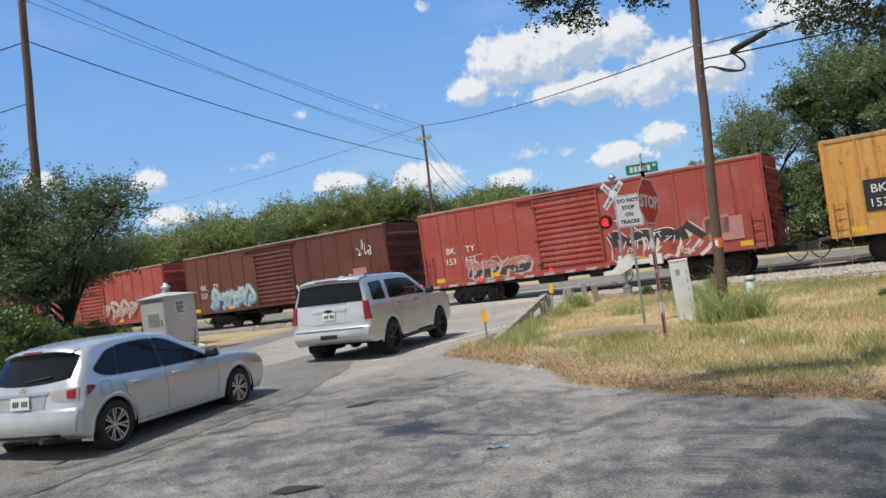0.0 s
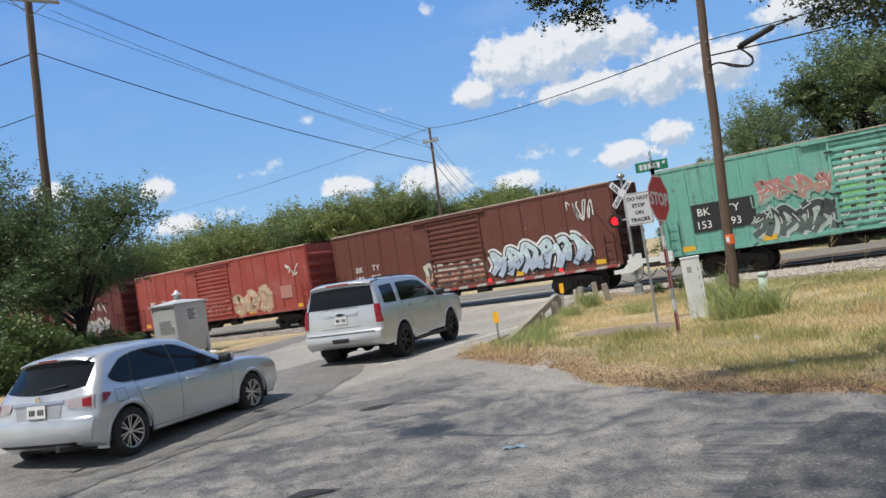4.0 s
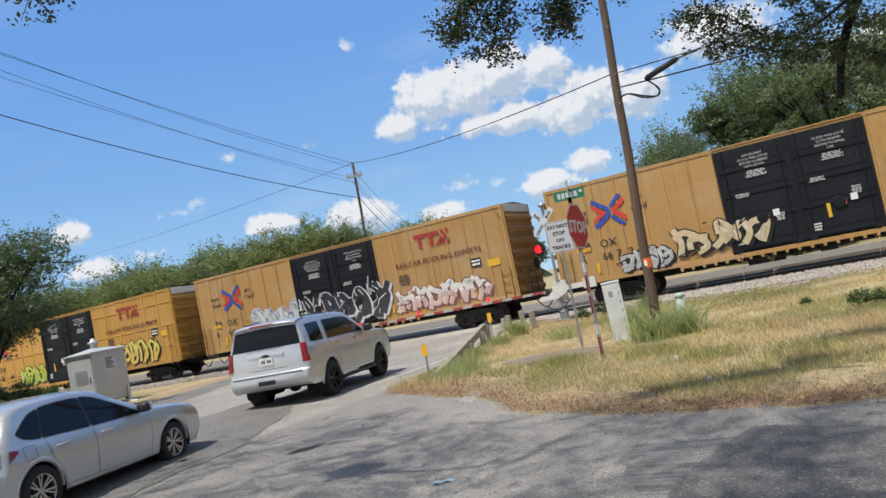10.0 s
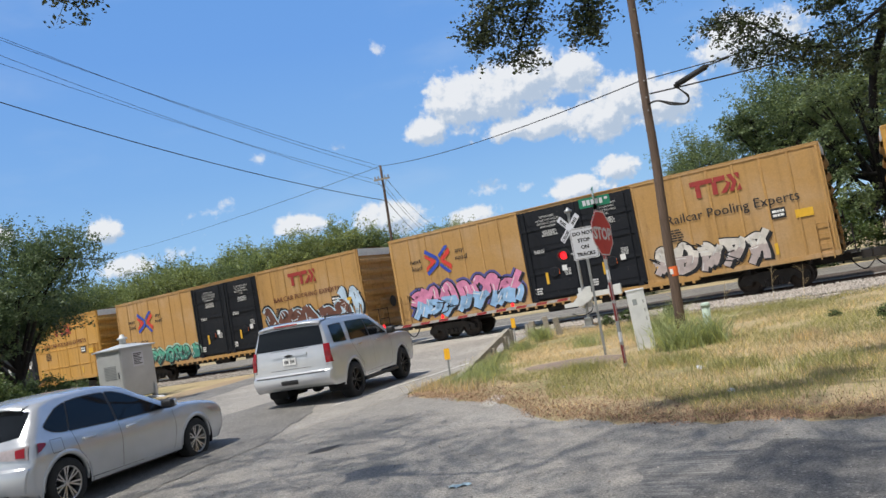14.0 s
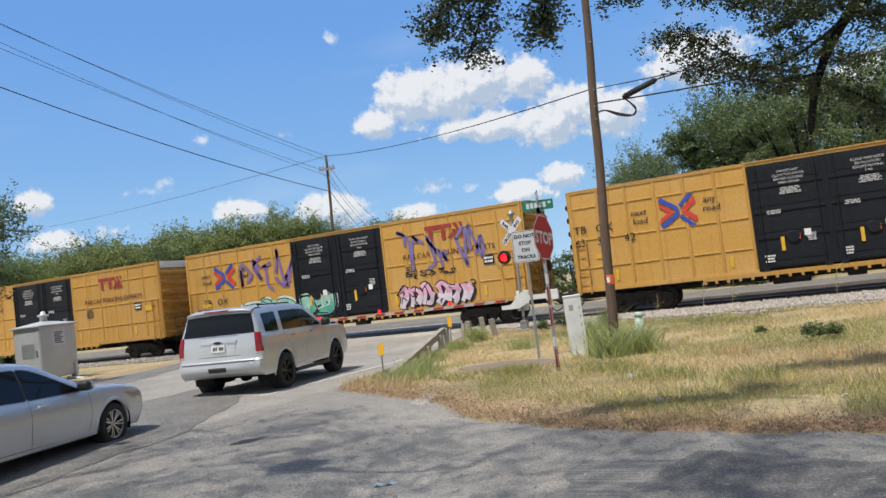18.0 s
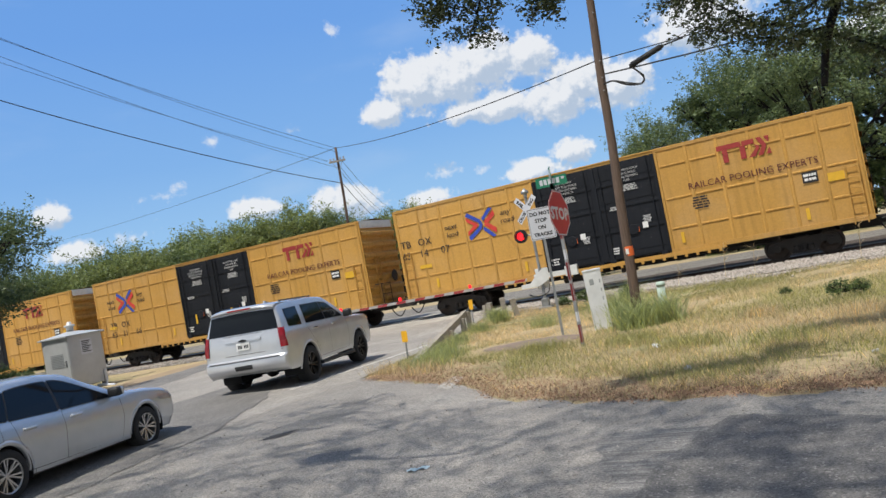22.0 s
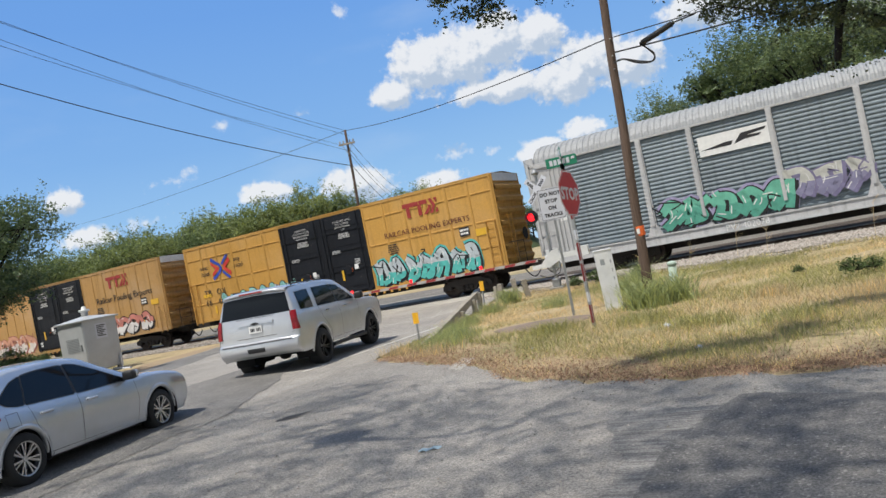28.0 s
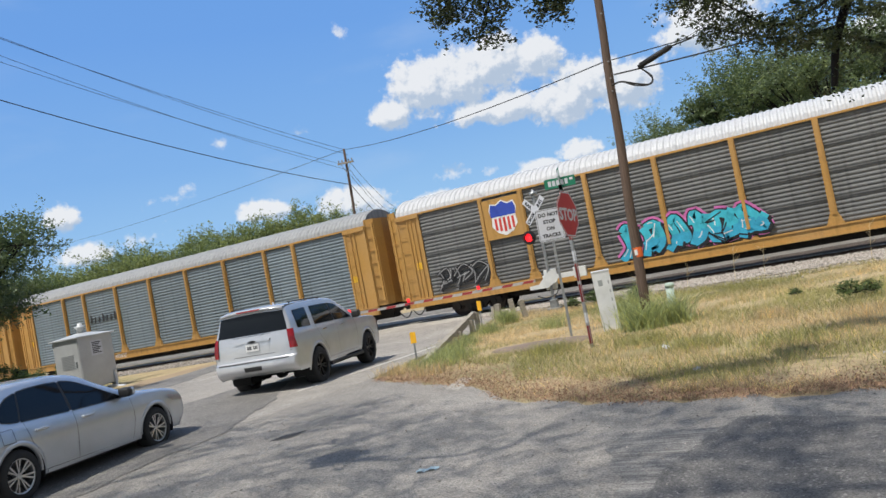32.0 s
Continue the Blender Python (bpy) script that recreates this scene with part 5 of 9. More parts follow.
@once
def end_door(zlo, zhi, material):
    """A folding end door leaf with its hinge bars, wrapped round the corner."""
    def build(bm):
        h = zhi - zlo
        quad_mesh(bm, [[(0.0, -1.5, z), (0.42, -1.36, z), (0.6, -0.9, z), (0.62, 0.0, z)] for z in (zlo, zhi)])
        for k in range(7):
            z = zlo + h * (k + 0.5) / 7
            rod(bm, (0.02, -1.54, z), (0.45, -1.4, z), 0.018, 6)
        for x, y in ((0.02, -1.54), (0.45, -1.4)):
            rod(bm, (x, y, zlo), (x, y, zhi), 0.022, 6)
        box(bm, 0.3, 0.4, -1.45, -1.35, zlo + 0.2, zhi - 0.2)
    return mesh_of("end_door", build, material)


@once
def end_screen(width, zlo, zhi, material):
    def build(bm):
        box(bm, 0, width, -0.06, 0.0, zlo, zhi)
        box(bm, 0.0, 0.1, -0.1, -0.05, zlo, zhi)
        box(bm, width - 0.1, width, -0.1, -0.05, zlo, zhi)
        box(bm, 0.0, width, -0.14, -0.05, zhi - 0.14, zhi)
        for k in range(6):
            z = zlo + (zhi - zlo) * (k + 0.5) / 6
            rod(bm, (0.14, -0.13, z), (0.5, -0.13, z), 0.015, 6)
    return mesh_of("corner_panel", build, material)


RACKYELLOW = train_paint("rack_yellow", (0.5, 0.275, 0.07), 0.15, 0.15, dirt=0.35)

def autorack(u, label, frame, screen, roof, bands, post_at):
    length, zlo, zhi = 26.9, 1.12, 4.92
    car = thing("covered_car_carrier", label, "railcar", "covered car carriers")
    for s in (-1, 1):
        def place(x, z=0.0):
            return pose(x, -1.5, z) if s < 0 else pose(length - x, 1.5, z, 0, 0, 180)
        part("side_sill", rack_sill(length, frame), car, at=place(0))
        part("corner_panel", end_screen(1.25, zlo, zhi, frame), car, at=place(0))
        part("corner_panel", end_screen(1.25, zlo, zhi, frame), car, at=place(length - 1.25))
        for x in (0.62, 0.8, 1.02, length - 0.62, length - 0.84):
            part("lock_rod", lock_rod(zlo, zhi - 0.15, frame), car, at=place(x) @ pose(0, 0.02, 0))
        for x in (0.72, length - 1.12):
            part("notice_plate", door_piece("notice_plate", 0, 0.3, -0.075, -0.06, zlo + 1.3, zlo + 1.62, HAZARD if frame == RACKYELLOW else CHALK), car, at=place(x))
        edges = [1.25, *post_at, length - 1.25]
        for a, b in zip(edges, edges[1:]):
            part("side_screen", rack_panel(round(b - a, 2), zlo, zhi, bands, screen), car, "corrugated metal side screen", place(a))
        for x in post_at:
            part("rack_post", rack_post(zlo - 0.02, zhi + 0.02, frame), car, at=place(x))
        part("top_rail", rack_top(length, zhi, frame), car, at=place(0))
    part("roof", rack_roof(length, zhi + 0.05, roof), car, "corrugated arched roof")
    for x, turn in ((length, 0), (0.0, 180)):
        for m in (1, -1):
            ob = part("end_door", end_door(zlo, zhi + 0.35, frame), car, at=pose(x, 0, 0, 0, 0, turn) @ Matrix.Diagonal((1, m, 1, 1)))
    part("deck", mesh_deck(length), car)
    add_trucks(car, length, 3.1)
    TRAIN.append((car, u))
    return car


@once
def rack_top(length, z, material):
    return mesh_of("top_rail", lambda bm: box(bm, 0, length, -0.1, 0.0, z, z + 0.08), material)


@once
def mesh_deck(length):
    def build(bm):
        box(bm, 0.0, length, -1.45, 1.45, 1.0, 1.12)
        box(bm, 0.0, length, -0.3, 0.3, 0.42, 1.0)
        for k in range(12):
            x = length * (k + 0.5) / 12
            box(bm, x - 0.06, x + 0.06, -1.4, 1.4, 0.66, 1.0)
    return mesh_of("deck", build, UNDER)


P1 = (4.4, 6.35, 9.2, 12.05, 14.85, 17.7, 20.55, 22.5)
P2 = (4.4, 6.3, 9.15, 12.0, 14.9, 17.75, 20.6, 22.5)
c = autorack(644.1, "silver-grey covered car carrier with white posts and graffiti", WHITEPAINT, GALV, GREYROOF, 1, P1)
put(c, patch(2.6, 0.75, CHALK), "emblem_plate", 6.6, 3.7, -1.5 - 0.07, "white emblem board with black strokes")
put(c, mesh_of("emblem_stroke", lambda bm: (prism(bm, [(0, 0, 0.1), (0.9, 0, 0.25), (1.2, 0, 0.25), (1.1, 0, 0.1)], (0, -0.003, 0)), prism(bm, [(1.2, 0, 0.1), (1.5, 0, 0.45), (2.4, 0, 0.5), (2.3, 0, 0.4), (1.7, 0, 0.33), (2.2, 0, 0.3), (2.1, 0, 0.22), (1.6, 0, 0.2)], (0, -0.003, 0))), INK), "emblem_stroke", 6.65, 3.82, -1.5 - 0.075)
burner(c, 4.6, 9.4, 1.1, 2.35, [(0.16, 0.5, 0.36), (0.1, 0.38, 0.28)], BLACK, (0.36, 0.33, 0.5), seed=84, letters=5, y=-1.63, fat=1.2)
burner(c, 9.2, 12.0, 1.4, 2.6, [(0.55, 0.55, 0.5), (0.25, 0.24, 0.36)], (0.2, 0.18, 0.3), seed=85, letters=3, y=-1.63)
burner(c, 14.8, 20.6, 1.1, 2.5, [(0.72, 0.6, 0.26), (0.72, 0.66, 0.4)], BLACK, seed=86, letters=6, y=-1.63, fat=1.15)
put(c, word("PW 402078", 0.32, CHALK), "lettering", 7.0, 0.8, -1.64)
c = autorack(672.75, "grey covered car carrier with yellow posts and white roof", RACKYELLOW, DARKGALV, WHITEROOF, 4, P2)
burner(c, 1.4, 4.4, 1.1, 2.5, [(0.02, 0.02, 0.022), (0.03, 0.03, 0.03)], (0.72, 0.72, 0.7), seed=87, letters=5, y=-1.63, fat=1.2)
burner(c, 9.3, 14.4, 1.1, 2.6, [(0.3, 0.3, 0.29), (0.6, 0.6, 0.58)], (0.74, 0.74, 0.72), seed=88, letters=5, y=-1.63)
burner(c, 18.0, 20.4, 1.2, 2.5, [(0.02, 0.02, 0.02), (0.3, 0.3, 0.3)], (0.02, 0.02, 0.02), seed=89, letters=3, y=-1.63, fat=0.6)
put(c, word("TTGX 9649", 0.32, CHALK), "lettering", 4.6, 0.81, -1.64)
put(c, mesh_of("emblem_stroke", lambda bm: (box(bm, 0, 0.5, -0.003, 0, 0.3, 0.75), box(bm, 0.7, 1.1, -0.003, 0, 0.25, 0.75), box(bm, 1.25, 1.7, -0.003, 0, 0.25, 0.75), box(bm, 0, 1.9, -0.003, 0, 0.0, 0.12)), INK), "emblem_stroke", 7.0, 3.3, -1.57)
c = autorack(701.4, "galvanised covered car carrier with yellow posts", RACKYELLOW, GALV, GREYROOF, 1, P2)
put(c, mesh_of("emblem_stroke", lambda bm: [prism(bm, [(0.35 * k, 0, 0), (0.35 * k + 0.08, 0, 0.34 if k % 3 else 0.55), (0.35 * k + 0.22, 0, 0.34), (0.35 * k + 0.14, 0, 0)], (0, -0.003, 0)) for k in range(7)], INK), "emblem_stroke", 6.6, 3.1, -1.57)
put(c, word("TTGX 975527", 0.32, CHALK), "lettering", 7.4, 0.81, -1.64)
put(c, letter_blocks(0.26, LOGO_DARK), "block_emblem", 19.4, 0.81, -1.64)
c = autorack(730.05, "grey covered car carrier with yellow posts and a shield emblem", RACKYELLOW, DARKGALV, WHITEROOF, 4, P2)
put(c, patch(1.8, 1.75, RACKYELLOW), "emblem_plate", 4.5, 3.05, -1.63)
put(c, mesh_of("shield", lambda bm: prism(bm, [(0.0, 0, 1.1), (0.1, 0, 1.4), (0.38, 0, 1.34), (0.65, 0, 1.5), (0.92, 0, 1.34), (1.2, 0, 1.4), (1.3, 0, 1.1), (1.2, 0, 0.75), (1.25, 0, 0.4), (1.0, 0, 0.1), (0.65, 0, -0.05), (0.3, 0, 0.1), (0.05, 0, 0.4), (0.1, 0, 0.75)], (0, -0.004, 0)), CHALK), "shield", 4.75, 3.2, -1.636, "white shield emblem with blue top and red stripes")
put(c, mesh_of("shield_field", lambda bm: prism(bm, [(0.06, 0, 0.8), (0.05, 0, 1.1), (0.13, 0, 1.34), (0.38, 0, 1.29), (0.65, 0, 1.44), (0.92, 0, 1.29), (1.17, 0, 1.34), (1.25, 0, 1.1), (1.22, 0, 0.8)], (0, -0.004, 0)), LOGO_BLUE), "shield_field", 4.75, 3.2, -1.642)
for k in range(5):
    put(c, patch(0.11, 0.62 - 0.12 * abs(k - 2) / 2, LOGO_RED), "shield_stripe", 4.75 + 0.2 + 0.2 * k, 3.2 + 0.12 + 0.05 * abs(k - 2), -1.642)
burner(c, 1.6, 4.2, 1.3, 2.3, [(0.25, 0.25, 0.25)], BLACK, seed=90, letters=3, y=-1.63, fat=0.25)
burner(c, 10.0, 15.4, 1.1, 2.5, [(0.05, 0.5, 0.62), (0.04, 0.4, 0.6)], BLACK, (0.62, 0.16, 0.42), seed=91, letters=6, y=-1.63, fat=1.1)

# ---- the two waiting cars ----
def car_paint(name, color):
    m = Mat(name, color, 0.27, 0.5)
    m.shade(m.noise(3, 4), 0.93, 1.03)
    m.mix((0.42, 0.39, 0.35), m.times(m.step(m.noise(1.2, 5), 0.5, 0.8), 0.25))
    m.b.inputs["Coat Weight"].default_value = 0.45
    m.b.inputs["Coat Roughness"].default_value = 0.06
    return m.done()


SILVER = car_paint("silver_car_paint", (0.58, 0.59, 0.61))
SILVER2 = car_paint("pale_silver_car_paint", (0.56, 0.58, 0.61))
TINT = plain("tinted_glass", (0.006, 0.008, 0.010), 0.04, 0, 0.05)
TINT.node_tree.nodes["Principled BSDF"].inputs["Specular IOR Level"].default_value = 0.3
TYRE = plain("tyre_rubber", (0.022, 0.021, 0.02), 0.85, 0, 0.25, 12)
RIMDARK = plain("dark_alloy", (0.045, 0.045, 0.048), 0.35, 0.8)
RIMLIGHT = plain("silver_alloy", (0.55, 0.55, 0.56), 0.3, 0.9)
WELL = plain("wheel_well_black", (0.008, 0.008, 0.008), 0.9)
TRIM = plain("black_plastic_trim", (0.02, 0.02, 0.021), 0.55)
SEAM = plain("panel_gap", (0.03, 0.03, 0.032), 0.8)
CHROME = plain("chrome_trim", (0.72, 0.73, 0.74), 0.12, 1.0, 0.05)
REDLENS = plain("red_lamp_lens", (0.27, 0.006, 0.012), 0.12, 0, 0.1)
CLEARLENS = plain("clear_lamp_lens", (0.42, 0.36, 0.36), 0.12, 0.2, 0.2, 20)
PLATEWHITE = plain("plate_white", (0.7, 0.7, 0.68), 0.5)


def spline(ts, rows):
    """Values at ts on a smooth line through rows, one row for each whole step of t."""
    rows = np.array(rows, float)
    slope = np.zeros_like(rows)
    d = np.diff(rows, axis=0)
    slope[1:-1] = np.where(d[:-1] * d[1:] > 0, 2 * d[:-1] * d[1:] / np.where(np.abs(d[:-1] + d[1:]) < 1e-9, 1, d[:-1] + d[1:]), 0)
    slope[0], slope[-1] = d[0], d[-1]
    ts = np.clip(np.asarray(ts, float), 0, len(rows) - 1)
    k = np.minimum(ts.astype(int), len(rows) - 2)
    u = (ts - k)[:, None]
    return (2 * u**3 - 3 * u**2 + 1) * rows[k] + (u**3 - 2 * u**2 + u) * slope[k] + (3 * u**2 - 2 * u**3) * rows[k + 1] + (u**3 - u**2) * slope[k + 1]


class Shell:
    """A car's skin. The outline seen from the side is given twice, at the flank and on the centre line, as rows
    (flank x, flank z, centre x, centre z) from the tail's foot over the roof to the nose's foot; x runs forward from the rear axle."""

    def __init__(self, rows, half, heights, ends, sill, arches, radius, power=3.2):
        self.rows, self.half, self.heights, self.ends, self.sill, self.arches, self.radius, self.power = rows, half, heights, ends, sill, arches, radius, power
        self.ts = np.concatenate([np.linspace(k, k + 1, 13)[:-1] for k in range(len(rows) - 1)] + [[len(rows) - 1.0]])
        self.line = spline(self.ts, rows)
        self.tail = len(rows) // 2

    def side(self, x, z, out=0.0):
        w = self.half * float(np.interp(z, *zip(*self.heights)))
        a, b, cut = self.ends
        u = max(0.0, (a - x) / 0.9, (x - b) / 0.9)
        return w * (1 - cut * u * u) + out

    def across(self, y, z, out, nose):
        """Where the tail or the nose stands at a height and a way off the centre line."""
        m = self.ts <= self.tail if not nose else self.ts >= self.tail
        ox, oz, cx, cz = self.line[m].T
        w = np.array([self.side(p, q) for p, q in zip(ox, oz)])
        f = np.maximum(0.0, 1 - np.minimum(1.0, abs(y) / w) ** self.power) ** (1 / self.power)
        x, h = ox + (cx - ox) * f, oz + (cz - oz) * f
        order = np.argsort(h)
        return float(np.interp(z, h[order], x[order])) + (out if nose else -out)

    def rear(self, y, z, out=0.0):
        return self.across(y, z, out, False)

    def front(self, y, z, out=0.0):
        return self.across(y, z, out, True)

    def foot(self, x):
        z = self.sill
        for ax, az in self.arches:
            if abs(x - ax) < self.radius:
                z = max(z, az + math.sqrt(self.radius ** 2 - (x - ax) ** 2))
        return z

    def body(self, bm):
        us = [math.sin(math.pi / 2 * k / 12) for k in range(13)]
        skins = []
        for s in (-1, 1):
            grid = []
            for ox, oz, cx, cz in self.line:
                w = self.side(ox, oz)
                row = []
                for u in us:
                    f = max(0.0, 1 - u ** self.power) ** (1 / self.power)
                    row.append((ox + (cx - ox) * f, s * w * u, oz + (cz - oz) * f))
                grid.append(row)
            # the flank, from the outline down to the sill and the wheel arches
            lo, hi = self.line[0][0], self.line[-1][0]
            for row, (ox, oz, _, _) in zip(grid, self.line):
                x = min(max(ox, lo), hi)
                z = min(self.foot(x), oz)
                for k in range(1, 25):
                    t = k / 24
                    px, pz = ox + (x - ox) * t, oz + (z - oz) * t
                    row.append((px, s * self.side(px, pz), pz))
            skins.append(grid)
        for grid in skins:
            quad_mesh(bm, grid)
        bmesh.ops.remove_doubles(bm, verts=bm.verts, dist=0.0008)

    def side_patch(self, bm, low, high, s, out, n=6, thick=0.0):
        """A panel on the side between a lower and an upper line of (x, z)."""
        def pt(k, t, o):
            x = low[k][0] + (high[k][0] - low[k][0]) * t
            z = low[k][1] + (high[k][1] - low[k][1]) * t
            return (x, s * self.side(x, z, o), z)
        rows = [[pt(k, t / n, out) for k in range(len(low))] for t in range(n + 1)]
        quad_mesh(bm, rows)
        if thick:
            inner = [[pt(k, t / n, out - thick) for k in range(len(low))] for t in range(n + 1)]
            ring_o = [*rows[0], *[r[-1] for r in rows[1:]], *rows[-1][-2::-1], *[r[0] for r in rows[-2:0:-1]]]
            ring_i = [*inner[0], *[r[-1] for r in inner[1:]], *inner[-1][-2::-1], *[r[0] for r in inner[-2:0:-1]]]
            quad_mesh(bm, [[*ring_o, ring_o[0]], [*ring_i, ring_i[0]]])

    def rear_patch(self, bm, low, high, out, n=6, thick=0.0, face=None):
        """A panel on the tail between two lines of (y, z)."""
        face = face or self.rear
        def pt(k, t, o):
            y = low[k][0] + (high[k][0] - low[k][0]) * t
            z = low[k][1] + (high[k][1] - low[k][1]) * t
            return (face(y, z, o), y, z)
        rows = [[pt(k, t / n, out) for k in range(len(low))] for t in range(n + 1)]
        quad_mesh(bm, rows)
        if thick:
            inner = [[pt(k, t / n, out - thick) for k in range(len(low))] for t in range(n + 1)]
            ring_o = [*rows[0], *[r[-1] for r in rows[1:]], *rows[-1][-2::-1], *[r[0] for r in rows[-2:0:-1]]]
            ring_i = [*inner[0], *[r[-1] for r in inner[1:]], *inner[-1][-2::-1], *[r[0] for r in inner[-2:0:-1]]]
            quad_mesh(bm, [[*ring_o, ring_o[0]], [*ring_i, ring_i[0]]])

    def seam(self, bm, pts, s, w=0.007):
        for (xa, za), (xb, zb) in zip(pts, pts[1:]):
            d = math.hypot(xb - xa, zb - za) or 1
            nx, nz = -(zb - za) / d * w / 2, (xb - xa) / d * w / 2
            n = max(2, int(d / 0.08))
            quad_mesh(bm, [[(x, s * self.side(x, z, 0.003), z) for x, z in ((xa + (xb - xa) * k / n + m * nx, za + (zb - za) * k / n + m * nz) for k in range(n + 1))] for m in (-1, 1)])


def line(a, b, n):
    return [(a[0] + (b[0] - a[0]) * k / n, a[1] + (b[1] - a[1]) * k / n) for k in range(n + 1)]


def tyre_mesh(bm, r, w):
    lathe(bm, [(r * 0.66, -w / 2), (r * 0.9, -w / 2 - 0.008), (r * 0.97, -w / 2 + 0.02), (r, -w / 2 + 0.045), (r, w / 2 - 0.045), (r * 0.97, w / 2 - 0.02), (r * 0.9, w / 2 + 0.008), (r * 0.66, w / 2)], (0, 0, 0), (0, -1, 0), 40, False)


def rim_mesh(bm, r, w, spokes, twin):
    """An alloy wheel whose face looks to -y."""
    R = r * 0.67
    lathe(bm, [(R * 0.88, -w * 0.3), (R * 0.92, w * 0.44), (R * 1.02, w * 0.47), (R * 1.02, -w * 0.45)], (0, 0, 0), (0, -1, 0), 40, False)
    lathe(bm, [(0.01, w * 0.34), (R * 0.16, w * 0.36), (R * 0.2, w * 0.3), (R * 0.2, -w * 0.1)], (0, 0, 0), (0, -1, 0), 16)
    for k in range(spokes):
        for off in ((-0.15, 0.15) if twin else (0.0,)):
            a = math.tau * k / spokes
            c, s = math.cos(a), math.sin(a)
            c2, s2 = math.cos(a + off), math.sin(a + off)
            h = R * (0.042 if twin else 0.13)
            inner, outer = Vector((c * R * 0.14, 0, s * R * 0.14)), Vector((c2 * R * 0.93, 0, s2 * R * 0.93))
            side = Vector((-s2, 0, c2))
            prism(bm, [inner - side * h + Vector((0, -w * 0.33, 0)), outer - side * h * 1.25 + Vector((0, -w * 0.43, 0)), outer + side * h * 1.25 + Vector((0, -w * 0.43, 0)), inner + side * h + Vector((0, -w * 0.33, 0))], (0, 0.035, 0))


def disc_mesh(bm, r, w):
    lathe(bm, [(r * 0.5, 0), (r * 0.5, 0.02)], (0, w * 0.08, 0), (0, -1, 0), 24)


def arch_mesh(bm, shell, x0, z0, r0, r1, s, out):
    rows = []
    for rr, o in ((r0, out - 0.06), (r0, out), (r1, out), (r1, out - 0.02)):
        row = []
        for k in range(25):
            a = math.pi * (-0.03 + 1.06 * k / 24)
            x, z = x0 + rr * math.cos(a), z0 + rr * math.sin(a)
            row.append((x, s * shell.side(x, z, o), z))
        rows.append(row)
    quad_mesh(bm, rows)


def well_mesh(bm, x0, z0, r, y0, y1):
    n = 20
    for a, b in ((-0.12, 1.12),):
        arc = [(x0 + r * math.cos(math.pi * (a + (b - a) * k / n)), z0 + r * math.sin(math.pi * (a + (b - a) * k / n))) for k in range(n + 1)]
        quad_mesh(bm, [[(x, y0, z) for x, z in arc], [(x, y1, z) for x, z in arc]])
        prism(bm, [(x, y1, z) for x, z in arc], (0, 0.01, 0))


def add_wheels(car, shell, base, track, r, w, rim_mat, spokes, twin, body_mat, arch_r, flare):
    tyre = mesh_of("tyre", tyre_mesh, TYRE, True, r, w)
    rim = mesh_of("rim", rim_mesh, rim_mat, False, r, w, spokes, twin)
    disc = mesh_of("brake_disc", disc_mesh, RIMDARK, False, r, w)
    for x in (0.0, base):
        for s in (-1, 1):
            wh = part("wheel", tyre, car, "black tyre on an alloy rim", pose(x, s * track / 2, r, 0, 0 if x else 11, 0 if s < 0 else 180))
            part("rim", rim, wh)
            part("brake_disc", disc, wh)
            part("wheel_arch", mesh_of("wheel_arch", arch_mesh, body_mat, True, shell, x, r + 0.01, arch_r - 0.012, arch_r + 0.045, s, flare), car)
            part("wheel_well", mesh_of("wheel_well", well_mesh, WELL, False, x, r + 0.01, arch_r - 0.005, s * (track / 2 + 0.12), s * (track / 2 - 0.34)), car)


def plate_bars(car, x, z, tilt, w=0.31, h=0.155):
    p = part("number_plate", mesh_of("number_plate", lambda bm: box(bm, -0.008, 0.0, -w / 2, w / 2, -h / 2, h / 2, 0.003), PLATEWHITE), car, "white number plate with dark bars", pose(x, 0, z, 0, tilt, 0))
    part("plate_bar", mesh_of("plate_bar", lambda bm: [box(bm, -0.011, -0.008, -0.125 + 0.036 * k, -0.1 + 0.036 * k, -0.04, 0.03) for k in range(7) if k != 3] and None, SEAM), p)


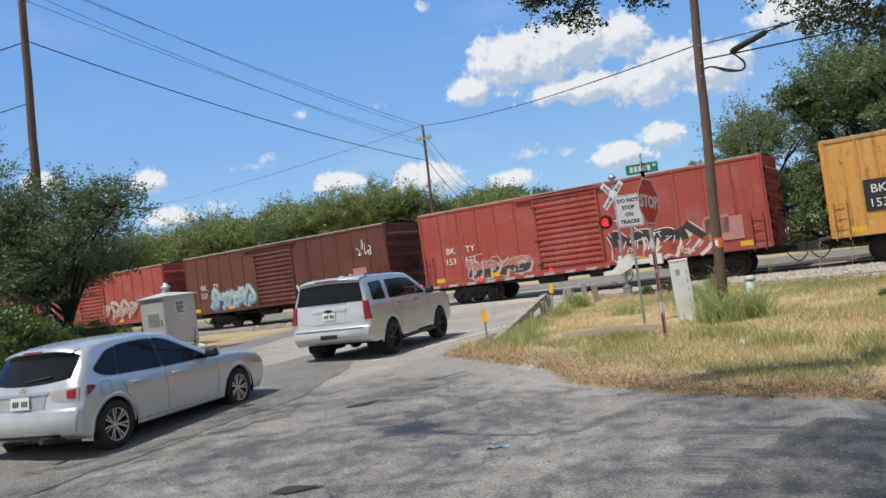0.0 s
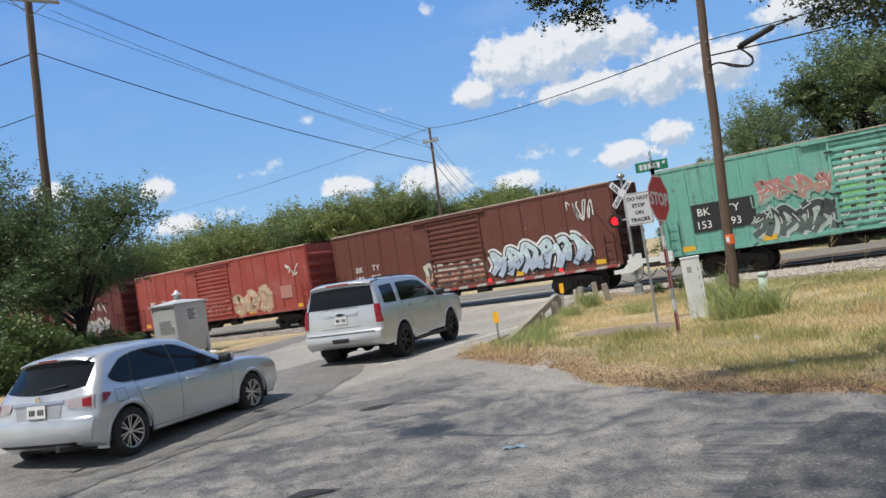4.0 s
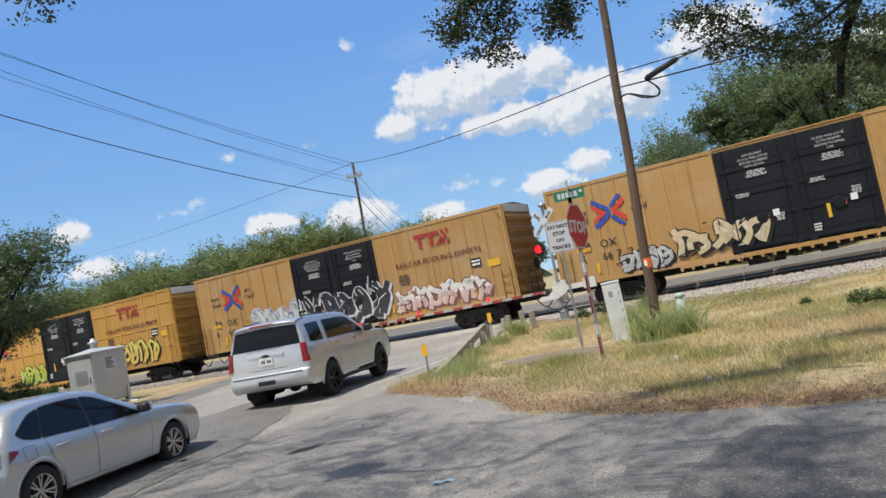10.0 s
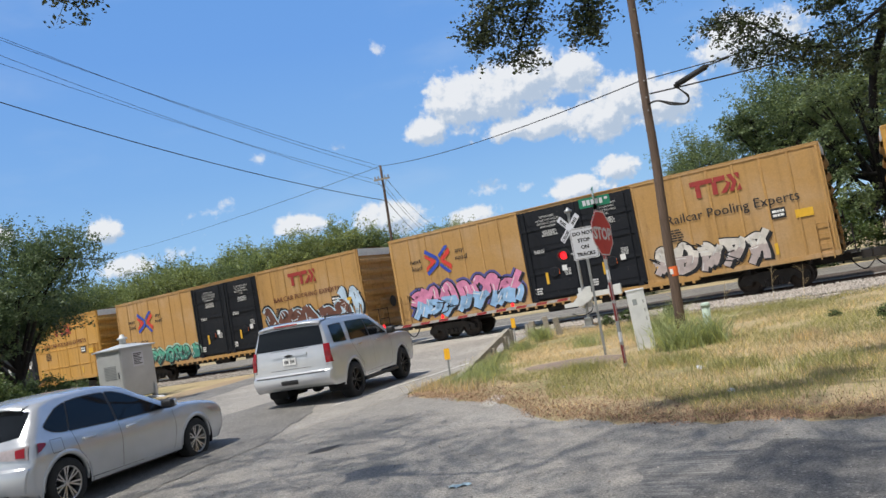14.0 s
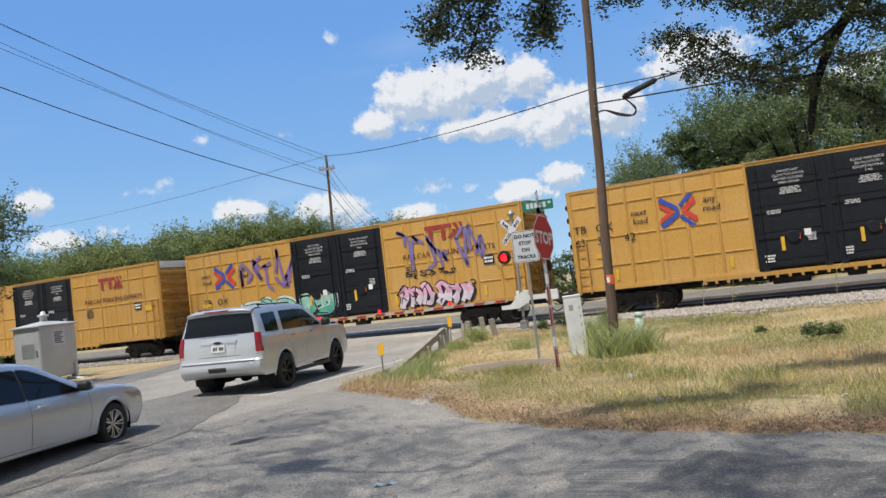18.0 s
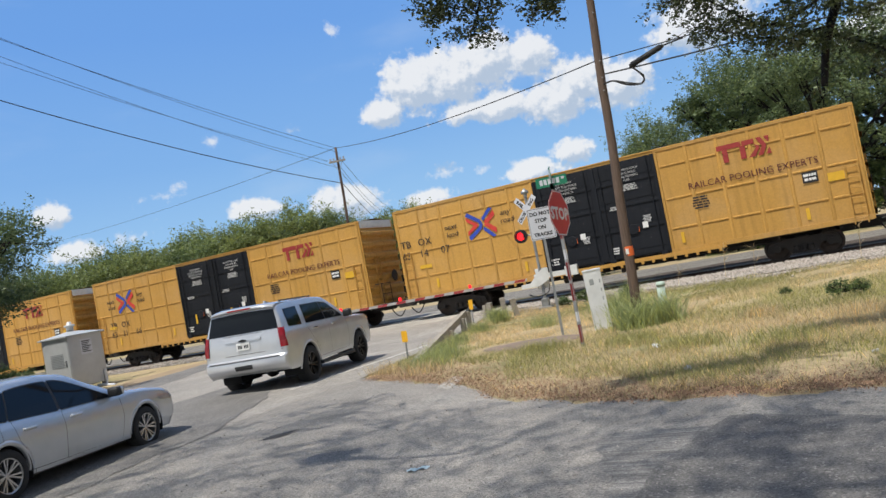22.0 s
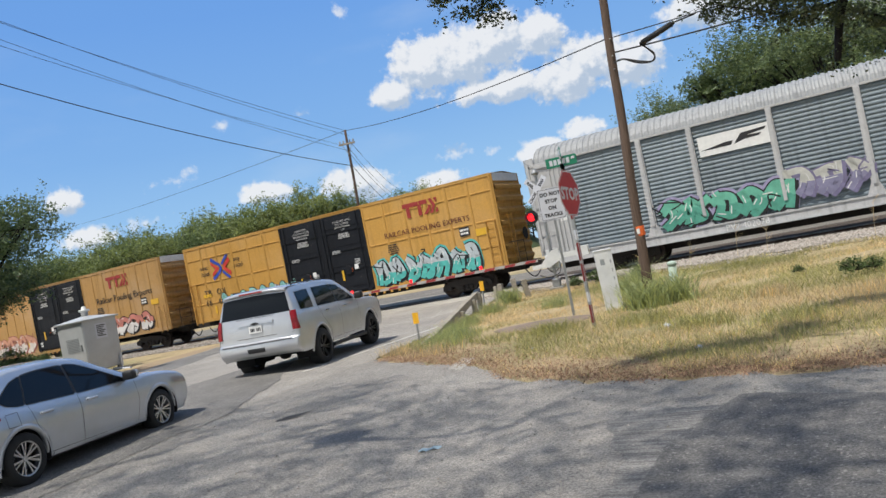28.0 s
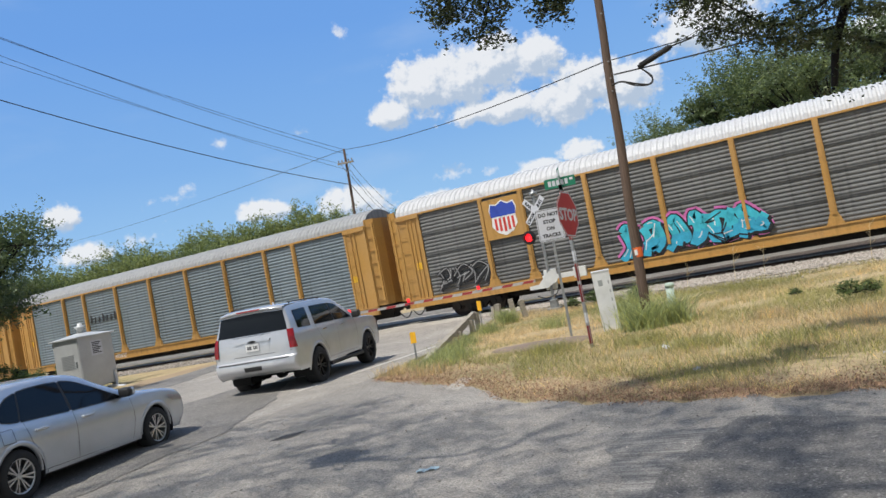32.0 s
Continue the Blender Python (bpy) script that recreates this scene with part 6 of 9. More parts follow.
def build_suv(at):
    car = thing("sport_utility_vehicle", "silver full-size sport utility vehicle waiting at the crossing", "car", at=at)
    r = 0.4
    rows = [(-0.92, 0.43, -1.0, 0.45), (-0.97, 0.52, -1.13, 0.53), (-1.0, 0.63, -1.175, 0.63), (-0.995, 0.755, -1.165, 0.76), (-0.98, 0.8, -1.08, 0.805), (-0.97, 1.05, -1.07, 1.06), (-0.95, 1.28, -1.045, 1.3), (-0.9, 1.5, -0.99, 1.52), (-0.83, 1.73, -0.95, 1.79), (-0.55, 1.795, -0.66, 1.865), (0.2, 1.82, 0.2, 1.893), (0.8, 1.815, 0.9, 1.89), (1.3, 1.78, 1.55, 1.855), (1.8, 1.57, 2.05, 1.61), (2.25, 1.33, 2.5, 1.33), (2.5, 1.225, 2.68, 1.265), (3.1, 1.19, 3.2, 1.25), (3.62, 1.12, 3.82, 1.17), (3.76, 0.95, 3.97, 0.96), (3.8, 0.68, 4.02, 0.64), (3.7, 0.42, 3.9, 0.42)]
    heights = [(0.4, 0.955), (0.5, 0.985), (0.7, 0.997), (0.85, 1.0), (1.05, 1.0), (1.12, 0.99), (1.2, 0.976), (1.26, 0.955), (1.3, 0.938), (1.5, 0.88), (1.75, 0.79), (1.83, 0.755)]
    sh = Shell(rows, 1.01, heights, (-0.35, 3.1, 0.075), 0.42, ((0.0, r), (2.946, r)), 0.47)
    part("body", mesh_of("body", lambda bm: sh.body(bm), SILVER, True), car)
    add_wheels(car, sh, 2.946, 1.74, r, 0.29, RIMDARK, 6, True, SILVER, 0.475, 0.004)
    for s in (-1, 1):
        for name, low, high in (
            ("quarter_window", line((-0.72, 1.32), (-0.14, 1.31), 6), line((-0.66, 1.69), (-0.06, 1.71), 6)),
            ("rear_door_window", line((0.08, 1.305), (1.1, 1.3), 4), line((0.18, 1.715), (1.1, 1.715), 4)),
            ("front_door_window", line((1.15, 1.3), (2.12, 1.29), 5), line((1.15, 1.715), (1.5, 1.67), 5)),
        ):
            w = part(name, mesh_of(name, lambda bm: sh.side_patch(bm, low, high, s, 0.006), TINT, True), car, "dark tinted window")
            rim = [low[0], *low[1:], *high[::-1], low[0]]
            part("window_seal", mesh_of("window_seal", lambda bm: sh.seam(bm, rim, s, 0.028), TRIM), w)
        part("pillar_trim", mesh_of("pillar_trim", lambda bm: sh.side_patch(bm, line((1.09, 1.3), (1.16, 1.3), 2), line((1.09, 1.715), (1.16, 1.715), 2), s, 0.004), TRIM, True), car, "black pillar trim between the windows")
        sm = mesh_of("door_seam", lambda bm: (sh.seam(bm, [(2.2, 0.5), (2.27, 0.85), (2.2, 1.26)], s), sh.seam(bm, [(1.13, 0.5), (1.13, 1.3)], s), sh.seam(bm, [(0.36, 0.85), (0.16, 1.05), (0.06, 1.29)], s), sh.seam(bm, [(0.47, 0.5), (0.5, 0.72), (0.36, 0.85)], s), sh.seam(bm, [(0.47, 0.5), (2.2, 0.5)], s)), SEAM)
        part("door_seam", sm, car)
        part("fuel_door", mesh_of("fuel_door", lambda bm: sh.seam(bm, [(-0.42, 0.98), (-0.22, 0.98), (-0.22, 1.14), (-0.42, 1.14), (-0.42, 0.98)], s, 0.006), SEAM), car) if s > 0 else None
        for x in (0.28, 1.28):
            part("door_handle", mesh_of("door_handle", lambda bm: box(bm, x, x + 0.2, *sorted((s * sh.side(x + 0.1, 1.16, 0.0), s * sh.side(x + 0.1, 1.16, 0.045))), 1.145, 1.18, 0.01), CHROME), car, "bright door handle")
        part("running_board", mesh_of("running_board", lambda bm: box(bm, 0.5, 2.45, *sorted((s * 0.9, s * 1.03)), 0.31, 0.39, 0.015), TRIM), car, "black running board")
        m = part("mirror", mesh_of("mirror", lambda bm: box(bm, 2.06, 2.24, *sorted((s * 1.0, s * 1.2)), 1.24, 1.42, 0.045), TRIM, True), car, "black door mirror")
        part("mirror_cap", mesh_of("mirror_cap", lambda bm: box(bm, 2.14, 2.26, *sorted((s * 1.01, s * 1.195)), 1.26, 1.41, 0.045), SILVER, True), m)
        part("roof_rail", mesh_of("roof_rail", lambda bm: (rod(bm, (-0.55, s * 0.7, 1.895), (1.0, s * 0.7, 1.89), 0.014, 8), [rod(bm, (x, s * 0.7, 1.84), (x, s * 0.7, 1.89), 0.016, 8) for x in (-0.5, 0.3, 0.95)])[0], TRIM), car, "black roof rail")
        ys = sorted((s * 0.80, s * 0.99))
        lamp = part("tail_lamp", mesh_of("tail_lamp", lambda bm: (sh.rear_patch(bm, line((s * 0.855, 0.93), (s * 0.99, 0.93), 9), line((s * 0.825, 1.33), (s * 0.932, 1.33), 9), 0.022, 8, 0.03)) and None, REDLENS, True), car, "tall red tail lamp")
        part("lamp_band", mesh_of("lamp_band", lambda bm: sh.rear_patch(bm, line((s * 0.865, 1.07), (s * 0.955, 1.07), 3), line((s * 0.86, 1.17), (s * 0.945, 1.17), 3), 0.026, 3), plain("dark_red_lens", (0.2, 0.004, 0.006), 0.15)), lamp)
        part("head_lamp", mesh_of("head_lamp", lambda bm: sh.rear_patch(bm, line((s * 0.6, 0.82), (s * 0.96, 0.86), 4), line((s * 0.6, 0.98), (s * 0.94, 1.0), 4), 0.01, 4, face=sh.front), CLEARLENS), car)
    yy = lambda z, w: line((-w, z), (w, z), 10)
    part("rear_window", mesh_of("rear_window", lambda bm: sh.rear_patch(bm, yy(1.33, 0.83), [(y, 1.735 + 0.03 * (1 - (y / 0.75) ** 2)) for y, _ in yy(1.7, 0.745)], 0.008, 8), TINT, True), car, "dark tinted tailgate window")
    part("roof_spoiler", mesh_of("roof_spoiler", lambda bm: [quad_mesh(bm, [[(sh.rear(y, 1.78) + dx, y, z - 0.05 * (y / 0.78) ** 4) for y in [-0.755 + 1.51 * k / 12 for k in range(13)]] for dx, z in ((0.5, 1.893), (0.08, 1.885), (-0.07, 1.845), (-0.08, 1.82), (-0.03, 1.79), (0.06, 1.775))])], SILVER, True), car, "body-coloured roof spoiler")
    part("brake_light", mesh_of("brake_light", lambda bm: box(bm, sh.rear(0, 1.78) - 0.088, sh.rear(0, 1.78) - 0.05, -0.28, 0.28, 1.815, 1.845), REDLENS), car, "red high brake light")
    part("tailgate_seam", mesh_of("tailgate_seam", lambda bm: [sh.rear_patch(bm, [(-0.88, z0), (-0.4, z0), (0.4, z0), (0.88, z0)], [(-0.88, z1), (-0.4, z1), (0.4, z1), (0.88, z1)], 0.004, 2) for z0, z1 in ((0.885, 0.893), (1.3, 1.308))] and None, SEAM), car)
    part("bumper", mesh_of("bumper", lambda bm: sh.rear_patch(bm, yy(0.56, 0.92), yy(0.75, 0.94), 0.02, 6, 0.05), SILVER, True), car, "body-coloured rear bumper")
    part("bumper_step", mesh_of("bumper_step", lambda bm: sh.rear_patch(bm, yy(0.752, 0.84), yy(0.775, 0.84), 0.028, 2), TRIM), car)
    part("tow_hatch", mesh_of("tow_hatch", lambda bm: sh.rear_patch(bm, line((-0.2, 0.57), (0.2, 0.57), 4), line((-0.21, 0.665), (0.21, 0.665), 4), 0.03, 2), TRIM), car, "black tow hitch cover")
    part("plate_recess", mesh_of("plate_recess", lambda bm: sh.rear_patch(bm, yy(0.9, 0.38), yy(1.16, 0.4), 0.006, 3), SILVER), car)
    part("chrome_bar", mesh_of("chrome_bar", lambda bm: sh.rear_patch(bm, yy(1.165, 0.42), yy(1.21, 0.43), 0.03, 3, 0.03), SILVER), car, "body-coloured bar over the plate")
    part("tail_badge", mesh_of("tail_badge", lambda bm: (box(bm, sh.rear(0, 1.18) - 0.045, sh.rear(0, 1.18) - 0.02, -0.09, 0.09, 1.165, 1.195), box(bm, sh.rear(0, 1.18) - 0.045, sh.rear(0, 1.18) - 0.02, -0.04, 0.04, 1.15, 1.21)) and None, SEAM), car, "small dark tailgate emblem")
    plate_bars(car, sh.rear(0, 1.06) - 0.02, 1.06, 4)
    part("windscreen", mesh_of("windscreen", lambda bm: sh.rear_patch(bm, yy(1.24, 0.82), yy(1.7, 0.66), 0.006, 8, face=sh.front), TINT, True), car)
    part("grille", mesh_of("grille", lambda bm: sh.rear_patch(bm, yy(0.62, 0.55), yy(0.98, 0.58), 0.01, 4, face=sh.front), TRIM), car)
    part("underbody", mesh_of("underbody", lambda bm: (box(bm, -0.35, 3.6, -0.7, 0.7, 0.4, 0.52), rod(bm, (-0.95, 0.35, 0.5), (-0.2, 0.4, 0.44), 0.045, 10), rod(bm, (0, -0.8, 0.38), (0, 0.8, 0.38), 0.06, 10), lathe(bm, [(0.05, -0.16), (0.14, -0.06), (0.14, 0.06), (0.05, 0.16)], (0, 0, 0.38), (1, 0, 0), 12)) and None, TRIM), car, "dark axle, exhaust and underbody")
    part("antenna_fin", mesh_of("antenna_fin", lambda bm: prism(bm, [(0.1, -0.02, 1.88), (0.35, -0.015, 1.89), (0.12, -0.01, 1.95)], (0, 0.04, 0)), SILVER), car)
    return car


def build_hatch(at):
    car = thing("hatchback_car", "silver compact hatchback waiting behind the other car", "car", at=at)
    r = 0.315
    rows = [(-0.4, 0.24, -0.5, 0.25), (-0.47, 0.33, -0.66, 0.34), (-0.485, 0.46, -0.695, 0.47), (-0.475, 0.58, -0.685, 0.61), (-0.46, 0.65, -0.635, 0.655), (-0.43, 0.78, -0.615, 0.8), (-0.36, 0.92, -0.56, 0.935), (-0.23, 1.1, -0.41, 1.14), (-0.1, 1.25, -0.27, 1.345), (0.04, 1.315, -0.06, 1.4), (0.4, 1.35, 0.4, 1.435), (0.8, 1.35, 0.85, 1.438), (1.15, 1.315, 1.35, 1.39), (1.58, 1.135, 1.8, 1.175), (2.05, 0.935, 2.38, 0.955), (2.3, 0.885, 2.52, 0.94), (2.78, 0.845, 2.95, 0.905), (3.15, 0.765, 3.36, 0.82), (3.27, 0.65, 3.49, 0.69), (3.31, 0.47, 3.54, 0.46), (3.18, 0.235, 3.42, 0.22)]
    heights = [(0.2, 0.93), (0.27, 0.955), (0.36, 0.975), (0.55, 0.995), (0.66, 1.0), (0.72, 0.996), (0.8, 0.975), (0.87, 0.955), (0.92, 0.928), (1.1, 0.855), (1.3, 0.755), (1.4, 0.69)]
    sh = Shell(rows, 0.872, heights, (-0.25, 2.7, 0.085), 0.235, ((0.0, r), (2.62, r)), 0.362, 2.6)
    part("body", mesh_of("body", lambda bm: sh.body(bm), SILVER2, True), car)
    add_wheels(car, sh, 2.62, 1.5, r, 0.21, RIMLIGHT, 7, True, SILVER2, 0.355, 0.003)
    for s in (-1, 1):
        for name, low, high in (
            ("quarter_window", [(-0.2, 1.04), (-0.12, 0.985), (0.0, 0.955), (0.12, 0.946)], [(-0.19, 1.06), (-0.06, 1.15), (0.08, 1.235), (0.24, 1.28)]),
            ("rear_door_window", line((0.15, 0.944), (0.94, 0.917), 4), [(0.27, 1.287), (0.45, 1.305), (0.62, 1.311), (0.8, 1.311), (0.94, 1.306)]),
            ("front_door_window", line((0.99, 0.915), (1.96, 0.91), 5), [(0.98, 1.305), (1.05, 1.3), (1.12, 1.288), (1.19, 1.268), (1.28, 1.235), (1.36, 1.2)]),
        ):
            w = part(name, mesh_of(name, lambda bm: sh.side_patch(bm, low, high, s, 0.005), TINT, True), car, "dark tinted window")
            part("window_seal", mesh_of("window_seal", lambda bm: sh.seam(bm, [*low, *high[::-1], low[0]], s, 0.03), TRIM), w)
        for low, high in ((line((0.93, 0.92), (1.0, 0.918), 2), line((0.93, 1.305), (1.0, 1.302), 2)), (line((0.1, 0.948), (0.17, 0.945), 2), line((0.22, 1.28), (0.29, 1.286), 2))):
            part("pillar_trim", mesh_of("pillar_trim", lambda bm: sh.side_patch(bm, low, high, s, 0.004), TRIM, True), car, "black pillar trim between the windows")
        part("door_seam", mesh_of("door_seam", lambda bm: (sh.seam(bm, [(2.06, 0.28), (2.12, 0.55), (2.1, 0.86)], s), sh.seam(bm, [(0.97, 0.27), (0.98, 0.9)], s), sh.seam(bm, [(0.36, 0.3), (0.36, 0.5), (0.22, 0.66), (0.17, 0.92)], s), sh.seam(bm, [(0.36, 0.29), (2.06, 0.28)], s)) and None, SEAM), car)
        part("sill_strip", mesh_of("sill_strip", lambda bm: sh.side_patch(bm, line((0.42, 0.24), (2.2, 0.24), 8), line((0.42, 0.285), (2.2, 0.285), 8), s, 0.012, 3, 0.02), SILVER2), car, "body-coloured sill strip")
        for x in (0.3, 1.1):
            part("door_handle", mesh_of("door_handle", lambda bm: box(bm, x, x + 0.19, *sorted((s * sh.side(x + 0.1, 0.79, -0.01), s * sh.side(x + 0.1, 0.79, 0.035))), 0.775, 0.81, 0.012), SILVER2, True), car)
        part("fuel_flap", mesh_of("fuel_flap", lambda bm: sh.seam(bm, [(-0.2, 0.72), (-0.02, 0.72), (-0.02, 0.88), (-0.2, 0.88), (-0.2, 0.72)], s, 0.006), SEAM), car) if s < 0 else None
        m = part("mirror", mesh_of("mirror", lambda bm: box(bm, 1.86, 2.0, *sorted((s * 0.84, s * 1.02)), 0.9, 1.03, 0.04), TRIM, True), car, "black door mirror")
        part("mirror_cap", mesh_of("mirror_cap", lambda bm: box(bm, 1.93, 2.02, *sorted((s * 0.86, s * 1.025)), 0.91, 1.03, 0.04), SILVER2, True), m)
        lamp = part("tail_lamp", mesh_of("tail_lamp", lambda bm: (sh.rear_patch(bm, line((s * 0.48, 0.76), (s * 0.83, 0.72), 6), line((s * 0.44, 0.86), (s * 0.80, 0.88), 6), 0.016, 6, 0.02), sh.side_patch(bm, [(-0.435, 0.74), (-0.38, 0.77), (-0.27, 0.84)], [(-0.4, 0.885), (-0.35, 0.885), (-0.27, 0.87)], s, 0.012, 4)), CLEARLENS, True), car, "clear and red tail lamp")
        part("red_lens", mesh_of("red_lens", lambda bm: (sh.side_patch(bm, [(-0.43, 0.77), (-0.37, 0.79), (-0.285, 0.845)], [(-0.4, 0.88), (-0.35, 0.88), (-0.285, 0.868)], s, 0.018, 4), sh.rear_patch(bm, line((s * 0.7, 0.76), (s * 0.8, 0.75), 3), line((s * 0.68, 0.85), (s * 0.78, 0.86), 3), 0.022, 4)), REDLENS, True), lamp)
        part("head_lamp", mesh_of("head_lamp", lambda bm: (sh.side_patch(bm, line((3.02, 0.66), (3.34, 0.62), 4), line((2.92, 0.76), (3.24, 0.72), 4), s, 0.008, 4), sh.rear_patch(bm, line((s * 0.5, 0.6), (s * 0.82, 0.62), 4), line((s * 0.5, 0.72), (s * 0.8, 0.72), 4), 0.008, 4, face=sh.front)), CLEARLENS, True), car, "clear wrap-round head lamp")
        part("bumper_reflector", mesh_of("bumper_reflector", lambda bm: sh.rear_patch(bm, line((s * 0.52, 0.4), (s * 0.72, 0.4), 3), line((s * 0.52, 0.44), (s * 0.72, 0.44), 3), 0.012, 2), REDLENS), car)
        part("mud_flap", mesh_of("mud_flap", lambda bm: box(bm, -0.4, -0.385, *sorted((s * 0.66, s * 0.84)), 0.2, 0.4), SILVER2), car)
    yy = lambda z, w: line((-w, z), (w, z), 10)
    part("rear_window", mesh_of("rear_window", lambda bm: sh.rear_patch(bm, [(y, 0.945 + 0.05 * (y / 0.7) ** 2) for y, _ in yy(0, 0.66)], [(y, 1.315 - 0.06 * (y / 0.64) ** 4) for y, _ in yy(0, 0.63)], 0.008, 10), TINT, True), car, "dark tinted rear window")
    part("wiper", mesh_of("wiper", lambda bm: rod(bm, (sh.rear(0, 1.0, 0.025), 0.0, 0.99), (sh.rear(0.4, 1.02, 0.025), -0.4, 1.03), 0.012, 6), TRIM), car)
    part("roof_spoiler", mesh_of("roof_spoiler", lambda bm: quad_mesh(bm, [[(sh.rear(y * 0.9, 1.33) + dx, y, z - 0.06 * (y / 0.6) ** 4) for y in [-0.56 + 1.12 * k / 12 for k in range(13)]] for dx, z in ((0.45, 1.405), (0.05, 1.385), (-0.1, 1.345), (-0.1, 1.327), (0.02, 1.31))]), SILVER2, True), car, "body-coloured roof spoiler")
    part("brake_light", mesh_of("brake_light", lambda bm: box(bm, sh.rear(0, 1.33) - 0.108, sh.rear(0, 1.33) - 0.08, -0.15, 0.15, 1.331, 1.351), REDLENS), car, "red high brake light")
    part("bumper", mesh_of("bumper", lambda bm: sh.rear_patch(bm, yy(0.345, 0.79), yy(0.62, 0.845), 0.035, 6, 0.05), SILVER2, True), car, "body-coloured rear bumper")
    part("lower_valance", mesh_of("lower_valance", lambda bm: sh.rear_patch(bm, yy(0.315, 0.6), yy(0.35, 0.62), 0.04, 2), TRIM), car)
    part("plate_recess", mesh_of("plate_recess", lambda bm: sh.rear_patch(bm, yy(0.66, 0.36), yy(0.83, 0.4), 0.006, 3), plain("recess_pale", (0.42, 0.43, 0.45), 0.4, 0.4)), car)
    part("chrome_bar", mesh_of("chrome_bar", lambda bm: sh.rear_patch(bm, yy(0.83, 0.42), yy(0.86, 0.42), 0.025, 3, 0.025), CHROME), car, "bright bar over the plate")
    part("tail_badge", mesh_of("tail_badge", lambda bm: lathe(bm, [(0.045, 0), (0.045, 0.01)], (sh.rear(0, 0.88) - 0.012, 0, 0.885), (-1, 0, 0), 16), CHROME), car)
    plate_bars(car, sh.rear(0, 0.74) - 0.02, 0.745, 6)
    part("windscreen", mesh_of("windscreen", lambda bm: sh.rear_patch(bm, yy(0.94, 0.72), yy(1.38, 0.54), 0.006, 8, face=sh.front), TINT, True), car)
    part("grille", mesh_of("grille", lambda bm: sh.rear_patch(bm, yy(0.34, 0.5), yy(0.6, 0.46), 0.008, 4, face=sh.front), TRIM), car)
    part("underbody", mesh_of("underbody", lambda bm: (box(bm, -0.3, 3.2, -0.62, 0.62, 0.18, 0.28), rod(bm, (-0.84, -0.5, 0.31), (-0.4, -0.5, 0.24), 0.04, 10)) and None, TRIM), car, "dark underbody with exhaust pipe")
    return car


build_suv(pose(-11.08, 13.6, 0.07, 0.5, 0.5, 102.1))
build_hatch(pose(-9.45, 5.71, 0.158, 0.25, 1.1, 103.3))

# ---- poles, wires, signs and the crossing's gear ----
def wood_mat():
    m = Mat("weathered_pole_wood", (0.135, 0.092, 0.068), 0.9)
    m.shade(m.noise(5, 5, (9, 9, 0.5)), 0.5, 1.2)
    m.mix((0.1, 0.065, 0.045), m.times(m.step(m.noise(1.2, 5, (1, 1, 0.4)), 0.5, 0.75), 0.6))
    m.bump(m.noise(7, 4, (10, 10, 0.4)), 0.6, 0.01)
    return m.done()


WOOD = wood_mat()
GREYWOOD = Mat("grey_timber", (0.42, 0.375, 0.305), 0.9)
GREYWOOD = GREYWOOD.shade(GREYWOOD.noise(6, 5, (1, 8, 8)), 0.55, 1.15).shade(GREYWOOD.noise(2, 4), 0.75, 1.1).bump(GREYWOOD.noise(9, 4, (1, 9, 9)), 0.5, 0.008).done()
CABLE = plain("black_cable", (0.018, 0.018, 0.018), 0.7)
ZINC = plain("galvanised_steel", (0.36, 0.37, 0.37), 0.45, 0.7, 0.25, 9)
SIGNWHITE = plain("sign_white_sheeting", (0.6, 0.615, 0.66), 0.5, 0, 0.06, 8)
SIGNRED = plain("sign_red_sheeting", (0.50, 0.028, 0.035), 0.45, 0, 0.12, 4)
SIGNGREEN = plain("sign_green_sheeting", (0.01, 0.20, 0.11), 0.45, 0, 0.12, 4)
SIGNBACK = plain("sign_back_aluminium", (0.42, 0.43, 0.43), 0.5, 0.6)
WHITEBOX = plain("white_enamel_dirty", (0.68, 0.69, 0.68), 0.5, 0, 0.2, 3)
HOUSEGREY = plain("signal_house_aluminium", (0.54, 0.555, 0.56), 0.5, 0.2, 0.14, 2)
HOUSEDARK = plain("signal_house_vent", (0.36, 0.375, 0.385), 0.6, 0.2)
MARKER = plain("marker_yellow", (0.88, 0.46, 0.02), 0.5, 0, 0.1)
BLACKPAINT = plain("signal_black", (0.015, 0.015, 0.016), 0.5)
PALEGREEN = plain("pale_green_pipe", (0.42, 0.52, 0.44), 0.6, 0, 0.2)


def lamp_red():
    m = Mat("lit_red_lens", (0.5, 0.005, 0.01), 0.2)
    m.b.inputs["Emission Color"].default_value = (1.0, 0.02, 0.03, 1)
    m.b.inputs["Emission Strength"].default_value = 1.6
    return m.done()


LIT = lamp_red()


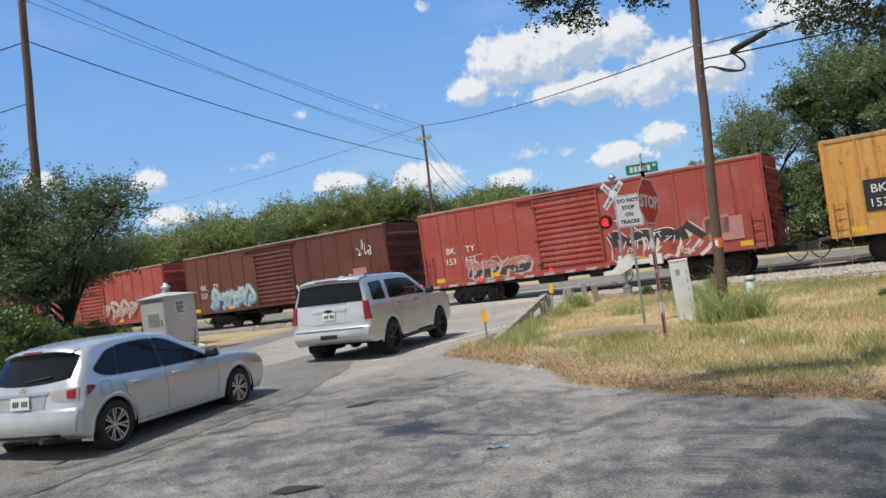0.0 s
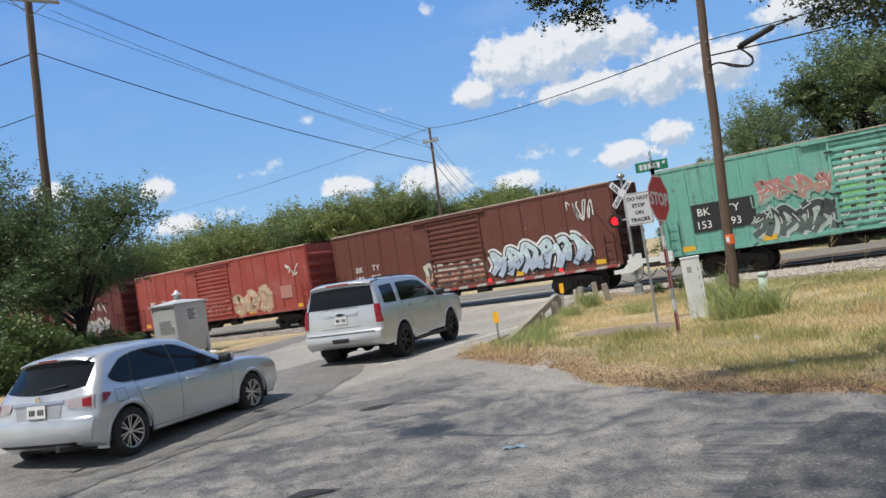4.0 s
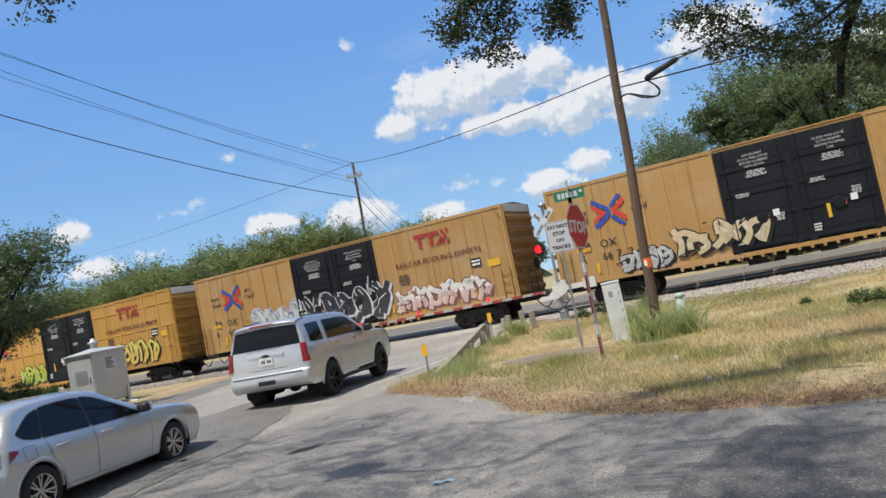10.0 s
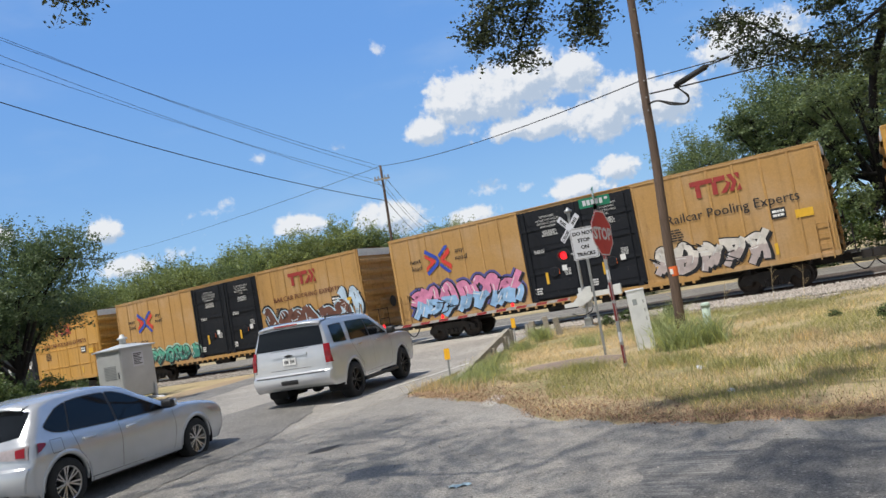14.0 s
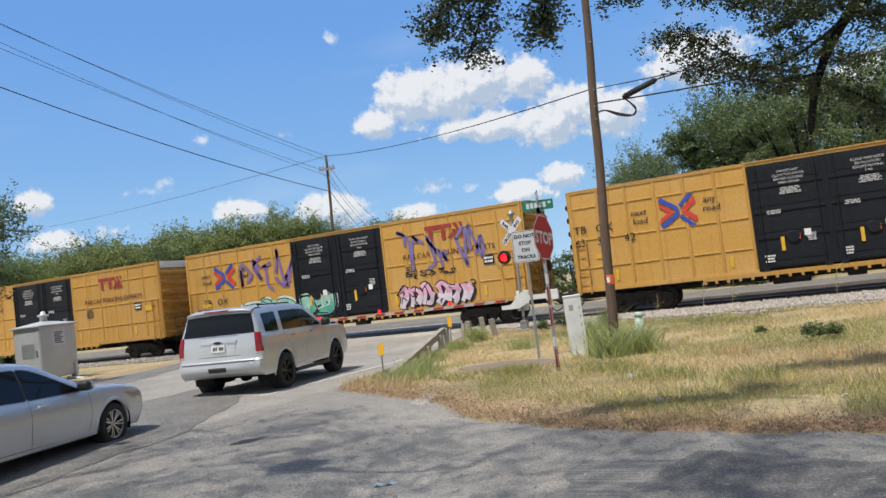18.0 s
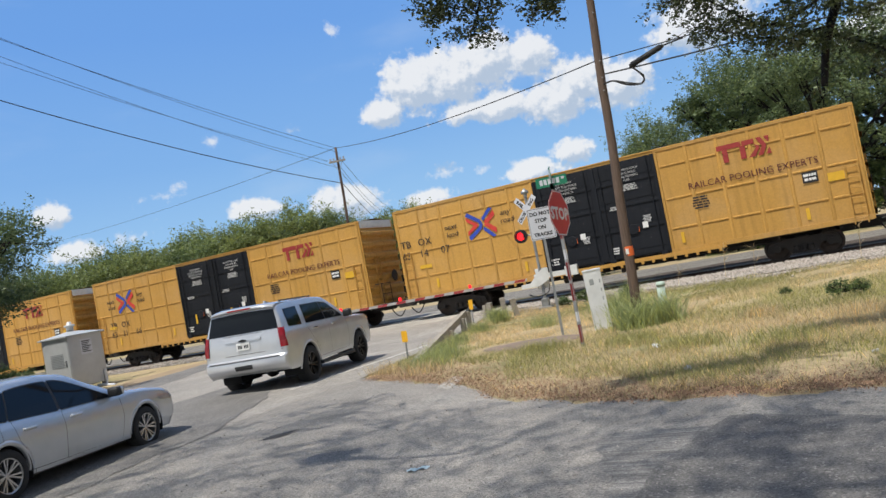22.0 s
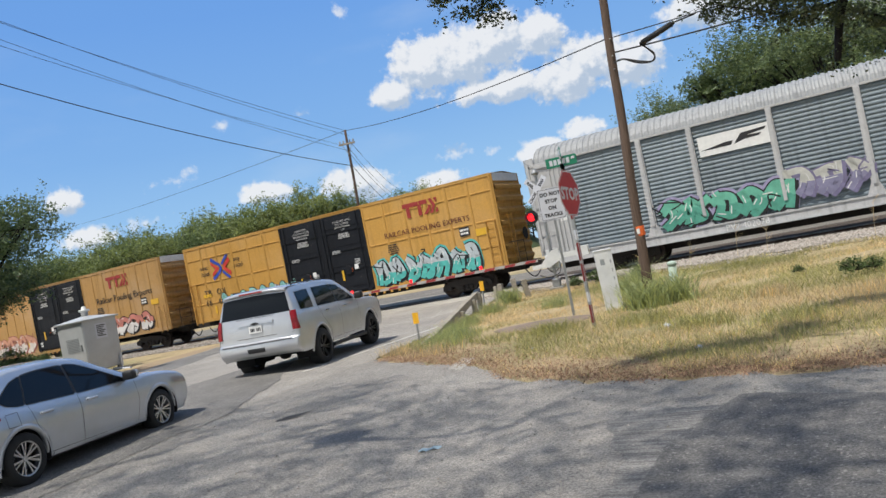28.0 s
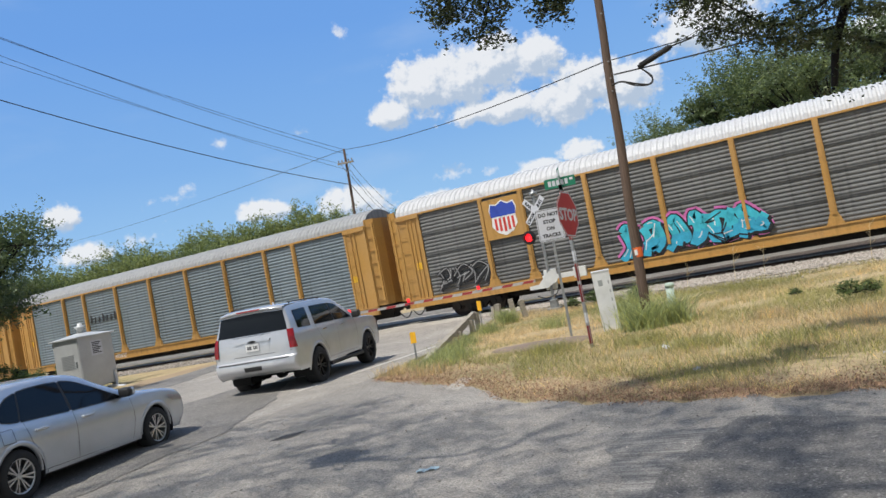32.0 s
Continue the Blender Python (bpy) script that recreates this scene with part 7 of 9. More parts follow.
def pole(name, label, foot, head, r0, r1, arms=(), cap=True):
    p = thing(name, label, "utility pole", "utility poles", at=pose(*foot))
    top = Vector(head) - Vector(foot)

    def shaft(bm):
        n = 14
        tube(bm, [top * (k / n) + Vector((0.012 * math.sin(k * 1.3), 0.01 * math.sin(k * 2.1), 0)) for k in range(n + 1)], r0, r1, 16)
    part("pole_shaft", mesh_of("pole_shaft", shaft, WOOD, True), p)
    for z, half, turn in arms:
        at = top * (z / top.z)
        a = part("crossarm", mesh_of("crossarm", lambda bm: box(bm, -half, half, -0.22, -0.12, -0.06, 0.06, 0.01), GREYWOOD), p, "wooden crossarm", pose(*at, 0, 0, turn))
        for x in (-half + 0.1, -half * 0.4, half * 0.4, half - 0.1):
            part("insulator", mesh_of("insulator", lambda bm: lathe(bm, [(0.02, 0.0), (0.03, 0.04), (0.06, 0.06), (0.05, 0.1), (0.06, 0.12), (0.03, 0.18)], (0, -0.17, 0.06), (0, 0, 1), 10), plain("grey_insulator", (0.3, 0.3, 0.31), 0.3)), a, at=pose(x, 0, 0))
        part("brace", mesh_of("brace", lambda bm: (rod(bm, (-half * 0.6, -0.17, -0.05), (0, -0.17, -0.7), 0.02, 6), rod(bm, (half * 0.6, -0.17, -0.05), (0, -0.17, -0.7), 0.02, 6)) and None, ZINC), a)
    return p


right_pole = pole("utility_pole", "brown weathered wooden utility pole standing in the grass", (-4.44, 20.56, -0.2), (-3.96, 20.56, 10.6), 0.135, 0.1)
part("tag", mesh_of("tag", lambda bm: lathe(bm, [(0.135, 0), (0.138, 0.02), (0.138, 0.24), (0.135, 0.26)], (0.09, 0, 1.6), (0, 0, 1), 16, False), ORANGE_TAG), right_pole, "orange and white reflective band")
part("tag_panel", mesh_of("tag_panel", lambda bm: box(bm, 0.05, 0.13, -0.146, -0.137, 1.66, 1.8), CHALK), right_pole)
for z, y in ((6.7, -0.15), (6.25, -0.15), (5.9, -0.15), (8.0, 0.14)):
    part("bolt", mesh_of("bolt", lambda bm: rod(bm, (0.054 * z, -0.15, z + 0.17), (0.054 * z, 0.15, z + 0.17), 0.018, 8), ZINC), right_pole)
far_pole = pole("utility_pole", "brown wooden utility pole with a crossarm beyond the railway", (-26.95, 41.5, -0.15), (-26.77, 41.62, 11.4), 0.115, 0.08, ((10.6, 0.55, 20),))
left_pole = pole("utility_pole", "tall brown wooden utility pole among trees", (-31.35, 17.6, 0.0), (-30.93, 18.1, 17.1), 0.2, 0.15, ((16.2, 1.2, 70),))


def wire(a, b, sag, r, label="black overhead wire between utility poles", n=26):
    a, b = Vector(a), Vector(b)

    def build(bm):
        pts = [a.lerp(b, k / n) - Vector((0, 0, sag * 4 * (k / n) * (1 - k / n))) for k in range(n + 1)]
        tube(bm, pts, r, r, 6)
    return thing("overhead_wire", label, "overhead wire", "overhead wires", data=mesh_of("overhead_wire", build, CABLE))


FT, LT = (-26.77, 41.62, 11.36), (-30.93, 18.1, 16.9)
wire(LT, FT, 0.28, 0.012)
wire((-31.0, 18.6, 17.0), (-26.5, 41.5, 10.95), 0.32, 0.011)
wire((-31.3, 17.2, 16.15), (-27.4, 41.4, 10.6), 0.3, 0.011)
wire((-30.7, 18.9, 15.9), (-26.7, 41.7, 9.95), 0.34, 0.011)
wire((-30.95, 18.08, 13.95), (-26.78, 41.6, 9.0), 0.42, 0.024, "thick black communication cable between utility poles")
wire((-30.95, 18.08, 13.95), (-52, 6, 12.0), 0.6, 0.026, "thick black communication cable between utility poles")
wire((-31.1, 18.0, 11.3), (-50, 8, 9.0), 0.3, 0.02)
wire((-31.3, 17.2, 16.15), (-60, 2, 15), 0.6, 0.012)
wire(FT, (-4.12, 20.5, 6.72), 0.35, 0.016)
wire((-26.6, 41.7, 10.55), (-60.4, 110.0, 14.2), 1.6, 0.014)
wire((-27.0, 41.7, 10.55), (-62.0, 110.0, 13.6), 1.6, 0.014)
wire((-26.8, 41.7, 9.8), (-61.2, 110.0, 12.6), 1.7, 0.014)
wire((-26.8, 41.7, 9.0), (-61.2, 110.0, 11.6), 1.8, 0.022)
wire(FT, (-120, 88.0, 20.5), 0.5, 0.016)
wire((-4.0, 20.5, 6.7), (14.0, 19.0, 7.2), 0.35, 0.014)
wire((-4.02, 20.5, 6.3), (14.0, 19.0, 6.3), 0.35, 0.02)


def closure_mesh(bm):
    a, b = Vector((-3.35, 20.45, 6.3)), Vector((-2.42, 20.38, 6.56))
    for k, (u, v, r) in enumerate(((0.0, 0.06, 0.05), (0.06, 0.94, 0.075), (0.94, 1.0, 0.05))):
        rod(bm, a.lerp(b, u), a.lerp(b, v), r, 12)
    for k in range(4):
        p = a.lerp(b, 0.3 + 0.06 * k)
        rod(bm, p, p + (b - a) * 0.012, 0.082, 12)


sp = thing("cable_splice_closure", "black cylindrical cable splice case hung on the wire", "cable splice", data=mesh_of("cable_splice_closure", closure_mesh, CABLE, True))


def loop_mesh(bm):
    for k, off in enumerate((0.0, 0.05)):
        pts = curve3([(-4.1, 20.42, 6.02), (-3.85, 20.44, 6.05), (-3.5, 20.45, 5.9 - off), (-3.15, 20.45, 5.78), (-3.05, 20.45, 5.9 + off), (-3.2, 20.45, 6.15), (-3.35, 20.45, 6.3)])
        for p, q in zip(pts, pts[1:]):
            rod(bm, p, q, 0.022, 6, None, False)


def curve3(pts, n=6):
    out = []
    p = [Vector(v) for v in (pts[0], *pts, pts[-1])]
    for i in range(1, len(p) - 2):
        for k in range(n):
            t = k / n
            out.append(0.5 * (2 * p[i] + (p[i + 1] - p[i - 1]) * t + (2 * p[i - 1] - 5 * p[i] + 4 * p[i + 1] - p[i + 2]) * t * t + (3 * p[i] - p[i - 1] - 3 * p[i + 1] + p[i + 2]) * t ** 3))
    out.append(p[-1])
    return out


part("cable_loop", mesh_of("cable_loop", loop_mesh, CABLE), sp, "drooping cable loop")
part("hanger_wire", mesh_of("hanger_wire", lambda bm: rod(bm, (-2.42, 20.38, 6.56), (-1.9, 20.36, 6.6), 0.02, 6), CABLE), sp)


# ---- road signs ----
def square_post(bm, h, r=0.03):
    box(bm, -r, r, -r, r, 0, h)
    for k in range(int(h / 0.12)):
        box(bm, -0.008, 0.008, -r - 0.001, -r, 0.1 + 0.12 * k, 0.12 + 0.12 * k)


def rounded(w, h, r, n=5):
    out = []
    for cx, cz, a0 in ((w / 2 - r, -h / 2 + r, -90), (w / 2 - r, h / 2 - r, 0), (-w / 2 + r, h / 2 - r, 90), (-w / 2 + r, -h / 2 + r, 180)):
        for k in range(n + 1):
            a = radians(a0 + 90 * k / n)
            out.append((cx + r * math.cos(a), 0, cz + r * math.sin(a)))
    return out


def tracks_sign():
    s = thing("traffic_sign", "white rectangular sign reading do not stop on tracks", "road sign", "road signs", at=pose(-5.52, 17.4, -0.14, 0, 0, 21))
    part("post", mesh_of("post", square_post, ZINC, False, 3.1), s, "galvanised steel post")
    plate = part("sign_plate", mesh_of("sign_plate", lambda bm: prism(bm, rounded(0.61, 0.76, 0.04), (0, -0.004, 0)), SIGNWHITE), s, at=pose(0, -0.034, 2.74))
    part("border", mesh_of("border", lambda bm: [quad_mesh(bm, [[(x * (w / 0.61), -0.0055, z * ((w + 0.15) / 0.76)) for x, _, z in [*rounded(0.61, 0.76, 0.04), rounded(0.61, 0.76, 0.04)[0]]] for w in (0.575, 0.555)])] and None, INK), plate)
    for k, (t, size) in enumerate((("DO NOT", 0.155), ("STOP", 0.155), ("ON", 0.155), ("TRACKS", 0.15))):
        part("lettering", word(t, size * 0.78, INK, 0.0012, "CENTER", bold=0.005), plate, at=pose(0, -0.006, 0.2 - 0.165 * k))
    for z in (-0.3, 0.3):
        part("bolt", mesh_of("bolt", lambda bm: rod(bm, (0, -0.01, z), (0, 0.0, z), 0.012, 8), ZINC), plate)
    return s


GATERED = plain("faded_gate_red", (0.36, 0.045, 0.045), 0.6, 0, 0.3, 6)
POSTRED = plain("dull_red_sheeting", (0.20, 0.022, 0.022), 0.55, 0, 0.35, 7)


def stop_sign():
    s = thing("stop_sign", "red octagonal stop sign on a red and white striped post", "road sign", "road signs", at=pose(-4.3, 14.93, -0.12))
    part("post", mesh_of("post", square_post, ZINC, False, 3.35), s, "steel post")
    for k in range(6):
        part("reflective_strip", mesh_of("reflective_strip", lambda bm: box(bm, -0.033, 0.033, -0.034, -0.031, 0.12 + 0.42 * k, 0.12 + 0.42 * k + (0.2 if k % 3 == 1 else 0.36)), SIGNWHITE if k % 3 == 1 else POSTRED), s, at=pose(0, 0, 0, 0, 0, 20))
    oct8 = [(0.457 / math.cos(math.pi / 8) * math.cos(math.pi / 8 + k * math.pi / 4), 0, 0.457 / math.cos(math.pi / 8) * math.sin(math.pi / 8 + k * math.pi / 4)) for k in range(8)]
    plate = part("sign_plate", mesh_of("sign_plate", lambda bm: prism(bm, oct8, (0, -0.004, 0)), SIGNRED), s, at=pose(0.04, 0.0, 2.74, 0, 0, 84) @ pose(0, 0, 0, 0, 5, 0))
    part("sign_back", mesh_of("sign_back", lambda bm: prism(bm, [(x * 0.995, 0.001, z * 0.995) for x, _, z in oct8], (0, 0.002, 0)), SIGNBACK), plate)
    part("border", mesh_of("border", lambda bm: quad_mesh(bm, [[(x * f, -0.0055, z * f) for x, _, z in [*oct8, oct8[0]]] for f in (0.985, 0.935)]), SIGNWHITE), plate)
    part("lettering", word("STOP", 0.34, SIGNWHITE, 0.0012, "CENTER", bold=0.012), plate, at=pose(0, -0.006, -0.125))
    for turn, z, w in ((16, 3.4, 0.62), (-68, 3.58, 0.55)):
        b = part("street_name_blade", mesh_of("street_name_blade", lambda bm: prism(bm, rounded(w, 0.2, 0.02), (0, -0.005, 0)), SIGNGREEN), s, "green street name blade with pale bars", pose(0, 0, z, 0, 0, turn))
        for side in (1, -1):
            part("name_bar", mesh_of("name_bar", lambda bm: [box(bm, -w * 0.38 + w * 0.135 * k, -w * 0.38 + w * (0.135 * k + 0.1), -0.0025, 0.0, -0.055, 0.055) for k in range(5)] + [box(bm, w * 0.33, w * 0.43, -0.0025, 0, 0.01, 0.06)] and None, SIGNWHITE), b, at=pose(0, -0.005 if side > 0 else 0.0, 0, 0, 0, 0 if side > 0 else 180))
    part("blade_bracket", mesh_of("blade_bracket", lambda bm: (box(bm, -0.03, 0.03, -0.03, 0.03, 3.22, 3.36), box(bm, -0.02, 0.02, -0.02, 0.02, 3.44, 3.54)) and None, ZINC), s)
    return s


tracks_sign()
stop_sign()


# ---- the crossing signal with its lowered gate ----
def crossing_signal():
    g = thing("crossing_signal", "railroad crossing signal with lowered red and white gate arm", "crossing signal", at=pose(-9.05, 26.5, -0.1, 0, 0, 8))
    part("mast", mesh_of("mast", lambda bm: (rod(bm, (0, 0, 0.25), (0, 0, 4.2), 0.055, 14), rod(bm, (0, 0, 4.2), (0, 0, 4.28), 0.07, 14)) and None, ZINC), g, "silver tubular mast")
    part("mast_base", mesh_of("mast_base", lambda bm: (box(bm, -0.25, 0.25, -0.25, 0.25, -0.05, 0.1, 0.02), box(bm, -0.14, 0.14, -0.14, 0.14, 0.1, 0.4, 0.03)) and None, ZINC), g)
    bell = part("bell", mesh_of("bell", lambda bm: lathe(bm, [(0.03, 0), (0.14, 0.02), (0.15, 0.1), (0.06, 0.16), (0.03, 0.22)], (0, 0, 4.28), (0, 0, 1), 16), ZINC, True), g, "grey warning bell")
    for a, words in ((-45, ("CROSS", "ING")), (45, ("RAIL", "ROAD"))):
        b = part("crossbuck_blade", mesh_of("crossbuck_blade", lambda bm: box(bm, -0.61, 0.61, -0.004, 0.0, -0.115, 0.115), SIGNWHITE), g, "white crossbuck blade", pose(0, 0, 3.72, 0, 0, -24) @ pose(0, -0.075 - (0.012 if a > 0 else 0), 0) @ pose(0, 0, 0, 0, a, 0))
        for x, t in zip((-0.33, 0.33), words):
            part("lettering", word(t, 0.17, INK, 0.0012, "CENTER", bold=0.007), b, at=pose(x, -0.0065, -0.065))
    part("lamp_arm", mesh_of("lamp_arm", lambda bm: rod(bm, (-0.5, 0, 2.78), (0.5, 0, 2.78), 0.03, 8), ZINC), g)
    for x in (-0.42, 0.42):
        bg = part("lamp_backing", mesh_of("lamp_backing", lambda bm: lathe(bm, [(0.255, -0.01), (0.255, 0.01)], (0, 0, 0), (0, -1, 0), 28), BLACKPAINT), g, "round black lamp backing", pose(x, -0.12, 2.78))
        part("lamp_hood", mesh_of("lamp_hood", lambda bm: quad_mesh(bm, [[(0.16 * math.cos(t), y, 0.16 * math.sin(t)) for t in [radians(-30 + 240 * k / 16) for k in range(17)]] for y in (-0.01, -0.3)]), BLACKPAINT), bg, "black lamp hood")
        part("lamp_lens", mesh_of("lamp_lens", lambda bm: lathe(bm, [(0.15, 0.012), (0.14, 0.03), (0.08, 0.05), (0.01, 0.056)], (0, 0, 0), (0, -1, 0), 24), LIT, True), bg, "red flashing light")
    part("gate_mechanism", mesh_of("gate_mechanism", lambda bm: (box(bm, -0.2, 0.2, 0.06, 0.42, 0.75, 1.5, 0.03), box(bm, -0.24, 0.24, -0.06, 0.06, 1.0, 1.3, 0.02)) and None, WHITEBOX), g, "white gate motor case")
    part("counterweight_arm", mesh_of("counterweight_arm", lambda bm: (prism(bm, [(-0.75, -0.14, 1.0), (-0.4, -0.14, 1.02), (0.05, -0.14, 1.45), (0.32, -0.14, 1.5), (0.3, -0.14, 1.05), (-0.1, -0.14, 0.85), (-0.75, -0.14, 0.86)], (0, 0.06, 0)), box(bm, 0.3, 1.25, -0.16, -0.1, 1.12, 1.3), box(bm, 0.95, 1.4, -0.24, -0.02, 1.05, 1.42, 0.02)) and None, WHITEBOX), g, "white counterweight arm")
    arm = part("gate_arm", mesh_of("gate_arm", lambda bm: box(bm, -8.3, -0.5, -0.17, -0.14, 1.13, 1.23), plain("gate_white_dirty", (0.44, 0.42, 0.4), 0.6, 0, 0.3, 5)), g, "red and white striped gate arm")
    for k in range(10):
        x = -8.2 + 0.8 * k
        part("gate_stripe", mesh_of("gate_stripe", lambda bm: prism(bm, [(x, -0.171, 1.135), (x + 0.4, -0.171, 1.135), (x + 0.46, -0.171, 1.225), (x + 0.06, -0.171, 1.225)], (0, -0.002, 0)), GATERED), arm)
    for x in (-8.2, -5.6, -2.7):
        part("gate_light", mesh_of("gate_light", lambda bm: lathe(bm, [(0.05, 0), (0.06, 0.02), (0.055, 0.12), (0.03, 0.14)], (x, -0.155, 1.24), (0, 0, 1), 12), LIT), arm, "small red gate light")
    part("cable", mesh_of("cable", lambda bm: [rod(bm, p, q, 0.018, 6, None, False) for p, q in zip(curve3([(0.3, -0.1, 0.9), (0.2, -0.2, 0.6), (-0.2, -0.22, 0.5), (-0.5, -0.2, 0.62)]), curve3([(0.3, -0.1, 0.9), (0.2, -0.2, 0.6), (-0.2, -0.22, 0.5), (-0.5, -0.2, 0.62)])[1:])] and None, CABLE), g)
    return g


crossing_signal()


# ---- signal house, service cabinet and roadside pieces ----
def signal_house():
    x0, x1, y0, y1 = -22.28, -21.02, 15.83, 17.07
    h = thing("signal_house", "grey metal signal equipment house with a roof vent", "equipment cabinet", at=pose(-28.4, 21.5, -0.58) @ Matrix.Diagonal((1.31, 1.31, 1.31, 1)))
    dx, dy = (x1 - x0) / 2, (y1 - y0) / 2
    part("house_wall", mesh_of("house_wall", lambda bm: box(bm, -dx, dx, -dy, dy, 0.52, 2.12, 0.02), HOUSEGREY), h)
    part("roof", mesh_of("roof", lambda bm: (box(bm, -dx - 0.08, dx + 0.08, -dy - 0.08, dy + 0.08, 2.12, 2.17, 0.01), lathe4(bm, dx + 0.06, dy + 0.06, 2.17, 2.32)) and None, HOUSEGREY), h, "shallow pyramid roof")
    part("roof_vent", mesh_of("roof_vent", lambda bm: lathe(bm, [(0.11, 0), (0.11, 0.16), (0.17, 0.17), (0.17, 0.22), (0.08, 0.25), (0.07, 0.32), (0.03, 0.34)], (0, 0, 2.28), (0, 0, 1), 14), HOUSEGREY, True), h, "round roof vent")
    door = part("door", mesh_of("door", lambda bm: box(bm, -0.55, 0.55, -0.02, 0.0, 0.62, 2.02, 0.006), HOUSEGREY), h, "sheet metal door", pose(0.05, -dy - 0.001, 0))
    part("door_vent", mesh_of("door_vent", lambda bm: [box(bm, -0.3, 0.3, -0.032, -0.02, 1.2 + 0.05 * k, 1.23 + 0.05 * k) for k in range(9)] and None, HOUSEDARK), door)
    part("door_handle", mesh_of("door_handle", lambda bm: box(bm, 0.4, 0.43, -0.06, -0.02, 1.2, 1.4), ZINC), door)
    n = part("notice", mesh_of("notice", lambda bm: box(bm, dx + 0.001, dx + 0.006, -0.2, 0.22, 1.5, 1.98), SIGNWHITE), h, "white notice with small print")
    part("notice_print", mesh_of("notice_print", lambda bm: [box(bm, dx + 0.006, dx + 0.008, -0.15, 0.17 - 0.05 * (k % 3), 1.9 - 0.055 * k, 1.93 - 0.055 * k) for k in range(7)] and None, INK), n)
    for sx in (-1, 1):
        for sy in (-1, 1):
            part("leg", mesh_of("leg", lambda bm: box(bm, sx * (dx - 0.1) - 0.05, sx * (dx - 0.1) + 0.05, sy * (dy - 0.1) - 0.05, sy * (dy - 0.1) + 0.05, -0.05, 0.53), ZINC), h)
    part("conduit", mesh_of("conduit", lambda bm: (rod(bm, (dx - 0.1, 0.3, 0.42), (dx + 0.7, 0.3, 0.36), 0.05, 8), rod(bm, (dx + 0.05, 0.5, 0.0), (dx + 0.05, 0.5, 0.9), 0.04, 8)) and None, SIGNWHITE), h, "white plastic conduit")


def lathe4(bm, dx, dy, z0, z1):
    c = bm.verts.new((0, 0, z1))
    ring = [bm.verts.new(p) for p in ((-dx, -dy, z0), (dx, -dy, z0), (dx, dy, z0), (-dx, dy, z0))]
    for k in range(4):
        bm.faces.new((ring[k], ring[(k + 1) % 4], c))


signal_house()

cab = thing("service_cabinet", "narrow white metal service pedestal leaning in the grass", "utility box", at=pose(-4.58, 17.6, -0.14, 0, -1.5, 18))
part("cabinet_body", mesh_of("cabinet_body", lambda bm: box(bm, -0.2, 0.2, -0.17, 0.17, 0, 1.44, 0.012), WHITEBOX), cab)
part("door", mesh_of("door", lambda bm: box(bm, -0.165, 0.1, -0.174, -0.16, 0.1, 1.36, 0.004), WHITEBOX), cab, "flat door")
part("hinge_strip", mesh_of("hinge_strip", lambda bm: [box(bm, 0.125, 0.15, -0.172, -0.16, 0.12 + 0.2 * k, 0.2 + 0.2 * k) for k in range(6)] and None, ZINC), cab)
part("notice", mesh_of("notice", lambda bm: box(bm, -0.1, 0.0, -0.177, -0.174, 1.1, 1.24), plain("notice_grey", (0.3, 0.32, 0.32), 0.6)), cab)
part("top_cap", mesh_of("top_cap", lambda bm: box(bm, -0.21, 0.21, -0.18, 0.18, 1.42, 1.46, 0.01), WHITEBOX), cab)

stub = thing("marker_post", "short pale green plastic marker post in tall grass", "marker post", at=pose(-3.45, 19.1, -0.12, 0, 3, 0))
part("post", mesh_of("post", lambda bm: rod(bm, (0, 0, 0), (0, 0, 0.72), 0.1, 16), PALEGREEN, True), stub)
part("post_cap", mesh_of("post_cap", lambda bm: lathe(bm, [(0.115, 0), (0.115, 0.07), (0.08, 0.1), (0.01, 0.11)], (0, 0, 0.7), (0, 0, 1), 16), PALEGREEN, True), stub)


def marker(x, y, top, tall, turn):
    g = ground_height(x, y)
    m = thing("object_marker", "small yellow reflector panel on a thin post", "road marker", "yellow markers", at=pose(x, y, g - 0.02, 0, 2, turn))
    part("post", mesh_of("post", lambda bm: box(bm, -0.022, 0.022, -0.012, 0.012, 0, top - g), ZINC), m)
    part("marker_panel", mesh_of("marker_panel", lambda bm: prism(bm, [(x_ * 0.5, y_, z_) for x_, y_, z_ in rounded(0.3, tall, 0.03)], (0, -0.006, 0)), MARKER), m, "yellow reflective panel", pose(0, -0.014, top - g - tall / 2 + 0.04))


marker(-9.06, 16.12, 0.66, 0.27, 8)
marker(-10.95, 24.1, 0.78, 0.34, 12)


def beam_mesh(bm):
    a, b = Vector((-8.22, 14.75, -0.16)), Vector((-10.95, 23.6, 0.30))
    side = Vector((0.95, 0.29, 0)) * 0.08
    n = 16
    rows = []
    for k in range(n + 1):
        p = a.lerp(b, k / n) + Vector((0, 0, 0.006 * math.sin(3.1 * k)))
        rows.append([p - side, p - side + Vector((0, 0, 0.2)), p + side + Vector((0, 0, 0.2)), p + side, p - side])
    quad_mesh(bm, rows)
    for r in (rows[0], rows[-1]):
        bm.faces.new([bm.verts.new(p) for p in r[:4]])


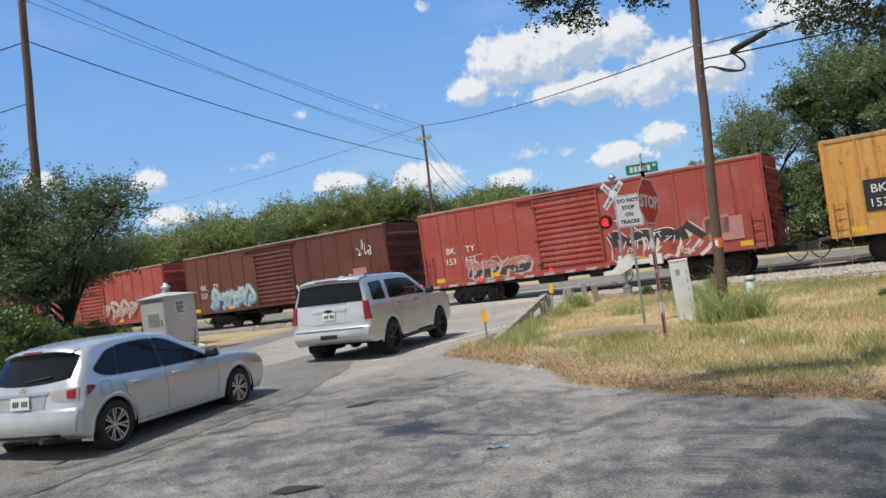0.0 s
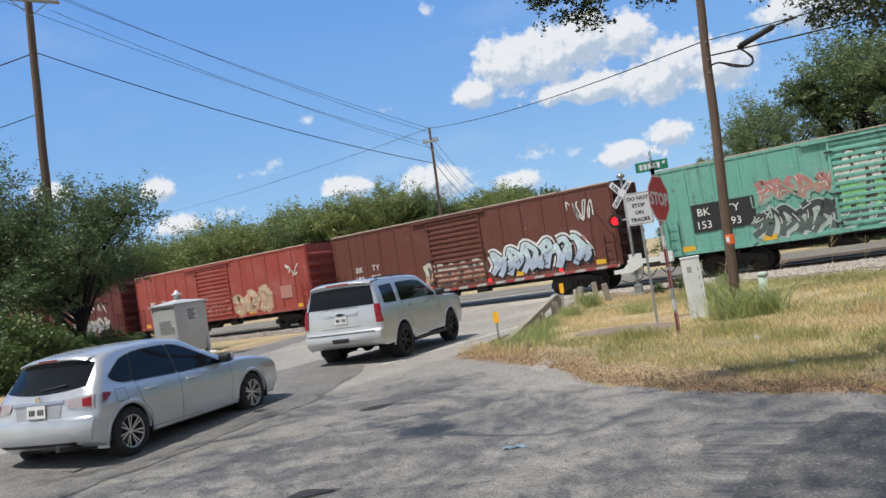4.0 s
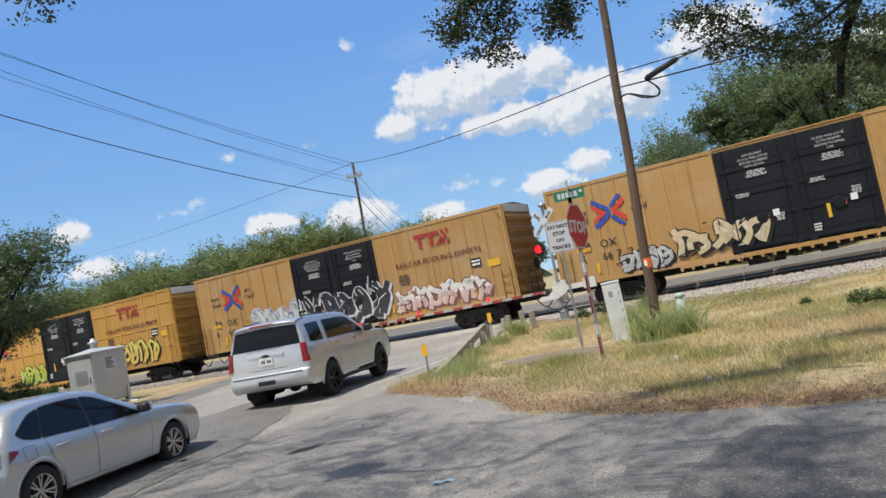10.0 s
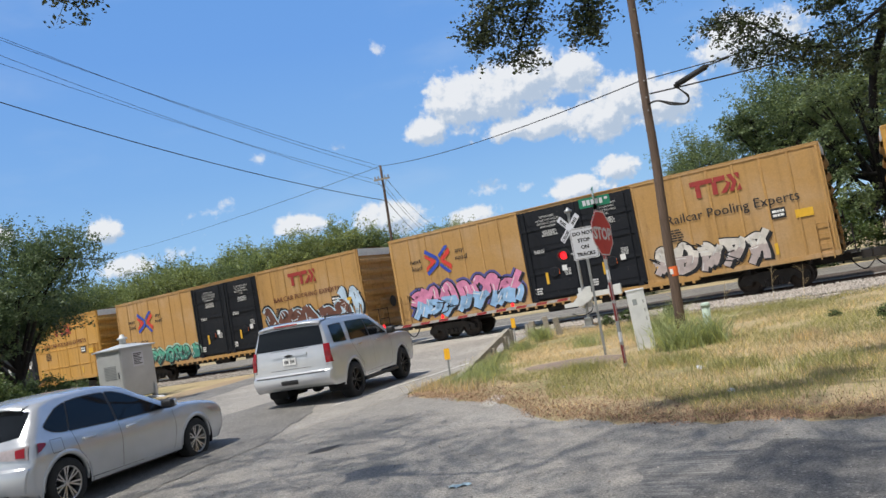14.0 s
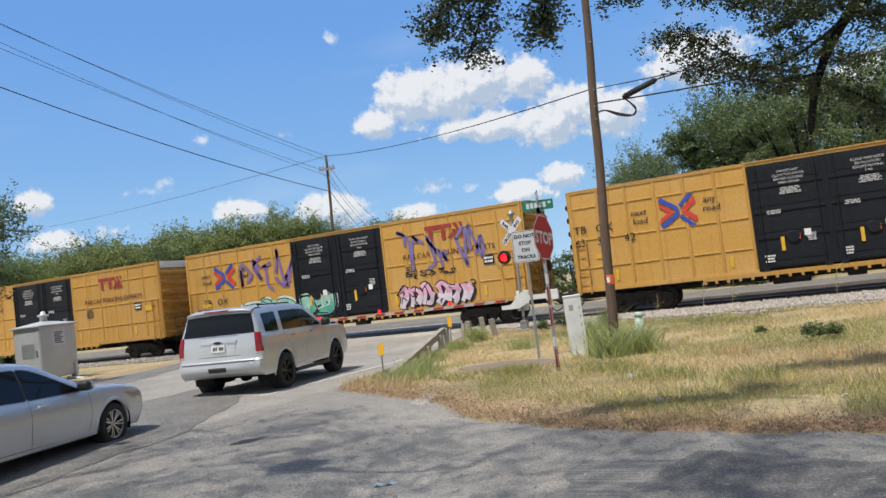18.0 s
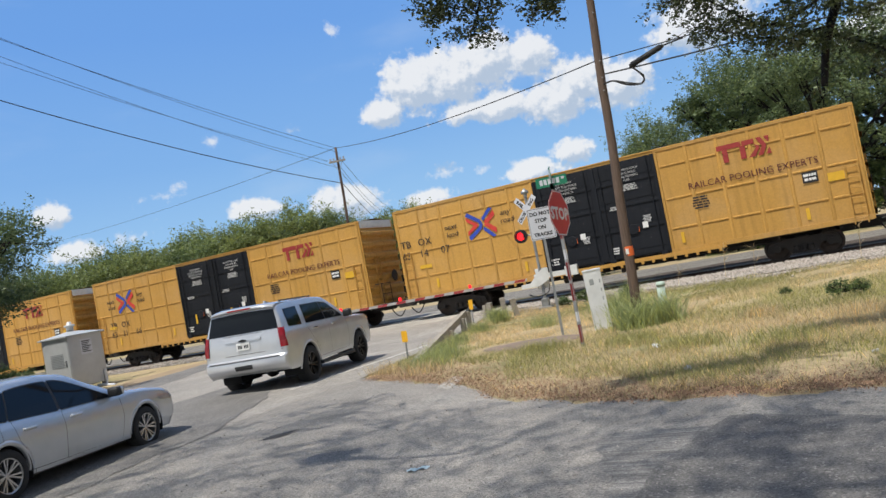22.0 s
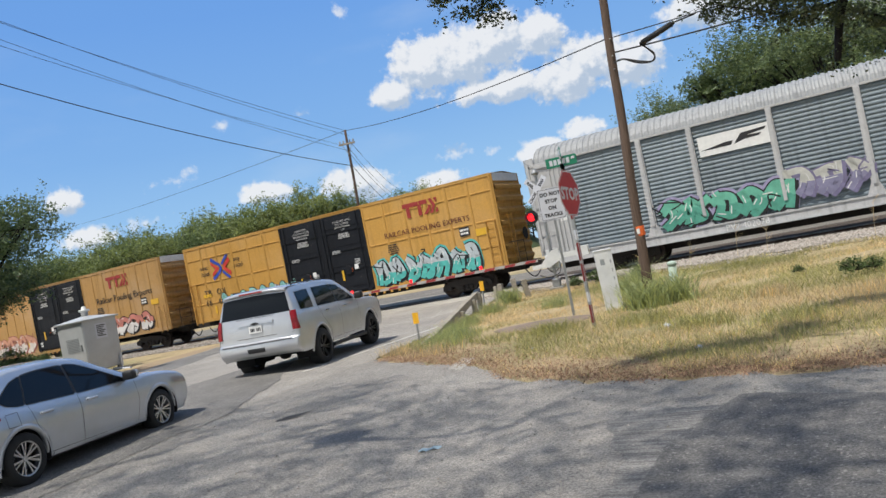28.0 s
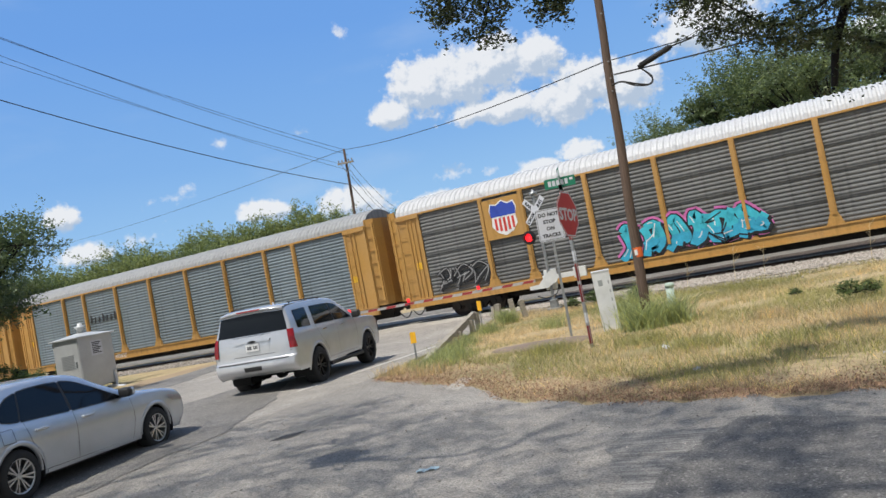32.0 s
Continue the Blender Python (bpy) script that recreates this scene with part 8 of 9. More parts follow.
gr = thing("timber_guard_rail", "weathered grey timber guard rail sloping into the grass", "guard rail", data=mesh_of("timber_guard_rail", beam_mesh, GREYWOOD))
for k, (x, y) in enumerate(((-9.0, 17.3), (-9.75, 19.7), (-10.45, 22.0), (-10.9, 23.4))):
    part("post", mesh_of("post", lambda bm: box(bm, x + 0.06, x + 0.2, y - 0.07, y + 0.07, -0.2, 0.1 + 0.12 * k, 0.01), GREYWOOD), gr)
for k, (x, y, h, tx) in enumerate(((-10.5, 24.6, 0.72, 5), (-10.05, 25.0, 0.8, -4), (-9.75, 25.3, 0.7, -9), (-11.1, 25.6, 0.6, 3))):
    thing("wooden_stake", "weathered grey wooden stake near the gate", "stake", "wooden stakes", pose(x, y, -0.15, 2, tx, 20 * k), mesh_of("wooden_stake", lambda bm: box(bm, -0.09, 0.09, -0.08, 0.08, 0, h, 0.015), GREYWOOD))


def slab_mesh(bm):
    n = 28
    rows = []
    for r, z in ((1.0, -0.1), (0.97, 0.0), (0.9, 0.045), (0.5, 0.075), (0.05, 0.085)):
        rows.append([(1.25 * r * math.cos(a) * (1 + 0.04 * math.sin(3 * a)), 0.8 * r * math.sin(a), z) for a in [math.tau * k / n for k in range(n + 1)]])
    quad_mesh(bm, rows)


thing("concrete_cover", "brown weathered concrete cover slab in the grass", "manhole cover", at=pose(-5.95, 16.3, -0.09, 0, 0, 10), data=mesh_of("concrete_cover", slab_mesh, plain("brown_concrete", (0.25, 0.19, 0.145), 0.95, 0, 0.3, 3), True))
thing("plastic_scrap", "crumpled pale blue plastic scrap on the asphalt", "litter", "litter on the ground", pose(-3.78, 7.08, ground_height(-3.78, 7.08) + 0.002, 0, 0, 30), mesh_of("plastic_scrap", lambda bm: quad_mesh(bm, [[(0.04 * i - 0.12, 0.03 * j - 0.05, 0.012 + 0.012 * math.sin(2.1 * i + 1.7 * j)) for i in range(7)] for j in range(4)]), plain("blue_plastic", (0.42, 0.55, 0.62), 0.4)))
for k, (x, y, s) in enumerate(((-1.7, 11.2, 0.06), (-2.6, 13.6, 0.08), (-4.9, 13.0, 0.05), (0.6, 11.0, 0.05), (-6.6, 12.9, 0.045))):
    thing("paper_scrap", "crumpled white paper scrap in the grass", "litter", "litter on the ground", pose(x, y, -0.085, 20, 10 * k, 50 * k), mesh_of("paper_scrap", lambda bm: lathe(bm, [(0.3 * s, 0), (s, 0.25 * s), (0.8 * s, 0.6 * s), (0.2 * s, 0.75 * s)], (0, 0, 0), (0, 0, 1), 5), SIGNWHITE))

# ---- trees, shrubs and grass ----
def leaf_mat(name, color, through=0.3):
    m = Mat(name, color, 0.5)
    m.island([(0, (0.62, 0.66, 0.6)), (0.5, (1.0, 1.0, 1.0)), (0.85, (1.25, 1.2, 0.95)), (1, (1.7, 1.5, 0.9))])
    m.shade(m.noise(0.35, 3), 0.75, 1.2)
    out = m.n["Material Output"]
    tr = m.n.new("ShaderNodeBsdfTranslucent")
    mx = m.n.new("ShaderNodeMixShader")
    mx.inputs[0].default_value = through
    m.done()
    m.l.new(m.c, tr.inputs["Color"])
    m.l.new(m.b.outputs[0], mx.inputs[1])
    m.l.new(tr.outputs[0], mx.inputs[2])
    m.l.new(mx.outputs[0], out.inputs["Surface"])
    return m.m


OAK = leaf_mat("live_oak_leaf", (0.06, 0.08, 0.034), 0.12)
ELM = leaf_mat("cedar_elm_leaf", (0.115, 0.17, 0.088), 0.3)
FARLEAF = leaf_mat("far_tree_leaf", (0.2, 0.25, 0.095), 0.25)
FARDARK = leaf_mat("far_dark_leaf", (0.125, 0.175, 0.075), 0.3)
WEED = leaf_mat("weed_leaf", (0.1, 0.15, 0.05), 0.3)
BLADE_GREEN = leaf_mat("grass_green", (0.36, 0.355, 0.15), 0.4)
BLADE_DRY = leaf_mat("grass_dry", (0.63, 0.5, 0.31), 0.35)
BARK = Mat("oak_bark", (0.02, 0.017, 0.015), 0.95)
BARK = BARK.shade(BARK.noise(6, 5, (3, 3, 0.8)), 0.5, 1.3).bump(BARK.noise(9, 5, (3, 3, 0.7)), 0.9, 0.03).done()


def quads(name, corners, material):
    """A mesh of loose four-cornered leaves from an array (n, 4, 3)."""
    n = len(corners)
    me = bpy.data.meshes.new(name)
    me.vertices.add(4 * n)
    me.vertices.foreach_set("co", corners.astype(np.float32).ravel())
    me.loops.add(4 * n)
    me.loops.foreach_set("vertex_index", np.arange(4 * n, dtype=np.int32))
    me.polygons.add(n)
    me.polygons.foreach_set("loop_start", np.arange(0, 4 * n, 4, dtype=np.int32))
    me.update(calc_edges=True)
    me.validate()
    me.materials.append(material)
    return me


def leaves(name, at, size, material, rng, narrow=0.45, level=0.3):
    """Leaves of about that size at points, turned every way but rather level."""
    n = len(at)
    way = rng.normal(size=(n, 3))
    way[:, 2] *= 0.6
    way /= np.linalg.norm(way, axis=1)[:, None]
    up = rng.normal(size=(n, 3)) + np.array([0, 0, level * 3])
    across = np.cross(way, up)
    across /= np.linalg.norm(across, axis=1)[:, None] + 1e-9
    s = size * rng.uniform(0.6, 1.35, n)[:, None]
    a, b, c, d = at - way * s * 0.5, at + across * s * narrow * 0.5, at + way * s * 0.5, at - across * s * narrow * 0.5
    return quads(name, np.stack([a, b, c, d], 1), material)


def clumps(blobs, per_m2, leaves_each, spread, rng):
    """Points in clumps near the skin of ellipsoids (x, y, z, rx, ry, rz)."""
    out = []
    for x, y, z, rx, ry, rz in blobs:
        n = max(6, int(per_m2 * 4 * math.pi * ((rx * ry) ** 1.6 / 3 + (rx * rz) ** 1.6 / 3 + (ry * rz) ** 1.6 / 3) ** (1 / 1.6)))
        d = rng.normal(size=(n, 3))
        d /= np.linalg.norm(d, axis=1)[:, None]
        r = rng.uniform(0.35, 1.0, n) ** 0.45
        bump = 1 + 0.16 * np.sin(5 * d[:, 0] + 3 * x) * np.sin(4 * d[:, 1] + 2 * z) + 0.12 * np.sin(9 * d[:, 2] + 4 * d[:, 0])
        c = np.array([x, y, z]) + d * (r * bump)[:, None] * np.array([rx, ry, rz])
        k = rng.poisson(leaves_each, n) + 2
        pts = np.repeat(c, k, axis=0)
        out.append(pts + rng.normal(size=pts.shape) * spread * np.array([1, 1, 0.6]))
    return np.concatenate(out)


def shoots(blobs, per_m2, leaves_each, spread, rng):
    """Points along many short leafy shoots that stand out of ellipsoids, so that the crown has ragged tips and gaps."""
    out = []
    for x, y, z, rx, ry, rz in blobs:
        n = max(10, int(per_m2 * 4 * math.pi * (rx * ry + rx * rz + ry * rz) / 3))
        d = rng.normal(size=(n, 3)) + np.array([0, 0, 0.25])
        d /= np.linalg.norm(d, axis=1)[:, None]
        size = np.array([rx, ry, rz])
        base = d * rng.uniform(0.3, 0.85, n)[:, None] * size
        bend = d + rng.normal(size=(n, 3)) * 0.35 + np.array([0, 0, 0.12])
        long = (rng.uniform(0.15, 0.55, n) ** 1.3 * 1.35 * (rx + ry) / 2)[:, None]
        k = rng.poisson(leaves_each, n) + 4
        t = np.concatenate([rng.uniform(0, 1, j) for j in k])[:, None]
        i = np.repeat(np.arange(n), k)
        pts = base[i] + bend[i] * long[i] * t
        out.append(np.array([x, y, z]) + pts + rng.normal(size=pts.shape) * spread * (1.15 - 0.75 * t) * np.array([1, 1, 0.6]))
    return np.concatenate(out)


def limb(bm, pts, r0, r1):
    pts = curve3(pts, 5)
    tube(bm, pts, r0, r1, 8)


def tree_data(seed, height, blobs, leaf, size, per_m2, each, spread, trunk=0.3, twigs=3):
    rng = np.random.default_rng(seed)
    r = random.Random(seed)
    crown = leaves("crown", shoots(blobs, per_m2, each, spread, rng), size, leaf, rng)

    def wood(bm):
        limb(bm, [(0, 0, -0.3), (0.1, 0.05, height * 0.2), (0, 0.1, height * 0.4)], trunk, trunk * 0.6)
        for x, y, z, rx, ry, rz in blobs:
            limb(bm, [(0, 0.1, height * r.uniform(0.18, 0.38)), (x * 0.5, y * 0.5, z * 0.72), (x, y, z)], trunk * 0.45, 0.03)
            for _ in range(twigs):
                limb(bm, [(x * 0.6, y * 0.6, z * 0.8), (x + rx * r.uniform(-0.4, 0.4), y + ry * r.uniform(-0.4, 0.4), z), (x + rx * r.uniform(-0.8, 0.8), y + ry * r.uniform(-0.8, 0.8), z + rz * r.uniform(-0.3, 0.7))], trunk * 0.18, 0.015)
    return mesh_of("trunk", wood, BARK, True), crown


def plant(kind, label, data, x, y, turn=0.0, size=1.0, group="", z=None):
    t = thing(kind, label, "tree" if kind != "shrub" else "shrub", group, pose(x, y, ground_height(x, y) if z is None else z, 0, 0, turn) @ Matrix.Diagonal((size, size, size, 1)))
    part("trunk", data[0], t)
    part("crown", data[1], t)
    return t


def spread_blobs(seed, n, height, wide, low=0.35, fine=1.0):
    r = random.Random(seed)
    out = [(0, 0, height * 0.78, wide * 0.55, wide * 0.55, height * 0.22)]
    for k in range(n):
        a = math.tau * k / n + r.uniform(-0.3, 0.3)
        d = wide * r.uniform(0.4 if fine == 1 else 0.25, 0.72 if fine == 1 else 0.85)
        s = wide * r.uniform(0.26, 0.42) * fine
        out.append((d * math.cos(a), d * math.sin(a), height * r.uniform(low, 0.8), s, s, s * r.uniform(0.6, 0.85)))
    return out


# the two elms by the tall pole
elm_a = tree_data(5, 8.6, spread_blobs(5, 11, 8.4, 4.4, 0.42), ELM, 0.13, 5.5, 34, 0.17, 0.22)
elm_b = tree_data(6, 9.6, spread_blobs(6, 12, 9.6, 5.2, 0.34), ELM, 0.13, 5.0, 34, 0.18, 0.24)
plant("elm_tree", "dark green leafy tree beside the tall utility pole", elm_a, -26.9, 15.9, 20, 0.86)
plant("elm_tree", "dark green leafy tree with a dense ragged crown", elm_b, -31.2, 14.2, 80, 0.92)
plant("elm_tree", "dark green leafy tree with a dense ragged crown", elm_b, -38.5, 13.5, 200, 1.0)
shrub = tree_data(9, 2.2, spread_blobs(9, 11, 2.0, 1.5, 0.08), WEED, 0.12, 9, 16, 0.14, 0.04)
for k, (x, y, s) in enumerate(((-30.2, 16.0, 0.9), (-32.0, 14.5, 1.2), (-28.0, 15.4, 0.7), (-34.0, 13.0, 1.3), (-29.5, 18.6, 0.8), (-27.9, 17.8, 0.5), (-33.5, 19.5, 1.0), (-36.5, 11.5, 1.3), (-31.5, 23.5, 0.8), (-31.0, 20.9, 0.6), (-22.6, 10.6, 0.8), (-23.6, 11.8, 1.1), (-24.6, 10.0, 1.2), (-23.9, 13.2, 0.9), (-25.6, 12.4, 1.3), (-25.0, 14.6, 0.7), (-26.6, 10.6, 1.4), (-22.9, 8.6, 0.9), (-27.6, 13.6, 1.2))):
    plant("shrub", "bright green weedy shrub under the trees", shrub, x, y, 57 * k, s, "shrubs by the pole")

# large trees beyond the railway on the grass side, the distant belt, and the wooded rise
BIGLEAF = leaf_mat("large_tree_leaf", (0.165, 0.22, 0.105), 0.35)
big = [tree_data(20 + k, 13, spread_blobs(20 + k, 24, 13, 6.8, 0.22, 0.5), (BIGLEAF, FARDARK)[k % 2], 0.2, 2.4, 28, 0.22, 0.4) for k in range(3)]
mid = [tree_data(30 + k, 11, spread_blobs(30 + k, 10, 10.5, 5.4, 0.28), (FARLEAF, FARDARK, FARLEAF)[k], 0.24, 1.25, 28, 0.28, 0.3, 1) for k in range(3)]
small = tree_data(34, 11, spread_blobs(34, 9, 10.5, 5.4, 0.28), FARDARK, 0.5, 0.7, 18, 0.35, 0.3, 0)
for k, (x, y, s) in enumerate(((-8.6, 51, 0.72), (-3.2, 53, 0.92), (1.5, 51, 0.95), (8, 52, 1.05), (15, 51, 1.0), (-2.5, 62, 1.1), (6, 64, 1.15), (23, 53, 1.05), (32, 55, 1.0), (14, 66, 1.2), (-10, 66, 0.85))):
    plant("large_tree", "large dark green tree beyond the railway", big[k % 3], x, y, 41 * k, s, "large trees beyond the railway")
for k in range(18):
    plant("shrub", "dense green undergrowth beneath the far trees", shrub, -13 + 2.9 * k, 47.5 + 1.6 * ((k * 3) % 4), 71 * k, (1.5, 1.9, 1.3, 2.1, 1.7)[k % 5], "undergrowth beyond the railway")
for k in range(62):
    a = radians(26 + 46 * k / 61)
    d = 90 + 20 * ((k * 7) % 5) / 4
    s = (0.86, 1.0, 0.94, 1.06, 0.9, 1.02, 0.97)[k % 7] * (1.24 if 13 <= k <= 24 else 1.12 if 25 <= k <= 34 else 1.0)
    plant("distant_tree", "green leafy tree in the belt beyond the railway", mid[k % 3], -d * math.sin(a), d * math.cos(a), 67 * k, s, "distant tree belt")


def rise_mesh(bm):
    quad_mesh(bm, [[(-105 + 34 * r * math.cos(a), 196 + 26 * r * math.sin(a), -0.5 + 15.5 * max(0.0, math.cos(r * math.pi / 2)) ** 0.8) for a in [math.tau * k / 24 for k in range(25)]] for r in (1.0, 0.8, 0.6, 0.4, 0.2, 0.02)])


tagged(new("wooded_rise", mesh_of("wooded_rise", rise_mesh, plain("wooded_green", (0.055, 0.08, 0.028), 0.9, 0, 0.4, 0.3), True)), "low distant rise under trees", "hill", kind="structure")
for k in range(44):
    a, r = 2.4 * k, 30 * math.sqrt((k + 0.5) / 44)
    x, y = -105 + r * 1.05 * math.cos(a), 194 + 0.7 * r * math.sin(a)
    q = min(1.0, math.hypot((x + 105) / 34, (y - 196) / 26))
    plant("distant_tree", "dark green tree on the wooded rise", small, x, y, 50 * k, 0.95, "trees on the rise", -0.5 + 15.5 * max(0.0, math.cos(q * math.pi / 2)) ** 0.8 - 2.0)
for k in range(26):
    x = 45 + 20 * k if k < 13 else -140 - 20 * (k - 13)
    plant("distant_tree", "green leafy tree along the railway", small, x, 56 + 9 * ((k * 3) % 4), 33 * k, 1.0, "distant tree belt")


# ---- the live oak over the road ----
def oak():
    rng = np.random.default_rng(77)
    t = thing("live_oak", "spreading live oak with dark limbs hanging over the road", "tree")
    limbs = [
        ([(8.5, 7.5, -0.2), (8.3, 7.6, 1.6), (7.6, 7.9, 3.4)], 0.5, 0.38),
        ([(7.6, 7.9, 3.4), (5.6, 10.2, 5.2), (3.4, 11.8, 5.7), (1.78, 12.39, 5.24), (1.27, 12.54, 4.9), (0.87, 12.71, 4.2), (0.7, 12.82, 3.5)], 0.13, 0.045),
        ([(7.6, 7.9, 3.4), (5.2, 7.2, 6.2), (4.5, 3.6, 10.4), (1.4, -0.2, 14.3), (-2.5, -0.8, 16.4), (-4.5, -3.5, 17.0)], 0.16, 0.02),
        ([(7.6, 7.9, 3.4), (7.0, 4.0, 6.4), (6.0, 0.5, 10.8), (4.5, -3.0, 14.2), (3.0, -5.5, 16.8)], 0.2, 0.04),
        ([(7.6, 7.9, 3.4), (9.0, 11.0, 6.5), (8.0, 15.0, 7.6)], 0.25, 0.06),
    ]
    twigs = [
        [(1.4, 12.4, 5.0), (0.71, 11.9, 4.5), (0.11, 11.67, 4.36), (-0.56, 11.5, 4.9), (-1.09, 11.41, 5.02)],
        [(0.95, 12.6, 4.3), (0.29, 12.21, 4.22), (-0.29, 12.14, 4.47), (-0.8, 12.0, 4.7)],
        [(2.2, 12.1, 5.5), (1.28, 11.44, 5.15), (0.46, 11.46, 5.2), (-0.17, 11.39, 5.37), (-0.87, 11.22, 5.69)],
        [(1.5, 12.4, 5.0), (2.2, 12.6, 4.7), (2.9, 12.7, 4.2), (3.4, 12.8, 3.9)],
        [(2.6, 12.1, 5.6), (2.6, 11.8, 5.0), (2.2, 11.7, 4.6)],
        [(2.0, 12.3, 5.3), (3.0, 12.0, 4.9), (3.6, 12.0, 4.4)],
        [(0.87, 12.71, 4.2), (1.4, 12.8, 3.9), (1.8, 12.8, 3.5)],
        [(0.2, 9.4, 6.4), (-1.03, 9.61, 5.62), (-1.3, 9.66, 5.4), (-1.21, 9.77, 5.2)],
        [(-0.6, 8.6, 6.6), (-1.37, 8.89, 5.87), (-1.84, 9.03, 5.4), (-2.07, 9.12, 5.0), (-2.15, 9.16, 4.78)],
        [(-0.8, 8.2, 6.8), (-1.61, 8.81, 5.98), (-2.39, 8.8, 5.5), (-2.77, 8.85, 5.05), (-3.0, 8.92, 4.62)],
        [(-1.0, 8.2, 6.9), (-1.95, 8.64, 6.1), (-2.84, 8.64, 5.55), (-3.19, 8.63, 5.2), (-3.34, 8.68, 4.92)],
        [(-4.6, 4.7, 6.8), (-6.1, 4.85, 6.2), (-6.1, 5.13, 5.95), (-6.2, 5.17, 5.65)],
        [(4.2, 11.0, 5.6), (4.4, 12.5, 5.0), (4.6, 13.6, 4.4)],
    ]
    part("trunk", mesh_of("trunk", lambda bm: limb(bm, *limbs[0]), BARK, True), t)
    for l in limbs[1:]:
        part("limb", mesh_of("limb", lambda bm: limb(bm, *l), BARK, True), t, "dark drooping limb")
    pts = []

    def bunch(bm):
        r = random.Random(3)
        for tw in twigs:
            limb(bm, tw, 0.028, 0.006)
            line3 = curve3(tw, 10)
            for k in range(int(len(line3) * 0.25), len(line3)):
                p = line3[k]
                for _ in range(5):
                    q = p + Vector((r.gauss(0, 0.14), r.gauss(0, 0.14), r.gauss(-0.03, 0.11)))
                    if r.random() < 0.5:
                        rod(bm, p, q, 0.005, 4, 0.002, False)
                    for _ in range(19):
                        pts.append((q.x + r.gauss(0, 0.055), q.y + r.gauss(0, 0.055), q.z + r.gauss(0, 0.05)))
    part("twig", mesh_of("twig", bunch, BARK), t)
    part("leaves", leaves("leaves", np.array(pts), 0.056, OAK, rng, 0.55), t, "small leathery dark green leaves")
    # fuller foliage of the near crown, on the side away from the road and above
    blobs = [(3.2, 12.4, 5.9, 1.3, 1.2, 0.8), (5.0, 12.6, 5.2, 1.4, 1.5, 1.2), (6.4, 13.2, 5.6, 1.6, 1.6, 1.4), (2.0, 13.6, 6.2, 1.4, 1.2, 0.7), (8.5, 12.5, 6.5, 2.4, 2.0, 1.6), (1.9, 12.5, 5.4, 0.5, 0.4, 0.35), (1.35, 12.6, 4.8, 0.4, 0.3, 0.4), (2.7, 12.2, 5.8, 0.6, 0.5, 0.4), (0.95, 12.8, 4.0, 0.3, 0.25, 0.35), (2.2, 12.3, 5.0, 0.6, 0.5, 0.4), (3.4, 11.9, 5.2, 0.8, 0.6, 0.5), (1.7, 12.7, 4.3, 0.45, 0.3, 0.4), (4.4, 12.0, 4.6, 0.9, 0.8, 0.6), (3.0, 12.8, 4.3, 0.6, 0.5, 0.45), (5.6, 10.4, 5.4, 0.9, 0.8, 0.6), (4.6, 11.1, 5.9, 0.8, 0.7, 0.5), (4.0, 11.6, 5.1, 0.7, 0.6, 0.45), (2.3, 12.4, 6.1, 0.7, 0.6, 0.35), (1.2, 12.7, 5.6, 0.5, 0.5, 0.3), (1.1, 12.5, 4.4, 0.35, 0.3, 0.5), (0.75, 12.85, 3.5, 0.25, 0.2, 0.3)]
    part("foliage", leaves("foliage", clumps(blobs, 8, 24, 0.13, rng), 0.058, OAK, rng, 0.5), t)
    # dense dark sprays round the drooping limb
    sprays = [(0.36, 12.2, 5.05, 0.22, 0.3, 0.16), (0.75, 12.1, 5.1, 0.3, 0.3, 0.2), (0.55, 12.2, 4.72, 0.2, 0.25, 0.13), (1.1, 12.2, 5.15, 0.3, 0.3, 0.2), (1.45, 12.1, 5.0, 0.3, 0.3, 0.22), (1.75, 12.2, 4.75, 0.26, 0.3, 0.2), (1.3, 12.25, 4.35, 0.18, 0.25, 0.13), (0.95, 12.2, 4.55, 0.17, 0.2, 0.15), (0.86, 12.3, 4.05, 0.2, 0.25, 0.13), (0.55, 12.3, 4.15, 0.2, 0.25, 0.1), (1.6, 12.2, 5.4, 0.4, 0.4, 0.2), (1.0, 12.3, 5.5, 0.5, 0.4, 0.2), (1.95, 12.3, 4.3, 0.22, 0.25, 0.16), (0.25, 12.3, 5.4, 0.3, 0.3, 0.12)]
    part("foliage", leaves("foliage", clumps(sprays, 34, 30, 0.06, rng), 0.058, OAK, rng, 0.5), t, "dense dark sprays of leaves")
    # the high crown, out of view, added to cast the dapples: its thin leaves let about half of the sunlight through, in
    # soft patches
    n = 215000
    x, y = rng.uniform(-12.5, 10.0, n), rng.uniform(-9.0, 6.4, n)
    wave = lambda u, v: np.sin(u + 1.3 * np.sin(0.7 * v)) * np.sin(v + 1.1 * np.sin(0.6 * u))
    dense = 0.5 + 0.3 * wave(1.9 * x + 0.4 * y, 1.5 * y - 0.3 * x) + 0.4 * wave(4.6 * x - 0.9 * y + 1.0, 3.4 * y + 0.8 * x) + 0.25 * wave(8.7 * x + 2.0 * y, 6.3 * y - 1.7 * x)
    dense += 0.24 * np.clip((x + 5) / 4, 0, 1)
    dense *= np.clip((4.2 + 2.0 * np.clip((x + 3) / 4, 0, 1) - y + 0.5 * np.sin(1.1 * x)) / 2.0, 0, 1) * np.clip((x + 12.5) / 2.5, 0, 1)
    ok = rng.uniform(0, 1, n) < dense
    part("shade_canopy", leaves("shade_canopy", np.stack([x, y, 17.0 + 0.8 * np.sin(x) + rng.uniform(-1.0, 1.0, n)], 1)[ok], 0.1, OAK, rng, 0.55, 0.8), t)
    return t


oak()


